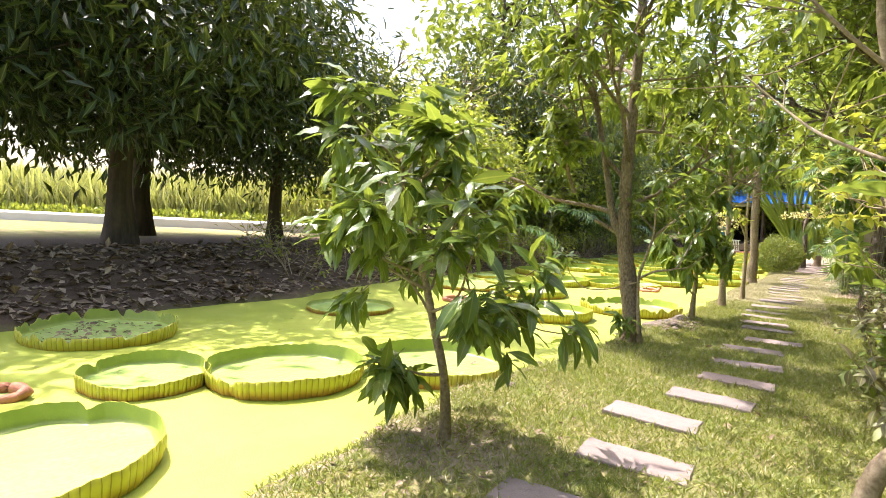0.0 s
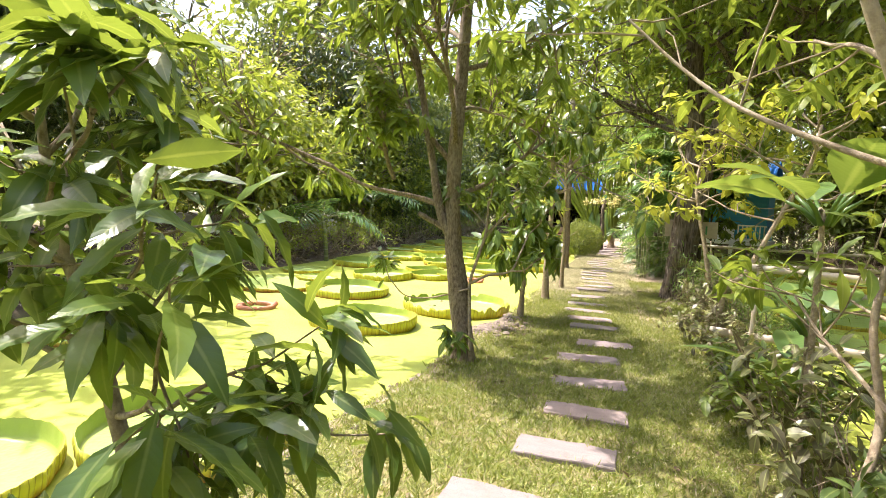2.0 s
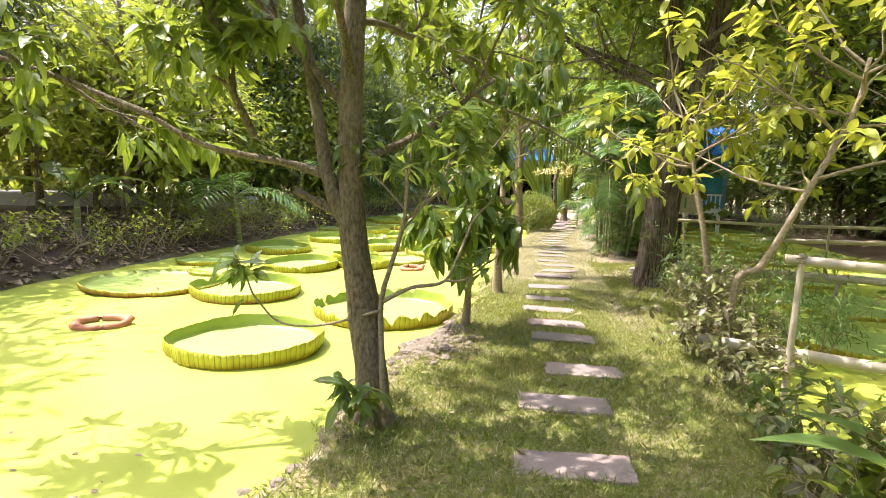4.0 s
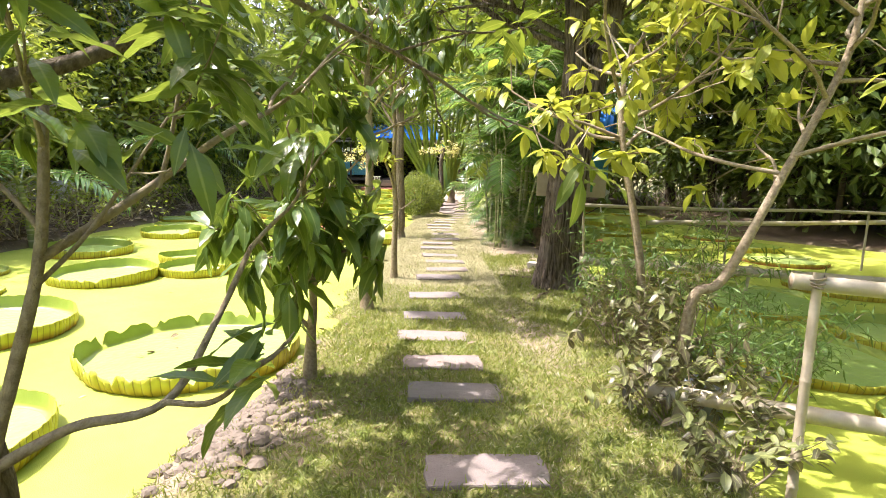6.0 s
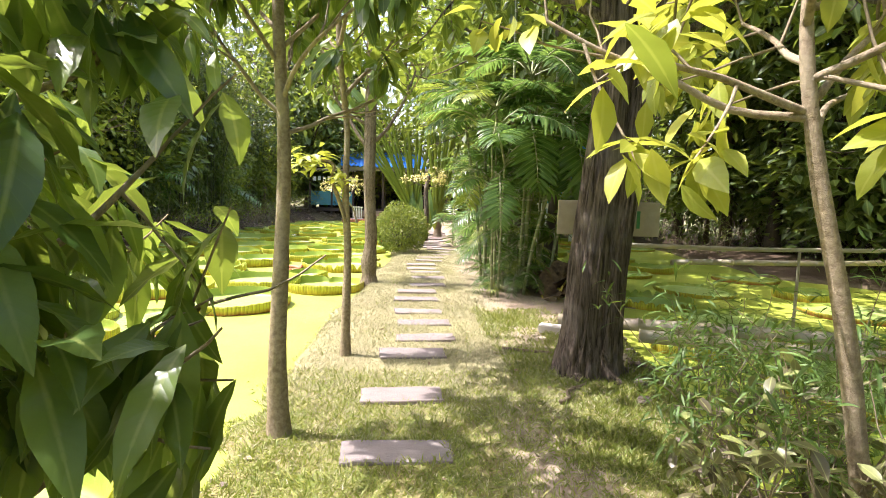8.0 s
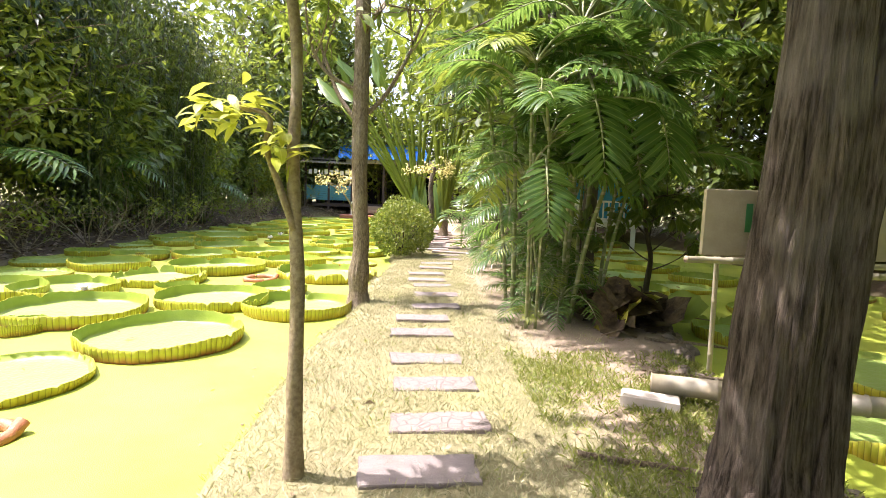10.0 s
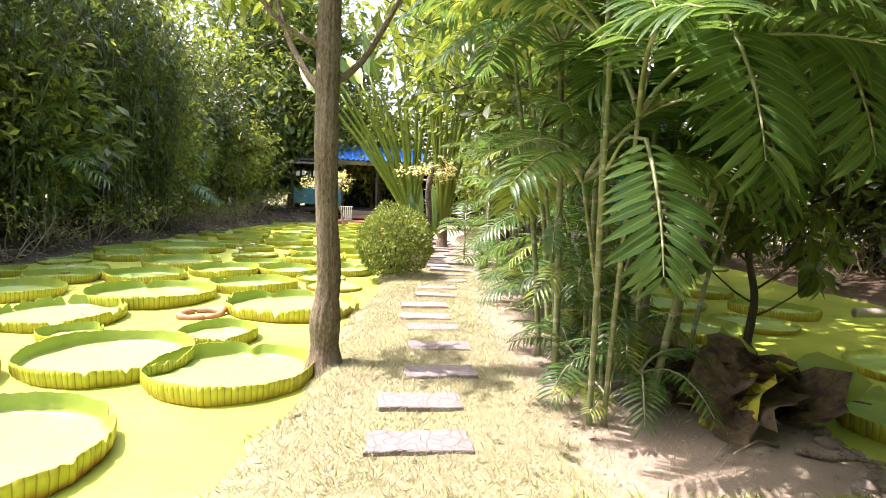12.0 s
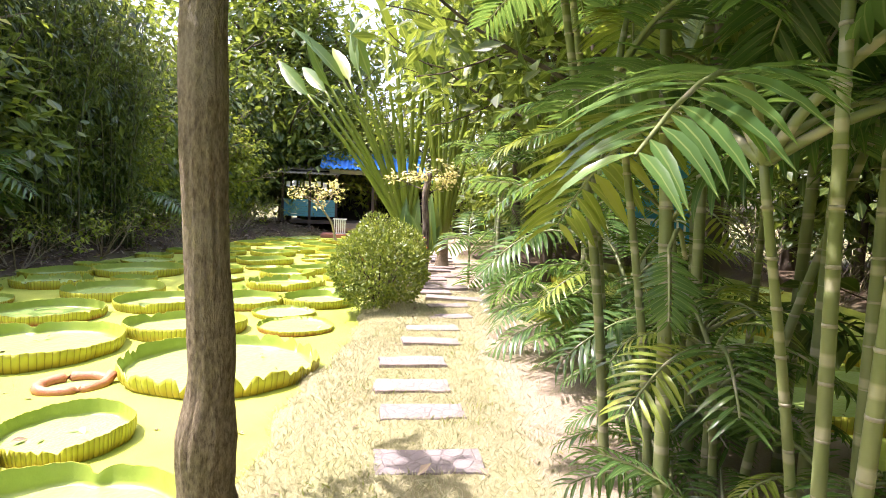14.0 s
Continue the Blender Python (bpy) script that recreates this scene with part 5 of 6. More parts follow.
tree("garden_tree", 2.3, 2.85, [(0.08, -0.05, 0.22), (0.24, -0.18, 0.5), (0.36, -0.3, 0.95), (0.22, -0.24, 1.5), (-0.02, -0.16, 2.0), (-0.16, -0.08, 2.5), (-0.1, 0.0, 3.4)], 0.055, 0.03, 8, "mango", 0.19, 8, "garden", "bark_smooth",
     "crooked pale-barked tree leaning over the lawn", seed=93, twigs=4, levels=1, limb_len=1.2, limb_r=0.013, low=0.55, rise=0.35, droop=0.4, sides=12, flare=1.2, profile=[1, 0.85, 0.7, 0.62, 0.6, 0.6],
     extra=[((0.3, -0.25, 0.75), (0.2, 0.7, 0.25), 0.9), ((0.3, -0.25, 1.0), (0.5, 0.75, 0.35), 1.2), ((0.62, -0.05, 1.9), (0.3, 0.5, 0.4), 0.8)],
     forks=[([(0.2, -0.15, 0.42), (0.34, -0.1, 0.6), (0.44, -0.14, 0.95), (0.38, -0.05, 1.3), (0.5, -0.1, 1.6), (0.62, -0.05, 1.9), (0.55, 0.05, 2.6)], 0.034, 0.016), ([(0.1, -0.06, 0.2), (0.3, 0.05, 0.4), (0.5, 0.1, 0.75), (0.46, 0.14, 1.15), (0.62, 0.2, 1.5)], 0.026, 0.012)],
     # leaf mass added above the view, to cast shade on the lawn's right edge
     mass=[(70, 12, (-0.9, 1.2, 4.6), (1.6, 1.5, 0.6), 0.35, 0.2)])
for k, (x, y, h) in enumerate([(3.3, 3.4, 0.7), (3.9, 4.3, 0.5)]):
    shrub("leafy_shrub", x, y, 0.5, h, "broad", 0.15, "garden" if k % 2 else "purple", 7, 6, "tangled shrub with broad leaves under a crooked tree", 95 + k, droop=0.4)


for k, (x, y, sp, h) in enumerate([(3.0, 2.5, 0.4, 0.7), (3.3, 3.0, 0.45, 0.9), (3.7, 3.6, 0.45, 0.7), (4.15, 4.45, 0.4, 0.6), (4.75, 5.25, 0.35, 0.5)]):
    shrub("leafy_shrub", x, y, sp, h, "broad", 0.12, "wood_leaf" if k % 2 == 0 else "purple", 7, 7, "dark tangled shrub along the shaded pond edge", 110 + k, droop=0.4, stem_r=0.008, group="dark shrubs on the bank")


def banana(x, y, n, size, seed, label, lift=0.3, mat="banana", shape="banana", thick=0.07):
    rng = np.random.default_rng(seed)
    z = height_at(x, y)
    top = thing("broadleaf_plant", x, y, z, label, "plant")
    part("stem", Geo().add(*tube(smooth_line([(0, 0, -0.1), (0.02, 0.02, lift + 0.1), (0, 0.03, lift + 0.3)], 4), [thick, thick * 0.7, thick * 0.4], 9)), "bark_smooth" if thick < 0.04 else "cane", top)
    for k in range(n):
        a = k * 2.4
        w = np.array([math.cos(a), math.sin(a), rng.uniform(0.5, 1.4)])
        p = np.array([0.03 * math.cos(a), 0.03 * math.sin(a), lift + 0.2])
        q = p + unit(w) * 0.35 * size
        leaf = part("leaf", Geo().add(*scatter(LEAF[shape], [q], [unit(w) + (0, 0, -0.15)], [(0.2 * rng.normal(), 0.2 * rng.normal(), 1)], [size * rng.uniform(0.8, 1.1)])), mat, top)
        part("leaf_stalk", Geo().add(*tube([p, (p + q) / 2 + (0, 0, 0.02), q], [0.018, 0.01], 5)), mat, leaf)


banana(3.45, 3.75, 8, 0.6, 101, "broad-leaved plant with big arching green leaves", 1.35, shape="elephant", thick=0.024)
banana(3.75, 4.0, 7, 0.5, 104, "broad-leaved plant with rounded leaves under a tree", 0.65, shape="elephant", thick=0.02)
banana(4.0, 4.15, 7, 0.75, 102, "low broad-leaved plant at the water's edge", 0.05)
banana(-0.9, 15.9, 7, 1.1, 103, "banana plant on the far bank", 0.5)

# ---------------------------------------------------------------- the woods
for k, p in enumerate([(6.2, 26.3), (8.4, 29.6), (9.9, 31.6)]):
    bamboo_clump(*p, 600 + k)


def master(name, seed, height, spread, mat, bark, label, leaf="far", size=0.2, low=0.25, limbs=12, per_tip=5, r=0.085, droop=0.3, levels=1, twigs=4, fill=()):
    t = tree(name, 0, 0, [(0.05, 0, height * 0.2), (0.0, 0.08, height * 0.45), (0.1, 0.05, height * 0.7), (0.0, 0.0, height * 0.95)], r, 0.04, limbs, leaf, size, per_tip, mat, bark, label, seed=seed,
             twigs=twigs, levels=levels, limb_len=spread, limb_r=0.045, low=low, rise=0.35, lift=0.1, sides=7, droop=droop, jitter=0.16, mass=fill)
    return t


KINDS = [master("woodland_tree", 201, 6.2, 1.9, "wood_leaf", "bark_shaded", "dense dark-green woodland tree on the bank", fill=[(160, 16, (0, 0, 3.3), (2.0, 2.0, 3.0), 0.42, 0.39)]),
         master("woodland_tree", 202, 5.2, 1.8, "garden", "bark_shaded", "leafy green woodland tree by the water", low=0.2, fill=[(150, 17, (0, 0, 2.7), (1.8, 1.8, 2.5), 0.38, 0.33)]),
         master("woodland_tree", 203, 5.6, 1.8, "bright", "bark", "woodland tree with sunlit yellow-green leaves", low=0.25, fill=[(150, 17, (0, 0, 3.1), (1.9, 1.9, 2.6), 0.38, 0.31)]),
         master("woodland_tree", 204, 9.0, 2.2, "wood_leaf", "bark_shaded", "tall dark tree with a bare lower trunk", low=0.42, r=0.12, fill=[(160, 16, (0, 0, 6.1), (2.5, 2.5, 3.0), 0.45, 0.40)]),
         master("mango_tree", 205, 6.0, 2.4, "mango_backlit", "bark_shaded", "huge old mango tree with a dense crown coloured dark as if backlit", leaf="far_long", size=0.22, low=0.36, limbs=14, per_tip=9, r=0.24, droop=0.6,
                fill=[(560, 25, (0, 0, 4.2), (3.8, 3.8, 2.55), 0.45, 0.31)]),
         shrub("undergrowth_shrub", 0, 0, 1.0, 1.2, "far", 0.14, "wood_leaf", 7, 8, "shady undergrowth shrub on the bank", 206, jitter=0.1, z=0.0),
         shrub("undergrowth_shrub", 0, 0, 1.0, 0.8, "far", 0.11, "bright", 7, 9, "bright low undergrowth shrub on the bank", 207, jitter=0.1, z=0.0),
         palm("bank_palm", 0, 0, [(0, 0, 1.4, 0.06, 0.1, 0.1)], "young palm with green fronds under the trees", 208, 1.7, 9, leaflets=16, z=0.0, cut=False)]
used = set()


def plant(kind, x, y, scale, rng, z=None):
    m = Matrix.LocRotScale((x, y, height_at(x, y) - 0.03 if z is None else z), Euler((0, 0, rng.uniform(0, 6.28))), (scale * rng.uniform(0.9, 1.1),) * 2 + (scale * rng.uniform(0.9, 1.15),))
    if kind not in used:
        used.add(kind)
        KINDS[kind].matrix_basis = m
        return KINDS[kind]
    return copy_thing(KINDS[kind], m)


rng = np.random.default_rng(77)
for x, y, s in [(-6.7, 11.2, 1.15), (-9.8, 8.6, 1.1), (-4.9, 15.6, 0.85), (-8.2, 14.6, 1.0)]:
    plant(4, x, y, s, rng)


def along(line, gap, offset, first=0.0):
    """Points beside a line, offset to its right hand."""
    p = np.array(line, float)
    seg = np.linalg.norm(np.diff(p, axis=0), axis=1)
    run = np.concatenate([[0], np.cumsum(seg)])
    for d in np.arange(first, run[-1], gap):
        q = np.array([np.interp(d, run, p[:, k]) for k in range(2)])
        q2 = np.array([np.interp(min(d + 0.2, run[-1]), run, p[:, k]) for k in range(2)])
        q0 = np.array([np.interp(max(d - 0.2, 0), run, p[:, k]) for k in range(2)])
        t = unit(q2 - q0)
        yield q + np.array([t[1], -t[0]]) * offset


WOOD_LEFT = [(19, 44), (14.0, 37.0), (9.3, 30.5), (6.0, 25.2), (3.6, 21.6), (0.4, 17.2)]
for row, (gap, off, kinds) in enumerate([(2.0, 1.2, (0, 1, 0, 2)), (2.2, 3.4, (0, 0, 2, 0)), (2.5, 5.8, (0, 3, 0, 0))]):
    for k, p in enumerate(along(WOOD_LEFT, gap, off, 0.4 * row)):
        p = p + rng.normal(0, 0.35, 2)
        plant((2, 1, 2, 2)[(k + row) % 4] if p[1] < 26 else kinds[(k + row) % 4], p[0], p[1], rng.uniform(0.9, 1.15) * (0.85 + 0.2 * row) , rng)
for k, p in enumerate(along(WOOD_LEFT, 0.95, -0.1)):
    p = p + rng.normal(0, 0.3, 2)
    plant(6 if k % 3 == 0 or p[1] < 23 else 5, p[0], p[1], rng.uniform(0.8, 1.3), rng)
for k, p in enumerate(along(WOOD_LEFT, 1.1, 2.3)):
    plant(5, *(p + rng.normal(0, 0.3, 2)), rng.uniform(1.2, 1.7), rng)
for p in ((2.2, 17.6), (7.0, 26.8), (4.4, 23.2), (10.6, 32.0)):
    plant(7, p[0], p[1], rng.uniform(0.9, 1.2), rng)
for x, y in [(-2.9, 10.8), (-2.2, 12.2), (-1.6, 13.6), (-0.4, 14.8), (0.6, 16.2), (-3.8, 12.0), (0.2, 15.2), (1.2, 16.9), (2.0, 17.9), (2.9, 19.2), (3.6, 20.6), (0.4, 17.4), (1.6, 18.6), (4.2, 21.6), (-1.0, 14.2)]:
    plant(6, x, y, rng.uniform(0.6, 0.95), rng)
for x, y in [(0.0, 21.5), (-2.5, 20.5), (-4.6, 22.5), (3.5, 26.5)]:
    plant(2, x, y, rng.uniform(1.0, 1.3), rng)

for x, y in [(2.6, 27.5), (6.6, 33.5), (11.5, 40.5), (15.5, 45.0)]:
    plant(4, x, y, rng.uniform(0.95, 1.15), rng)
WOOD_RIGHT = [(9.5, -4.6), (14.9, -1.2), (17.9, 3.6), (19.7, 9.4), (19.2, 12.0), (21.2, 14.8), (25.4, 20.2)]
for row, (gap, off, kinds) in enumerate([(2.2, 0.9, (3, 0, 3, 3)), (2.2, 3.0, (0, 3, 0, 0)), (2.6, 5.4, (3, 0, 0, 0)), (3.0, 8.0, (0, 0, 3, 0))]):
    for k, p in enumerate(along(WOOD_RIGHT, gap, off, 0.5 * row)):
        p = p + rng.normal(0, 0.35, 2)
        plant(kinds[(k + row) % 4], p[0], p[1], rng.uniform(0.95, 1.3), rng)
for k, p in enumerate(along(WOOD_RIGHT, 1.4, 1.7)):
    p = p + rng.normal(0, 0.4, 2)
    plant(7 if k % 5 == 2 else 5, p[0], p[1], rng.uniform(0.6, 1.2), rng)
for k, p in enumerate(along(WOOD_RIGHT, 1.2, 4.2)):
    plant(5, *(p + rng.normal(0, 0.3, 2)), rng.uniform(1.3, 2.0), rng)
for row, (gap, off) in enumerate([(1.7, 6.2), (2.0, 9.0)]):
    for k, p in enumerate(along(WOOD_RIGHT, gap, off, 0.3)):
        plant(5, *(p + rng.normal(0, 0.4, 2)), rng.uniform(1.8, 2.6), rng)
for x, y in [(14.1, 15.9), (16.0, 18.9), (18.3, 22.0), (20.0, 24.9)]:
    plant(3, x, y, 0.9, rng)
for k in range(9):
    plant(5, *(np.array((20.8, 13.9)) + rng.normal(0, 1.0, 2) + (2.0, 1.5)), rng.uniform(0.8, 1.3), rng)
for k in range(16):
    plant(5, 25.5 + 2.0 * (k % 4) + rng.normal(0, 0.4), 17.5 + 2.3 * (k // 4) + rng.normal(0, 0.4), rng.uniform(2.0, 2.7), rng)
# behind the houses, and behind the walker
for x, y, k in [(18, 46, 0), (22, 47, 1), (26, 45, 2), (30, 43, 0), (34, 40, 1), (33, 34, 0), (36, 30, 3), (31, 29, 0), (29.5, 25.5, 1), (27.5, 30, 3), (34, 46, 3), (24, 50, 3), (28, 49, 2), (24.5, 29.5, 0), (22.5, 26.5, 1), (28.5, 22.5, 0), (24.6, 33.2, 1), (20.5, 45, 0), (16, 43.5, 0), (26.5, 27, 0), (30, 33, 0), (25.5, 43.2, 2), (31.5, 38, 0), (20.5, 46.5, 2), (23.5, 46, 0), (26, 48, 1), (22, 49, 2), (18, 48.5, 2), (15, 47, 0), (19.5, 51, 3), (23, 52, 3), (28, 46, 1),
                (1.5, -4.5, 1), (-2.5, -5, 0), (5.5, -4.5, 0), (-6, -5.5, 3), (3.5, -7, 3)]:
    plant(k, x, y, rng.uniform(1.4, 1.75) if y > 40 else rng.uniform(1.0, 1.3), rng)

# ---------------------------------------------------------------- grass
def blades(name, n, lo, hi, sides, height, mat, label, seed, keep, width=1.0):
    """Grass over a stretch of the path, s from lo to hi and o within sides."""
    rng = np.random.default_rng(seed)
    s, o = rng.uniform(lo, hi, n * 2), rng.uniform(sides[0], sides[1], n * 2)
    x, y = s * D[0] + o * R[0], s * D[1] + o * R[1]
    z, sand, lit, dry = land(x, y)
    dl, _ = pond_distance(x, y, LAWN_LEFT, FAR_LEFT)
    dr, _ = pond_distance(x, y, LAWN_RIGHT, FAR_RIGHT)
    patch = 0.5 + 0.5 * wobble(2.3 * x + 1, 2.1 * y)
    ok = (np.minimum(dl, dr) > -0.22) & (z > WATER - 0.005) & (rng.random(len(x)) < keep(sand, dry, patch)) & (lit < 0.3)
    for sx, sy, a in SLABS:
        ca, sa = math.cos(radians(a)), math.sin(radians(a))
        u, w = (x - sx) * ca + (y - sy) * sa, -(x - sx) * sa + (y - sy) * ca
        ok &= (np.abs(u) > 0.305) | (np.abs(w) > 0.13)
    x, y, z = x[ok][:n], y[ok][:n], z[ok][:n]
    m = len(x)
    way = unit(np.stack([rng.normal(0, 0.75, m), rng.normal(0, 0.75, m), rng.uniform(0.45, 1.2, m)], 1))
    face = unit(np.stack([rng.normal(0, 1, m), rng.normal(0, 1, m), np.full(m, 0.6)], 1))
    v, f = LEAF["blade"]
    v = v * (width, 1, 1)
    g = Geo().add(*scatter((v, f), np.stack([x, y, z - 0.008], 1), way, face, height * rng.uniform(0.5, 1.3, m)))
    tagged(part(name, g, mat), label, "grass", kind="stuff")


blades("lawn_grass", 170000, 0.6, 12.8, (-2.8, 2.2), 0.065, "grass", "short green lawn grass with yellowed blades", 301, lambda sand, dry, p: np.clip(1.05 - 0.85 * sand, 0.08, 1) * (1 - 0.75 * dry) * (0.55 + 0.5 * p), 1.2)
blades("dry_lawn_grass", 230000, 10.5, 26, (-2.4, 2.0), 0.058, "grass_dry", "thin dry straw-coloured lawn grass", 302, lambda sand, dry, p: np.clip(1.0 - 0.9 * sand, 0.12, 1) * dry * (0.4 + 0.6 * p), 0.75)
blades("straw_grass", 60000, 0.6, 12.8, (-2.8, 2.0), 0.05, "grass_dry", "pale dead grass mixed into the lawn", 304, lambda sand, dry, p: 0.95 - 0.6 * p + 0 * sand, 1.3)
blades("green_tufts", 16000, 12.0, 26, (-2.0, 2.6), 0.06, "grass", "scattered green tufts in a dry lawn", 303, lambda sand, dry, p: (p > 0.66) * 0.8 * (1 - 0.8 * sand), 1.4)


blades("bank_grass", 26000, 11.0, 15.6, (0.8, 2.8), 0.075, "grass", "lush green grass on the shaded bank", 305, lambda sand, dry, p: np.clip(p * 1.7 - 0.35, 0.05, 0.9), 1.4)


def field():
    rng = np.random.default_rng(310)
    n = 60000
    x, y = rng.uniform(-60, -4, n), rng.uniform(26, 40, n)
    ok = y > 25 + 0.05 * np.abs(x)
    x, y = x[ok], y[ok]
    m = len(x)
    way = unit(np.stack([rng.normal(0, 0.22, m), rng.normal(0, 0.22, m), np.ones(m)], 1))
    v, f = LEAF["blade"]
    g = Geo().add(*scatter((v * (0.4, 1, 1), f), np.stack([x, y, np.full(m, 0.55)], 1), way, rng.normal(size=(m, 3)), rng.uniform(1.4, 3.4, m)))
    tagged(part("field_reeds", g, "field"), "tall sunlit reeds and grass in the field beyond", "reeds", kind="stuff")
    v, f = box(70, 2.6, 0.5, (0, 0, 0), 0.05)
    tagged(part("road", Geo().add(v, f), "pale road", smooth=False, at=pose(-32, 23, 0.72)), "pale field road on a low embankment", "road", kind="structure")
    n = 9000
    x, y = rng.uniform(-60, -4, n), rng.uniform(24.4, 26, n)
    way = unit(np.stack([rng.normal(0, 0.5, n), rng.normal(0, 0.5, n), np.ones(n)], 1))
    g = Geo().add(*scatter(LEAF["oval"], np.stack([x, y, 0.6 + rng.uniform(0, 0.6, n)], 1), way, rng.normal(size=(n, 3)), rng.uniform(0.1, 0.3, n)))
    tagged(part("field_weeds", g, "bright"), "bright low weeds along the field road", "weeds", kind="stuff")


field()


def litter(name, n, pick, size, label, seed):
    rng = np.random.default_rng(seed)
    x, y = pick(rng, n)
    z, sand, lit, dry = land(x, y)
    ok = z > WATER + 0.01
    x, y, z = x[ok], y[ok], z[ok]
    m = len(x)
    way = unit(np.stack([rng.normal(size=m), rng.normal(size=m), rng.normal(0, 0.25, m)], 1))
    face = unit(np.stack([rng.normal(0, 0.4, m), rng.normal(0, 0.4, m), np.ones(m)], 1))
    g = Geo().add(*scatter(LEAF["far"], np.stack([x, y, z + 0.012], 1), way, face, size * rng.uniform(0.5, 1.3, m)))
    tagged(part(name, g, "litter"), label, "leaf litter", kind="stuff")


def far_bank(rng, n):
    p = np.array(FAR_LEFT)
    k, t, o = rng.integers(0, len(p) - 1, n), rng.random(n), rng.uniform(0, 3.2, n)
    e = p[k + 1] - p[k]
    nn = unit(np.stack([e[:, 1], -e[:, 0]], 1))
    q = p[k] + t[:, None] * e + nn * o[:, None]
    return q[:, 0], q[:, 1]


def near_trees(rng, n):
    c = np.array([(0.1, 3.3), (2.3, 6.6), (3.9, 8.3), (3.7, 8.5), (8.2, 9.9), (11.2, 12.8), (11.5, 13.0)])
    q = c[rng.integers(0, len(c), n)] + rng.normal(0, 0.45, (n, 2))
    return q[:, 0], q[:, 1]


litter("bank_litter", 16000, far_bank, 0.17, "dry brown leaf litter covering the far bank", 321)
litter("path_litter", 1000, near_trees, 0.06, "scattered dry leaves under the trees", 322)
litter("lawn_litter", 260, lambda r, n: (lambda s, o: (s * D[0] + o * R[0], s * D[1] + o * R[1]))(r.uniform(1, 24, n), r.uniform(-2, 2, n)), 0.09, "a few fallen leaves lying on the lawn", 323)


# ---------------------------------------------------------------- bamboo rails and garden clutter
def bamboo_pole(name, a, b, r, label, seed, group="bamboo rails", joint=0.42):
    rng = np.random.default_rng(seed)
    a, b = np.array(a, float), np.array(b, float)
    ln = np.linalg.norm(b - a)
    top = thing(name, *a, label, "bamboo pole", group)
    w = (b - a) / ln
    k = 0.0
    pts, rad = [], []
    n = max(2, int(ln / joint))
    for i in range(n + 1):
        s = ln * i / n
        for ds, rr in ((-0.012, 1.0), (-0.005, 1.1), (0.005, 1.1), (0.012, 1.0)):
            if 0 <= s + ds <= ln:
                pts.append(w * (s + ds) + (0, 0, 0.012 * math.sin(s * 1.3 + seed)))
                rad.append(r * rr * (1 - 0.1 * s / ln))
    p = np.array(pts)
    g = Geo()
    sides, m = 12, len(p)
    v, f = tube(p, [r], sides, cap=True)
    ring = v[:m * sides].reshape(m, sides, 3)
    ring[:] = p[:, None] + (ring - p[:, None]) * (np.array(rad) / r)[:, None, None]
    part("culm", Geo().add(v, f), "bamboo", top)
    q = np.array([p[0] - w * 0.002, p[0] + w * 0.02])
    part("cut_end", Geo().add(*tube(q, [r * 0.72, r * 0.72], 10)), "plank", top)
    return top


def lashing(parent_name, at, r):
    top = thing("twine_lashing", *at, "twine lashing round a bamboo joint", "twine")
    for k in range(3):
        th = np.linspace(0, 6.28, 13)
        line = np.stack([r * np.cos(th), r * np.sin(th), 0.02 * k - 0.02 + 0.01 * np.sin(th + k)], 1)
        part("strand", Geo().add(*tube(line, [0.006], 5, cap=False)), "rope", top)


bamboo_pole("bamboo_rail", (5.6, 6.9, 0.20), (8.0, 3.32, 0.22), 0.052, "thick pale bamboo rail low over the pond", 1)
bamboo_pole("bamboo_post", (5.45, 5.95, -0.5), (5.62, 6.02, 1.14), 0.026, "thin upright bamboo post in the pond edge", 2)
bamboo_pole("bamboo_rail", (5.56, 6.12, 1.07), (7.7, 3.3, 1.02), 0.04, "pale bamboo handrail tied to a post", 3)
bamboo_pole("bamboo_rail", (8.05, 9.45, 0.48), (13.0, 3.2, 0.42), 0.055, "grey bamboo rail crossing the shaded pond", 4)
bamboo_pole("bamboo_rail", (9.15, 11.25, 0.14), (10.9, 8.6, 0.22), 0.075, "thick weathered bamboo pole at the bank", 5)
bamboo_pole("bamboo_post", (10.55, 11.5, -0.4), (10.22, 11.36, 1.12), 0.024, "thin upright bamboo post at the bank", 6)
bamboo_pole("bamboo_rail", (14.9, 13.2, 0.35), (20.0, 8.8, 0.6), 0.06, "pale pole lying over the far pond", 7)
bamboo_pole("bamboo_rail", (9.95, 11.5, 1.0), (17.4, 7.2, 0.98), 0.03, "thin pale rail strung across the pond from a post", 8)
bamboo_pole("bamboo_post", (5.72, 6.75, -0.35), (5.74, 6.73, 0.2), 0.03, "short bamboo stake under a rail", 9)
bamboo_pole("bamboo_post", (9.3, 11.1, -0.4), (9.32, 11.08, 0.1), 0.03, "short bamboo stake under a thick pole", 10)
bamboo_pole("bamboo_post", (7.65, 3.35, -0.5), (7.68, 3.3, 1.1), 0.026, "upright bamboo post out in the pond", 11)
bamboo_pole("bamboo_post", (12.9, 3.3, -0.5), (12.9, 3.3, 0.46), 0.026, "short bamboo post far out in the pond", 12)
bamboo_pole("bamboo_post", (10.8, 8.75, -0.5), (10.85, 8.7, 0.3), 0.026, "bamboo stake holding a thick pole", 13)
bamboo_pole("bamboo_post", (8.45, 9.3, -0.3), (8.45, 9.3, 0.45), 0.026, "bamboo stake beside the old tree", 14)
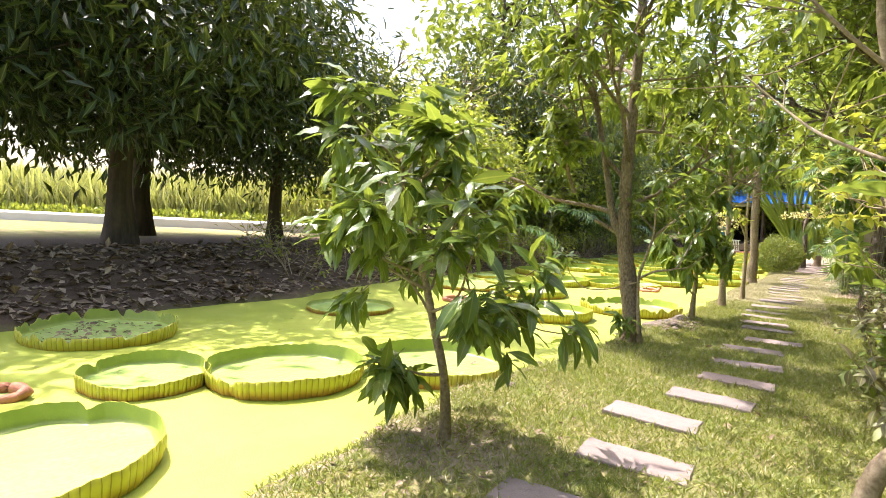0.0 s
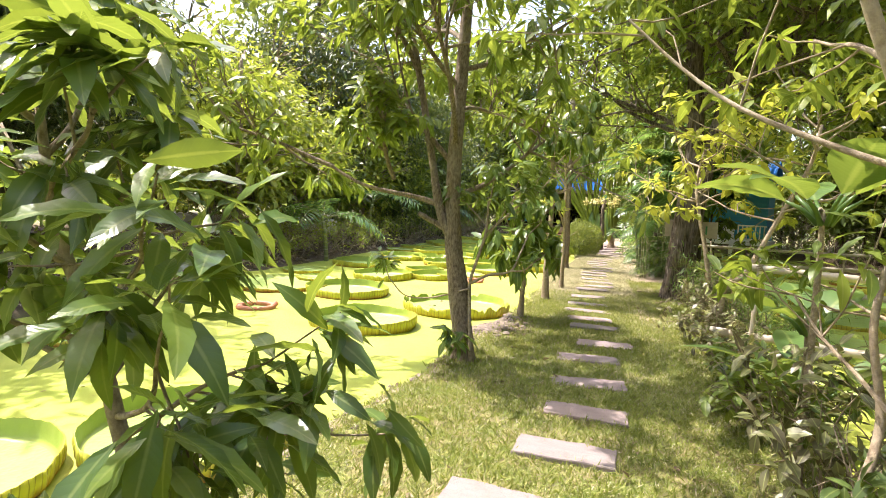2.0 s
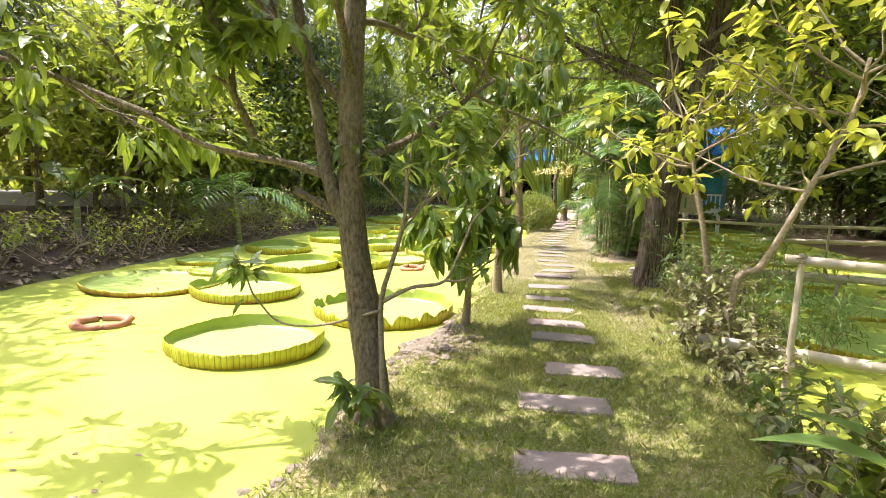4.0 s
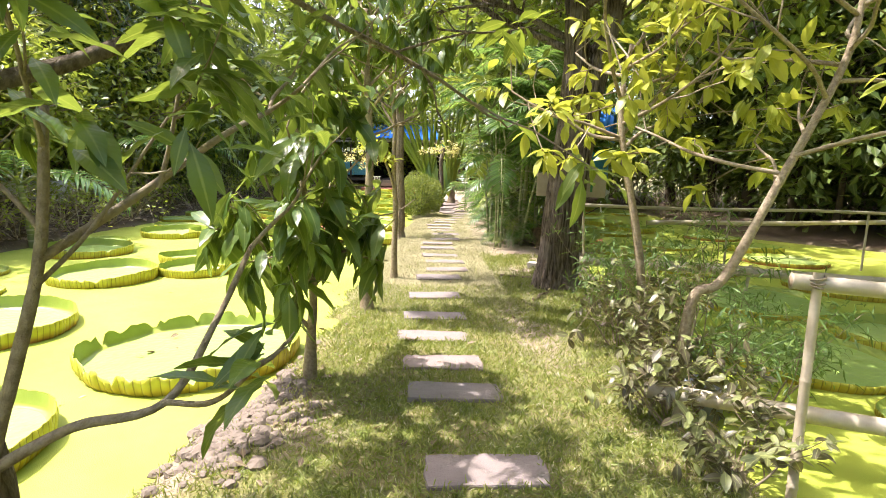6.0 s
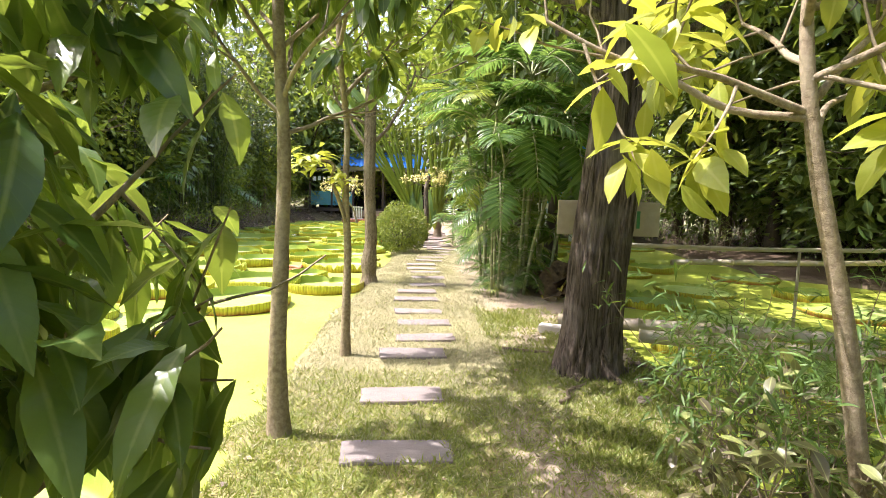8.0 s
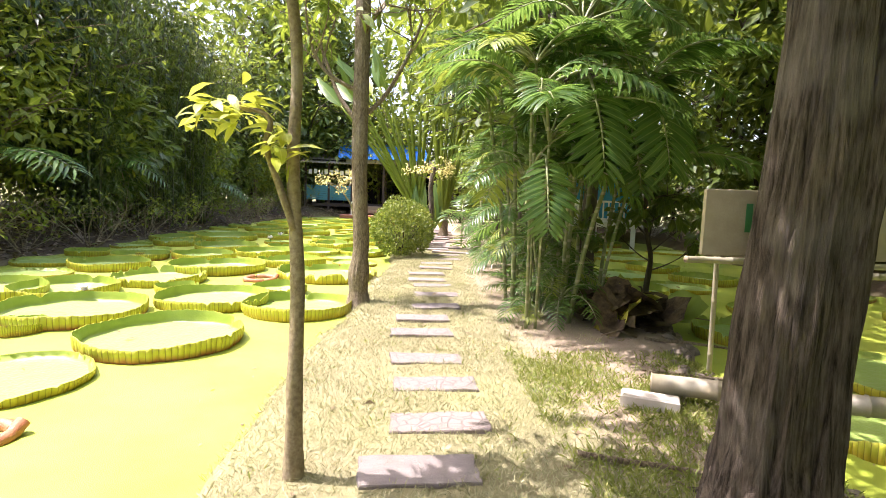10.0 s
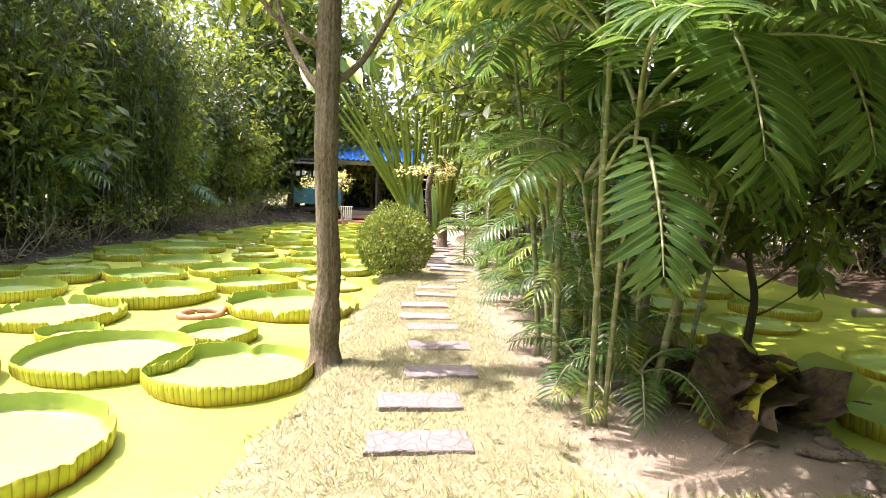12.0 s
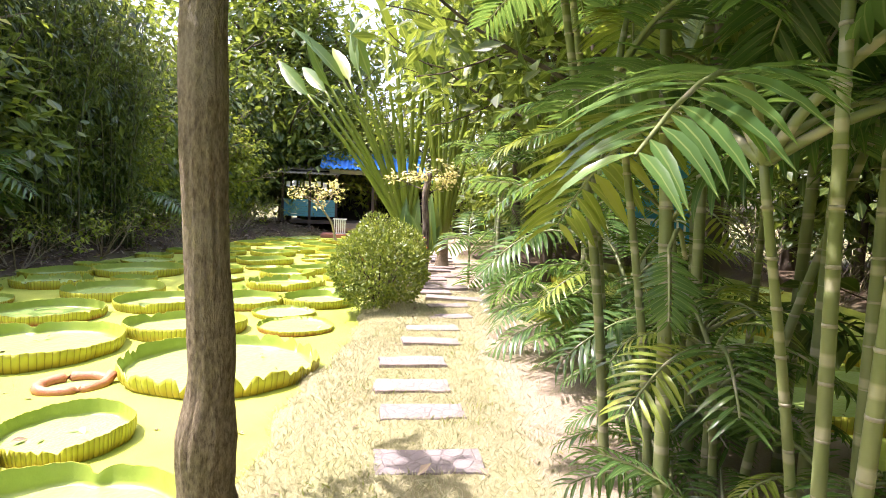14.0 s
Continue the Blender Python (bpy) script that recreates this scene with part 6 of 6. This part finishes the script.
bamboo_pole("bamboo_post", (12.6, 9.97, -0.5), (12.6, 9.97, 0.98), 0.022, "thin stake holding a rail over water", 15)
bamboo_pole("bamboo_post", (15.0, 8.58, -0.5), (15.0, 8.58, 0.98), 0.022, "thin stake holding a rail over water", 16)
bamboo_pole("bamboo_post", (17.3, 7.3, -0.5), (17.3, 7.3, 0.98), 0.022, "thin stake holding a pipe rail", 17)
bamboo_pole("bamboo_post", (19.6, 9.1, -0.4), (19.6, 9.1, 0.62), 0.026, "thin stake under a far pole", 18)
lashing("post", (5.61, 6.02, 1.08), 0.034)


def block(x, y, turn):
    top = thing("concrete_block", x, y, 0, "pale concrete block lying in the grass", "block", rz=turn)
    part("block", Geo().add(*box(0.40, 0.16, 0.1, (0, 0, 0.045), 0.012)), "concrete block", top, smooth=False)


block(9.0, 11.15, -58)


def bucket(x, y, z):
    top = thing("plastic_bucket", x, y, z, "grey plastic bucket half hidden behind a shrub", "bucket")
    n = 24
    th = np.linspace(0, 2 * np.pi, n, endpoint=False)
    prof = [(0.0, 0.0), (0.105, 0.0), (0.14, 0.26), (0.152, 0.265), (0.152, 0.285), (0.138, 0.28), (0.1, 0.012), (0.0, 0.012)]
    v = np.concatenate([np.stack([r * np.cos(th), r * np.sin(th), 0 * th + h], 1) for r, h in prof])
    k, k2 = np.arange(n), (np.arange(n) + 1) % n
    f = np.concatenate([np.concatenate([np.stack([a * n + k, a * n + k2, a * n + n + k2], 1), np.stack([a * n + k, a * n + n + k2, a * n + n + k], 1)]) for a in range(len(prof) - 1)])
    part("tub", Geo().add(v, f), "grey plastic", top)
    h = np.linspace(0.15, np.pi - 0.15, 12)
    part("handle", Geo().add(*tube(np.stack([0.15 * np.cos(h), -0.02 - 0.07 * np.sin(h), 0.27 - 0.1 * np.sin(h)], 1), [0.005], 6)), "white paint", top)


bucket(6.3, 6.85, height_at(6.3, 6.85))


def hung_sign(x, y, z, w, h, turn, label, seed):
    """A painted board on a short batten, with strokes of script too faint to read."""
    rng = np.random.default_rng(seed)
    top = thing("wooden_sign", x, y, height_at(x, y), label, "sign", rz=turn)
    z -= height_at(x, y)
    part("batten", Geo().add(*box(0.05, 0.22, 0.06, (-0.05, -0.1, z + 0.04), 0.006)), "plank", top, smooth=False)
    b = part("board", Geo().add(*box(w, 0.03, h, (0, 0, z), 0.006)), "sign board", top, smooth=False)
    for k in range(4):
        part("stroke", Geo().add(*box(0.03, 0.004, h * rng.uniform(0.3, 0.55), (-w * 0.28 + k * w * 0.19, -0.018, z + rng.uniform(-0.03, 0.03)))), "green lettering", b, smooth=False)


hung_sign(8.42, 10.08, 1.40, 0.95, 0.32, -36, "weathered wooden board fixed to the old tree, faded green strokes", 1)


def dead_pads(x, y, seed):
    """A heap of withered pads pulled up on the bank."""
    rng = np.random.default_rng(seed)
    top = thing("withered_pad_heap", x, y, 0, "heap of withered torn lily pads and fronds", "dead leaves")
    for k in range(16):
        n = 26
        th = np.linspace(0, 2 * np.pi, n, endpoint=False)
        r = rng.uniform(0.26, 0.46) * (1 + 0.15 * np.sin(3 * th + k) + 0.1 * rng.normal(size=n))
        rings = []
        for q, zz in ((0.1, 0), (0.5, 0.04), (1.0, 0.10)):
            rings.append(np.stack([q * r * np.cos(th), q * r * np.sin(th), zz + 0.09 * q * np.sin(2 * th + k) + 0.02 * rng.normal(size=n)], 1))
        v = np.concatenate(rings)
        kk, k2 = np.arange(n), (np.arange(n) + 1) % n
        f = np.concatenate([np.concatenate([np.stack([a * n + kk, a * n + n + kk, a * n + n + k2], 1), np.stack([a * n + kk, a * n + n + k2, a * n + k2], 1)]) for a in range(2)])
        wide = 0.6 * (1 - k / 20)
        m = pose(rng.uniform(-wide, wide), rng.uniform(-wide, wide), 0.02 + 0.017 * k, rng.uniform(-26, 26), rng.uniform(-26, 26), rng.uniform(0, 360))
        part("withered_pad", Geo().add(*turned((v, f), m)), "pad_inner" if k in (3, 9, 14) else "pad_rim" if k in (5, 12) else "pad_old", top)
    for k in range(14):
        a = rng.uniform(0, 6.28)
        p = np.array([rng.uniform(-0.6, 0.6), rng.uniform(-0.6, 0.6), 0.02])
        q = p + np.array([math.cos(a), math.sin(a), 0.15]) * rng.uniform(0.3, 0.8)
        part("dead_stalk", Geo().add(*tube([p, (p + q) / 2 + (0, 0, 0.06), q], [0.014, 0.006], 5)), "litter", top)


dead_pads(11.2, 12.98, 5)
tree("pond_sapling", 12.18, 13.27, [(0.0, 0.0, 0.4), (0.02, -0.02, 0.85), (-0.05, 0.05, 1.3), (0.0, 0.1, 1.9), (0.05, 0.1, 2.6)], 0.045, 0.02, 12, "broad", 0.24, 9, "wood_leaf", "bark_shaded",
     "dark slender sapling with drooping leaves at the shaded pond edge", seed=353, z=-0.1, twigs=3, levels=1, limb_len=0.6, limb_r=0.012, low=0.3, rise=0.2, droop=0.9, sides=8)


def fallen_branch(x, y, ln, turn, seed, r=0.018):
    rng = np.random.default_rng(seed)
    top = thing("fallen_branch", x, y, height_at(x, y) + 0.01, "dry fallen branch lying on the ground", "branch", rz=turn)
    pts = np.stack([np.linspace(0, ln, 6), rng.normal(0, 0.03, 6), 0.01 + np.abs(rng.normal(0, 0.01, 6))], 1)
    part("wood", Geo().add(*tube(smooth_line(pts, 3), [r, r * 0.6], 6, 0.05, rng)), "bark", top)


for k, (x, y, ln, a) in enumerate([(7.9, 10.9, 1.2, -50), (9.7, 11.6, 1.0, -50), (9.9, 11.2, 1.3, -45), (8.8, 9.8, 0.9, -30), (8.6, 9.9, 0.7, -70), (10.7, 12.3, 0.9, -60), (7.3, 9.6, 0.6, 20)]):
    fallen_branch(x, y, ln, a, 330 + k)


# crooked side branch with bright leaf whorls on the slim tree
def side_branch():
    rng = np.random.default_rng(340)
    top = thing("crooked_shoot", 6.49, 11.59, 0, "crooked pale shoot with bright leaf whorls on a slim tree", "shoot")
    u, v = np.array([-0.81, 0.59, 0]), np.array([0, 0, 1.0])
    line = smooth_line([(0, 0.02, 1.28), 0.08 * u + 1.48 * v, 0.15 * u + 1.68 * v, 0.13 * u + 1.8 * v, 0.18 * u + 1.85 * v, 0.27 * u + 1.86 * v, 0.28 * u + 1.89 * v], 4)
    part("shoot", Geo().add(*tube(line, [0.02, 0.014, 0.008], 9, 0.05, rng)), "bark_smooth", top)
    tips = [line[-1] + 0.02 * v, line[-1] + 0.13 * u + 0.03 * v, line[-1] + 0.05 * v + (0.08, 0.03, 0), line[-1] + 0.2 * u - 0.02 * v, line[-3] - 0.2 * u - 0.08 * v, line[-3] - 0.22 * u - 0.13 * v]
    for tip in tips:
        g = Geo()
        rosettes(g, "spear", [tip], [(0, 0, 1)], 0.2, 13, rng, 0.2, 1.2)
        part("leaf_whorl", g, "yellow", top)


side_branch()
tree("pale_leaved_tree", 19.0, 35.2, [(-0.2, 0.1, 0.8), (-0.6, 0.2, 1.4), (-0.9, 0.3, 1.9)], 0.06, 0.03, 6, "oval", 0.17, 10, "pale", "bark_smooth", "small ornamental tree with pale cream leaves near the house",
     seed=351, twigs=4, levels=1, limb_len=1.1, limb_r=0.02, low=0.7, rise=0.12, lift=0.02, droop=0.1, sides=8, jitter=0.1)
tree("pale_leaved_tree", 15.6, 23.4, [(0.05, 0, 1.0), (0.0, 0, 1.8), (0.1, 0, 2.4)], 0.1, 0.07, 6, "oval", 0.14, 9, "pale", "bark_dark", "slender ornamental tree with pale yellow leaves before the fan palm",
     seed=352, twigs=4, levels=1, limb_len=0.6, limb_r=0.014, low=0.7, rise=0.15, lift=0.02, droop=0.1, sides=8, jitter=0.08)


# ---------------------------------------------------------------- the houses
def pavilion():
    top = thing("garden_house", 22.4, 40.4, 0, "teal timber garden house with a bright blue tiled roof", "house", rz=-27)
    P = lambda name, sx, sy, sz, at, mat, parent=top, bevel=0.01: part(name, Geo().add(*box(sx, sy, sz, at, bevel)), mat, parent, smooth=False)
    P("deck", 4.0, 2.2, 0.18, (0.4, -0.6, -0.02), "terracotta")
    P("step", 2.6, 0.9, 0.22, (0.4, 0.3, 0.28), "plank")
    P("step", 2.6, 0.7, 0.22, (0.5, 0.75, 0.5), "plank")
    P("floor", 9.0, 5.0, 0.2, (1.0, 3.6, 0.62), "dark timber")
    for x in (-3.9, -2.4, -0.9, 1.2, 3.4, 5.4):
        P("post", 0.14, 0.14, 3.6, (x, 1.2, 1.7), "dark timber")
    for x in (-1.2, 0.4, 2.0):
        P("pile", 0.12, 0.12, 0.7, (x, -1.4, -0.4), "dark timber")
    for k in range(7):
        P("rail_board", 3.1, 0.03, 0.13, (-2.4, 1.15, 1.0 + 0.14 * k), "teal paint", bevel=0.004)
    P("back_wall", 9.0, 0.15, 3.0, (1.0, 5.9, 2.0), "shaded_inside")
    P("side_wall", 0.15, 4.6, 3.0, (5.5, 3.6, 2.0), "shaded_inside")
    P("ceiling_board", 9.0, 5.0, 0.06, (1.0, 3.6, 3.55), "shaded_inside")
    P("gable_beam", 5.4, 0.12, 0.25, (1.4, 0.9, 3.55), "old tin")
    tin = part("tin_roof", Geo().add(*roof_sheet(3.6, 3.2, 0.28, 0.03, 18)), "old tin", top, at=pose(-2.5, 0.6, 3.35, 12, 0, 0))
    part("blue_roof", Geo().add(*roof_sheet(6.0, 3.6, 0.25, 0.05, 20)), "blue roof", top, at=pose(1.2, 0.4, 3.72, 19, 0, 0))
    part("blue_roof", Geo().add(*roof_sheet(6.0, 3.6, 0.25, 0.05, 20)), "blue roof", top, at=pose(1.2, 7.2, 3.72, 19, 0, 180))
    for k in range(9):
        P("hanging_card", 0.22, 0.02, 0.3, (-3.6 + 0.34 * k, 1.1, 2.75 + 0.05 * (k % 2)), "white paint", bevel=0.004)


def roof_sheet(w, d, pitch, wave, waves):
    n = waves * 6
    x = np.linspace(-w / 2, w / 2, n)
    z = wave * np.cos(np.linspace(0, waves * 2 * np.pi, n))
    rows = [(0.0, 0.0), (d * 0.33, 0.0), (d * 0.33, 0.04), (d * 0.66, 0.04), (d * 0.66, 0.08), (d, 0.08)]
    top = [np.stack([x, np.full(n, a), z + b], 1) for a, b in rows]
    v = np.concatenate(top + [t - (0, 0, 0.03) for t in top[::-1]])
    m = len(top) * 2
    i, j = np.meshgrid(np.arange(m), np.arange(n - 1), indexing="ij")
    a, b = (i * n + j).ravel(), (((i + 1) % m) * n + j).ravel()
    return v, np.concatenate([np.stack([a, a + 1, b + 1], 1), np.stack([a, b + 1, b], 1)])


def plant_stand():
    top = thing("plant_stand", 21.3, 39.6, 0.08, "small white slatted plant stand on the deck", "stand", rz=-27)
    for k in range(6):
        part("slat", Geo().add(*box(0.06, 0.03, 0.75, (-0.28 + 0.11 * k, 0, 0.4), 0.004)), "white paint", top, smooth=False)
    part("top_board", Geo().add(*box(0.75, 0.4, 0.05, (0, 0.16, 0.8), 0.008)), "white paint", top, smooth=False)
    part("foot_board", Geo().add(*box(0.75, 0.35, 0.05, (0, 0.16, 0.03), 0.008)), "white paint", top, smooth=False)


def dark_hall():
    top = thing("timber_hall", 28.2, 36.6, 0, "dark open timber hall at the end of the path", "house", rz=-33)
    P = lambda name, sx, sy, sz, at, mat: part(name, Geo().add(*box(sx, sy, sz, at, 0.01)), mat, top, smooth=False)
    P("floor", 7.0, 5.0, 0.3, (0, 2.5, 0.1), "dark timber")
    P("step", 2.2, 0.6, 0.15, (-0.4, -0.3, 0.05), "plank")
    # inside walls coloured near black to stand for the hall's shade
    P("back_wall", 7.0, 0.15, 3.2, (0, 4.9, 1.7), "shaded_inside")
    P("side_wall", 0.15, 5.0, 3.2, (3.4, 2.5, 1.7), "shaded_inside")
    P("side_wall", 0.15, 5.0, 3.2, (-3.4, 2.5, 1.7), "shaded_inside")
    P("lintel", 7.0, 0.15, 0.3, (0, 0.05, 3.2), "teal paint")
    for x in (-3.3, -1.3, 0.7, 2.6):
        P("post", 0.16, 0.16, 3.2, (x, 0.05, 1.6), "dark timber")
    P("roof_board", 7.6, 6.0, 0.15, (0, 2.4, 3.5), "old tin")


def blue_house():
    top = thing("blue_house", 21.2, 21.2, 0, "blue painted timber house with a white balustrade", "house", rz=-55)
    P = lambda name, sx, sy, sz, at, mat, b=0.008: part(name, Geo().add(*box(sx, sy, sz, at, b)), mat, top, smooth=False)
    P("floor", 2.8, 4.4, 0.2, (0, 2.0, 0.7), "white paint")
    for k in range(16):
        P("wall_board", 2.4, 0.04, 0.155, (0, 1.2, 0.9 + 0.16 * k), "blue paint", 0.005)
    P("back_wall", 2.4, 0.1, 2.6, (0, 4.0, 2.1), "blue paint")
    P("side_wall", 0.1, 2.7, 2.6, (-1.2, 2.65, 2.1), "blue paint")
    P("side_wall", 0.1, 2.7, 2.6, (1.2, 2.65, 2.1), "blue paint")
    P("handrail", 2.8, 0.07, 0.07, (0, -0.1, 1.5), "white paint")
    P("foot_rail", 2.8, 0.07, 0.07, (0, -0.1, 0.88), "white paint")
    for k in range(16):
        P("baluster", 0.05, 0.05, 0.58, (-1.32 + 0.176 * k, -0.1, 1.18), "white paint", 0.006)
    for x in (-1.3, 0, 1.3):
        P("pile", 0.16, 0.16, 1.1, (x, 0.0, 0.1), "white paint")
    banner = P("banner", 1.35, 0.03, 0.8, (-0.55, -0.19, 1.1), "white paint")
    for k, (w, z) in enumerate([(0.16, 1.22), (0.12, 1.22), (0.2, 1.22), (0.3, 0.95)]):
        part("letter_bar", Geo().add(*box(w, 0.006, 0.2 if k < 3 else 0.07, (-0.95 + 0.27 * k, -0.209, z))), "grey plastic", banner, smooth=False)
    part("roof", Geo().add(*roof_sheet(3.0, 3.4, 0.25, 0.05, 10)), "blue roof", top, at=pose(0, -0.6, 3.2, 24, 0, 0))
    part("roof", Geo().add(*roof_sheet(3.0, 3.4, 0.25, 0.05, 10)), "blue roof", top, at=pose(0, 5.6, 3.2, 24, 0, 180))


pavilion()
plant_stand()
dark_hall()
blue_house()


def lily_flower(x, y):
    rng = np.random.default_rng(int(x * 10))
    top = thing("lily_flower", x, y, WATER + 0.05, "pale water-lily flower above a pad", "flower")
    part("stem", Geo().add(*tube([(0, 0, -0.1), (0, 0, 0.05), (0, 0, 0.1)], [0.012], 6)), "palm", top)
    n = 18
    a = np.arange(n) * 2.4
    up = np.linspace(0.3, 2.0, n)
    part("petals", Geo().add(*scatter(LEAF["broad"], np.repeat([(0, 0, 0.1)], n, 0), np.stack([np.cos(a), np.sin(a), up], 1), np.stack([-np.cos(a), -np.sin(a), np.ones(n)], 1), 0.13)), "flower white", top)


for p in ((11.6, 26.0), (10.9, 24.9), (5.9, 17.6)):
    lily_flower(*p)


# ---------------------------------------------------------------- small things on bank and pads
def clods(name, line, n, size, label, seed, mat="ground"):
    """Lumps of broken earth along the bank."""
    rng = np.random.default_rng(seed)
    p = np.array(line, float)
    g = Geo()
    th = np.linspace(0, 2 * np.pi, 8, endpoint=False)
    for k in range(n):
        q = rng.random() * (len(p) - 1)
        i = int(q)
        c = p[i] + (q - i) * (p[i + 1] - p[i]) + rng.normal(0, 0.16, 2)
        z = height_at(*c)
        if z < WATER - 0.06:
            continue
        r = size * rng.uniform(0.4, 1.4)
        rings = [np.stack([c[0] + r * a * np.cos(th) * rng.uniform(0.75, 1.25, 8), c[1] + r * a * np.sin(th) * rng.uniform(0.75, 1.25, 8), z + r * b * rng.uniform(0.8, 1.2, 8)], 1) for a, b in ((1.0, -0.3), (1.0, 0.25), (0.6, 0.6))]
        v = np.vstack(rings + [[(*c, z + r * 0.68)]])
        kk, k2 = np.arange(8), (np.arange(8) + 1) % 8
        f = np.concatenate([np.stack([kk, k2, 8 + k2], 1), np.stack([kk, 8 + k2, 8 + kk], 1), np.stack([8 + kk, 8 + k2, 16 + k2], 1), np.stack([8 + kk, 16 + k2, 16 + kk], 1), np.stack([16 + kk, 16 + k2, np.full(8, 24)], 1)])
        g.add(v, f)
    tagged(part(name, g, mat, smooth=False), label, "earth", kind="stuff")


plain("clay", (0.10, 0.078, 0.058), (0.25, 0.205, 0.16), 0.95, 9, 0.6)
clods("earth_clods", [(3.2, 8.0), (3.5, 8.35), (3.85, 8.75), (3.6, 8.3), (3.1, 7.8)], 280, 0.042, "crumbling clay bank beside a mango sapling", 401, "clay")
clods("bank_clods", LAWN_LEFT[4:10], 110, 0.035, "small clods along the pond edge", 402, "clay")
clods("bank_clods", LAWN_RIGHT[5:10], 160, 0.05, "small clods along the shaded edge", 403, "clay")


def pad_debris():
    rng = np.random.default_rng(411)
    pos = []
    for x, y, r, k in PADS + PADS_RIGHT:
        for _ in range(rng.integers(0, 7)):
            a, q = rng.uniform(0, 6.28), 0.75 * r * math.sqrt(rng.random())
            pos.append((x + q * math.cos(a), y + q * math.sin(a), WATER + 0.045))
    for _ in range(150):
        a, q = rng.uniform(0, 6.28), 0.68 * math.sqrt(rng.random())
        pos.append((-3.95 + q * math.cos(a), 6.27 + q * math.sin(a), WATER + 0.045))
    n = len(pos)
    way = np.stack([rng.normal(size=n), rng.normal(size=n), rng.normal(0, 0.15, n)], 1)
    face = np.stack([rng.normal(0, 0.3, n), rng.normal(0, 0.3, n), np.ones(n)], 1)
    tagged(part("pad_litter", Geo().add(*scatter(LEAF["broad"], pos, way, face, rng.uniform(0.04, 0.12, n))), "litter"), "small dead leaves lying on the lily pads", "leaf litter", kind="stuff")



def floating_bits(name, near, far, n, seed, label):
    """Leaf scraps afloat on the duckweed, in loose drifts."""
    rng = np.random.default_rng(seed)
    lo, hi = np.min(near + far, 0), np.max(near + far, 0)
    c = rng.uniform(lo, hi, (n // 6, 2))
    q = np.repeat(c, 6, 0) + rng.normal(0, 0.28, (n // 6 * 6, 2))
    d, _ = pond_distance(q[:, 0], q[:, 1], near, far)
    q = q[(d < -0.02) & (q[:, 1] < 24)]
    m = len(q)
    way = np.stack([rng.normal(size=m), rng.normal(size=m), rng.normal(0, 0.06, m)], 1)
    face = np.stack([rng.normal(0, 0.12, m), rng.normal(0, 0.12, m), np.ones(m)], 1)
    g = Geo().add(*scatter(LEAF["broad"], np.column_stack([q, np.full(m, WATER + 0.008)]), way, face, 0.02 + 0.07 * rng.random(m) ** 2.5))
    tagged(part(name, g, "litter"), label, "leaf litter", kind="stuff")


floating_bits("floating_leaves", LAWN_LEFT, FAR_LEFT, 3000, 421, "small leaf scraps afloat on the sunny pond")
floating_bits("floating_leaves", LAWN_RIGHT, FAR_RIGHT, 2400, 422, "small leaf scraps afloat on the shaded pond")
pad_debris()
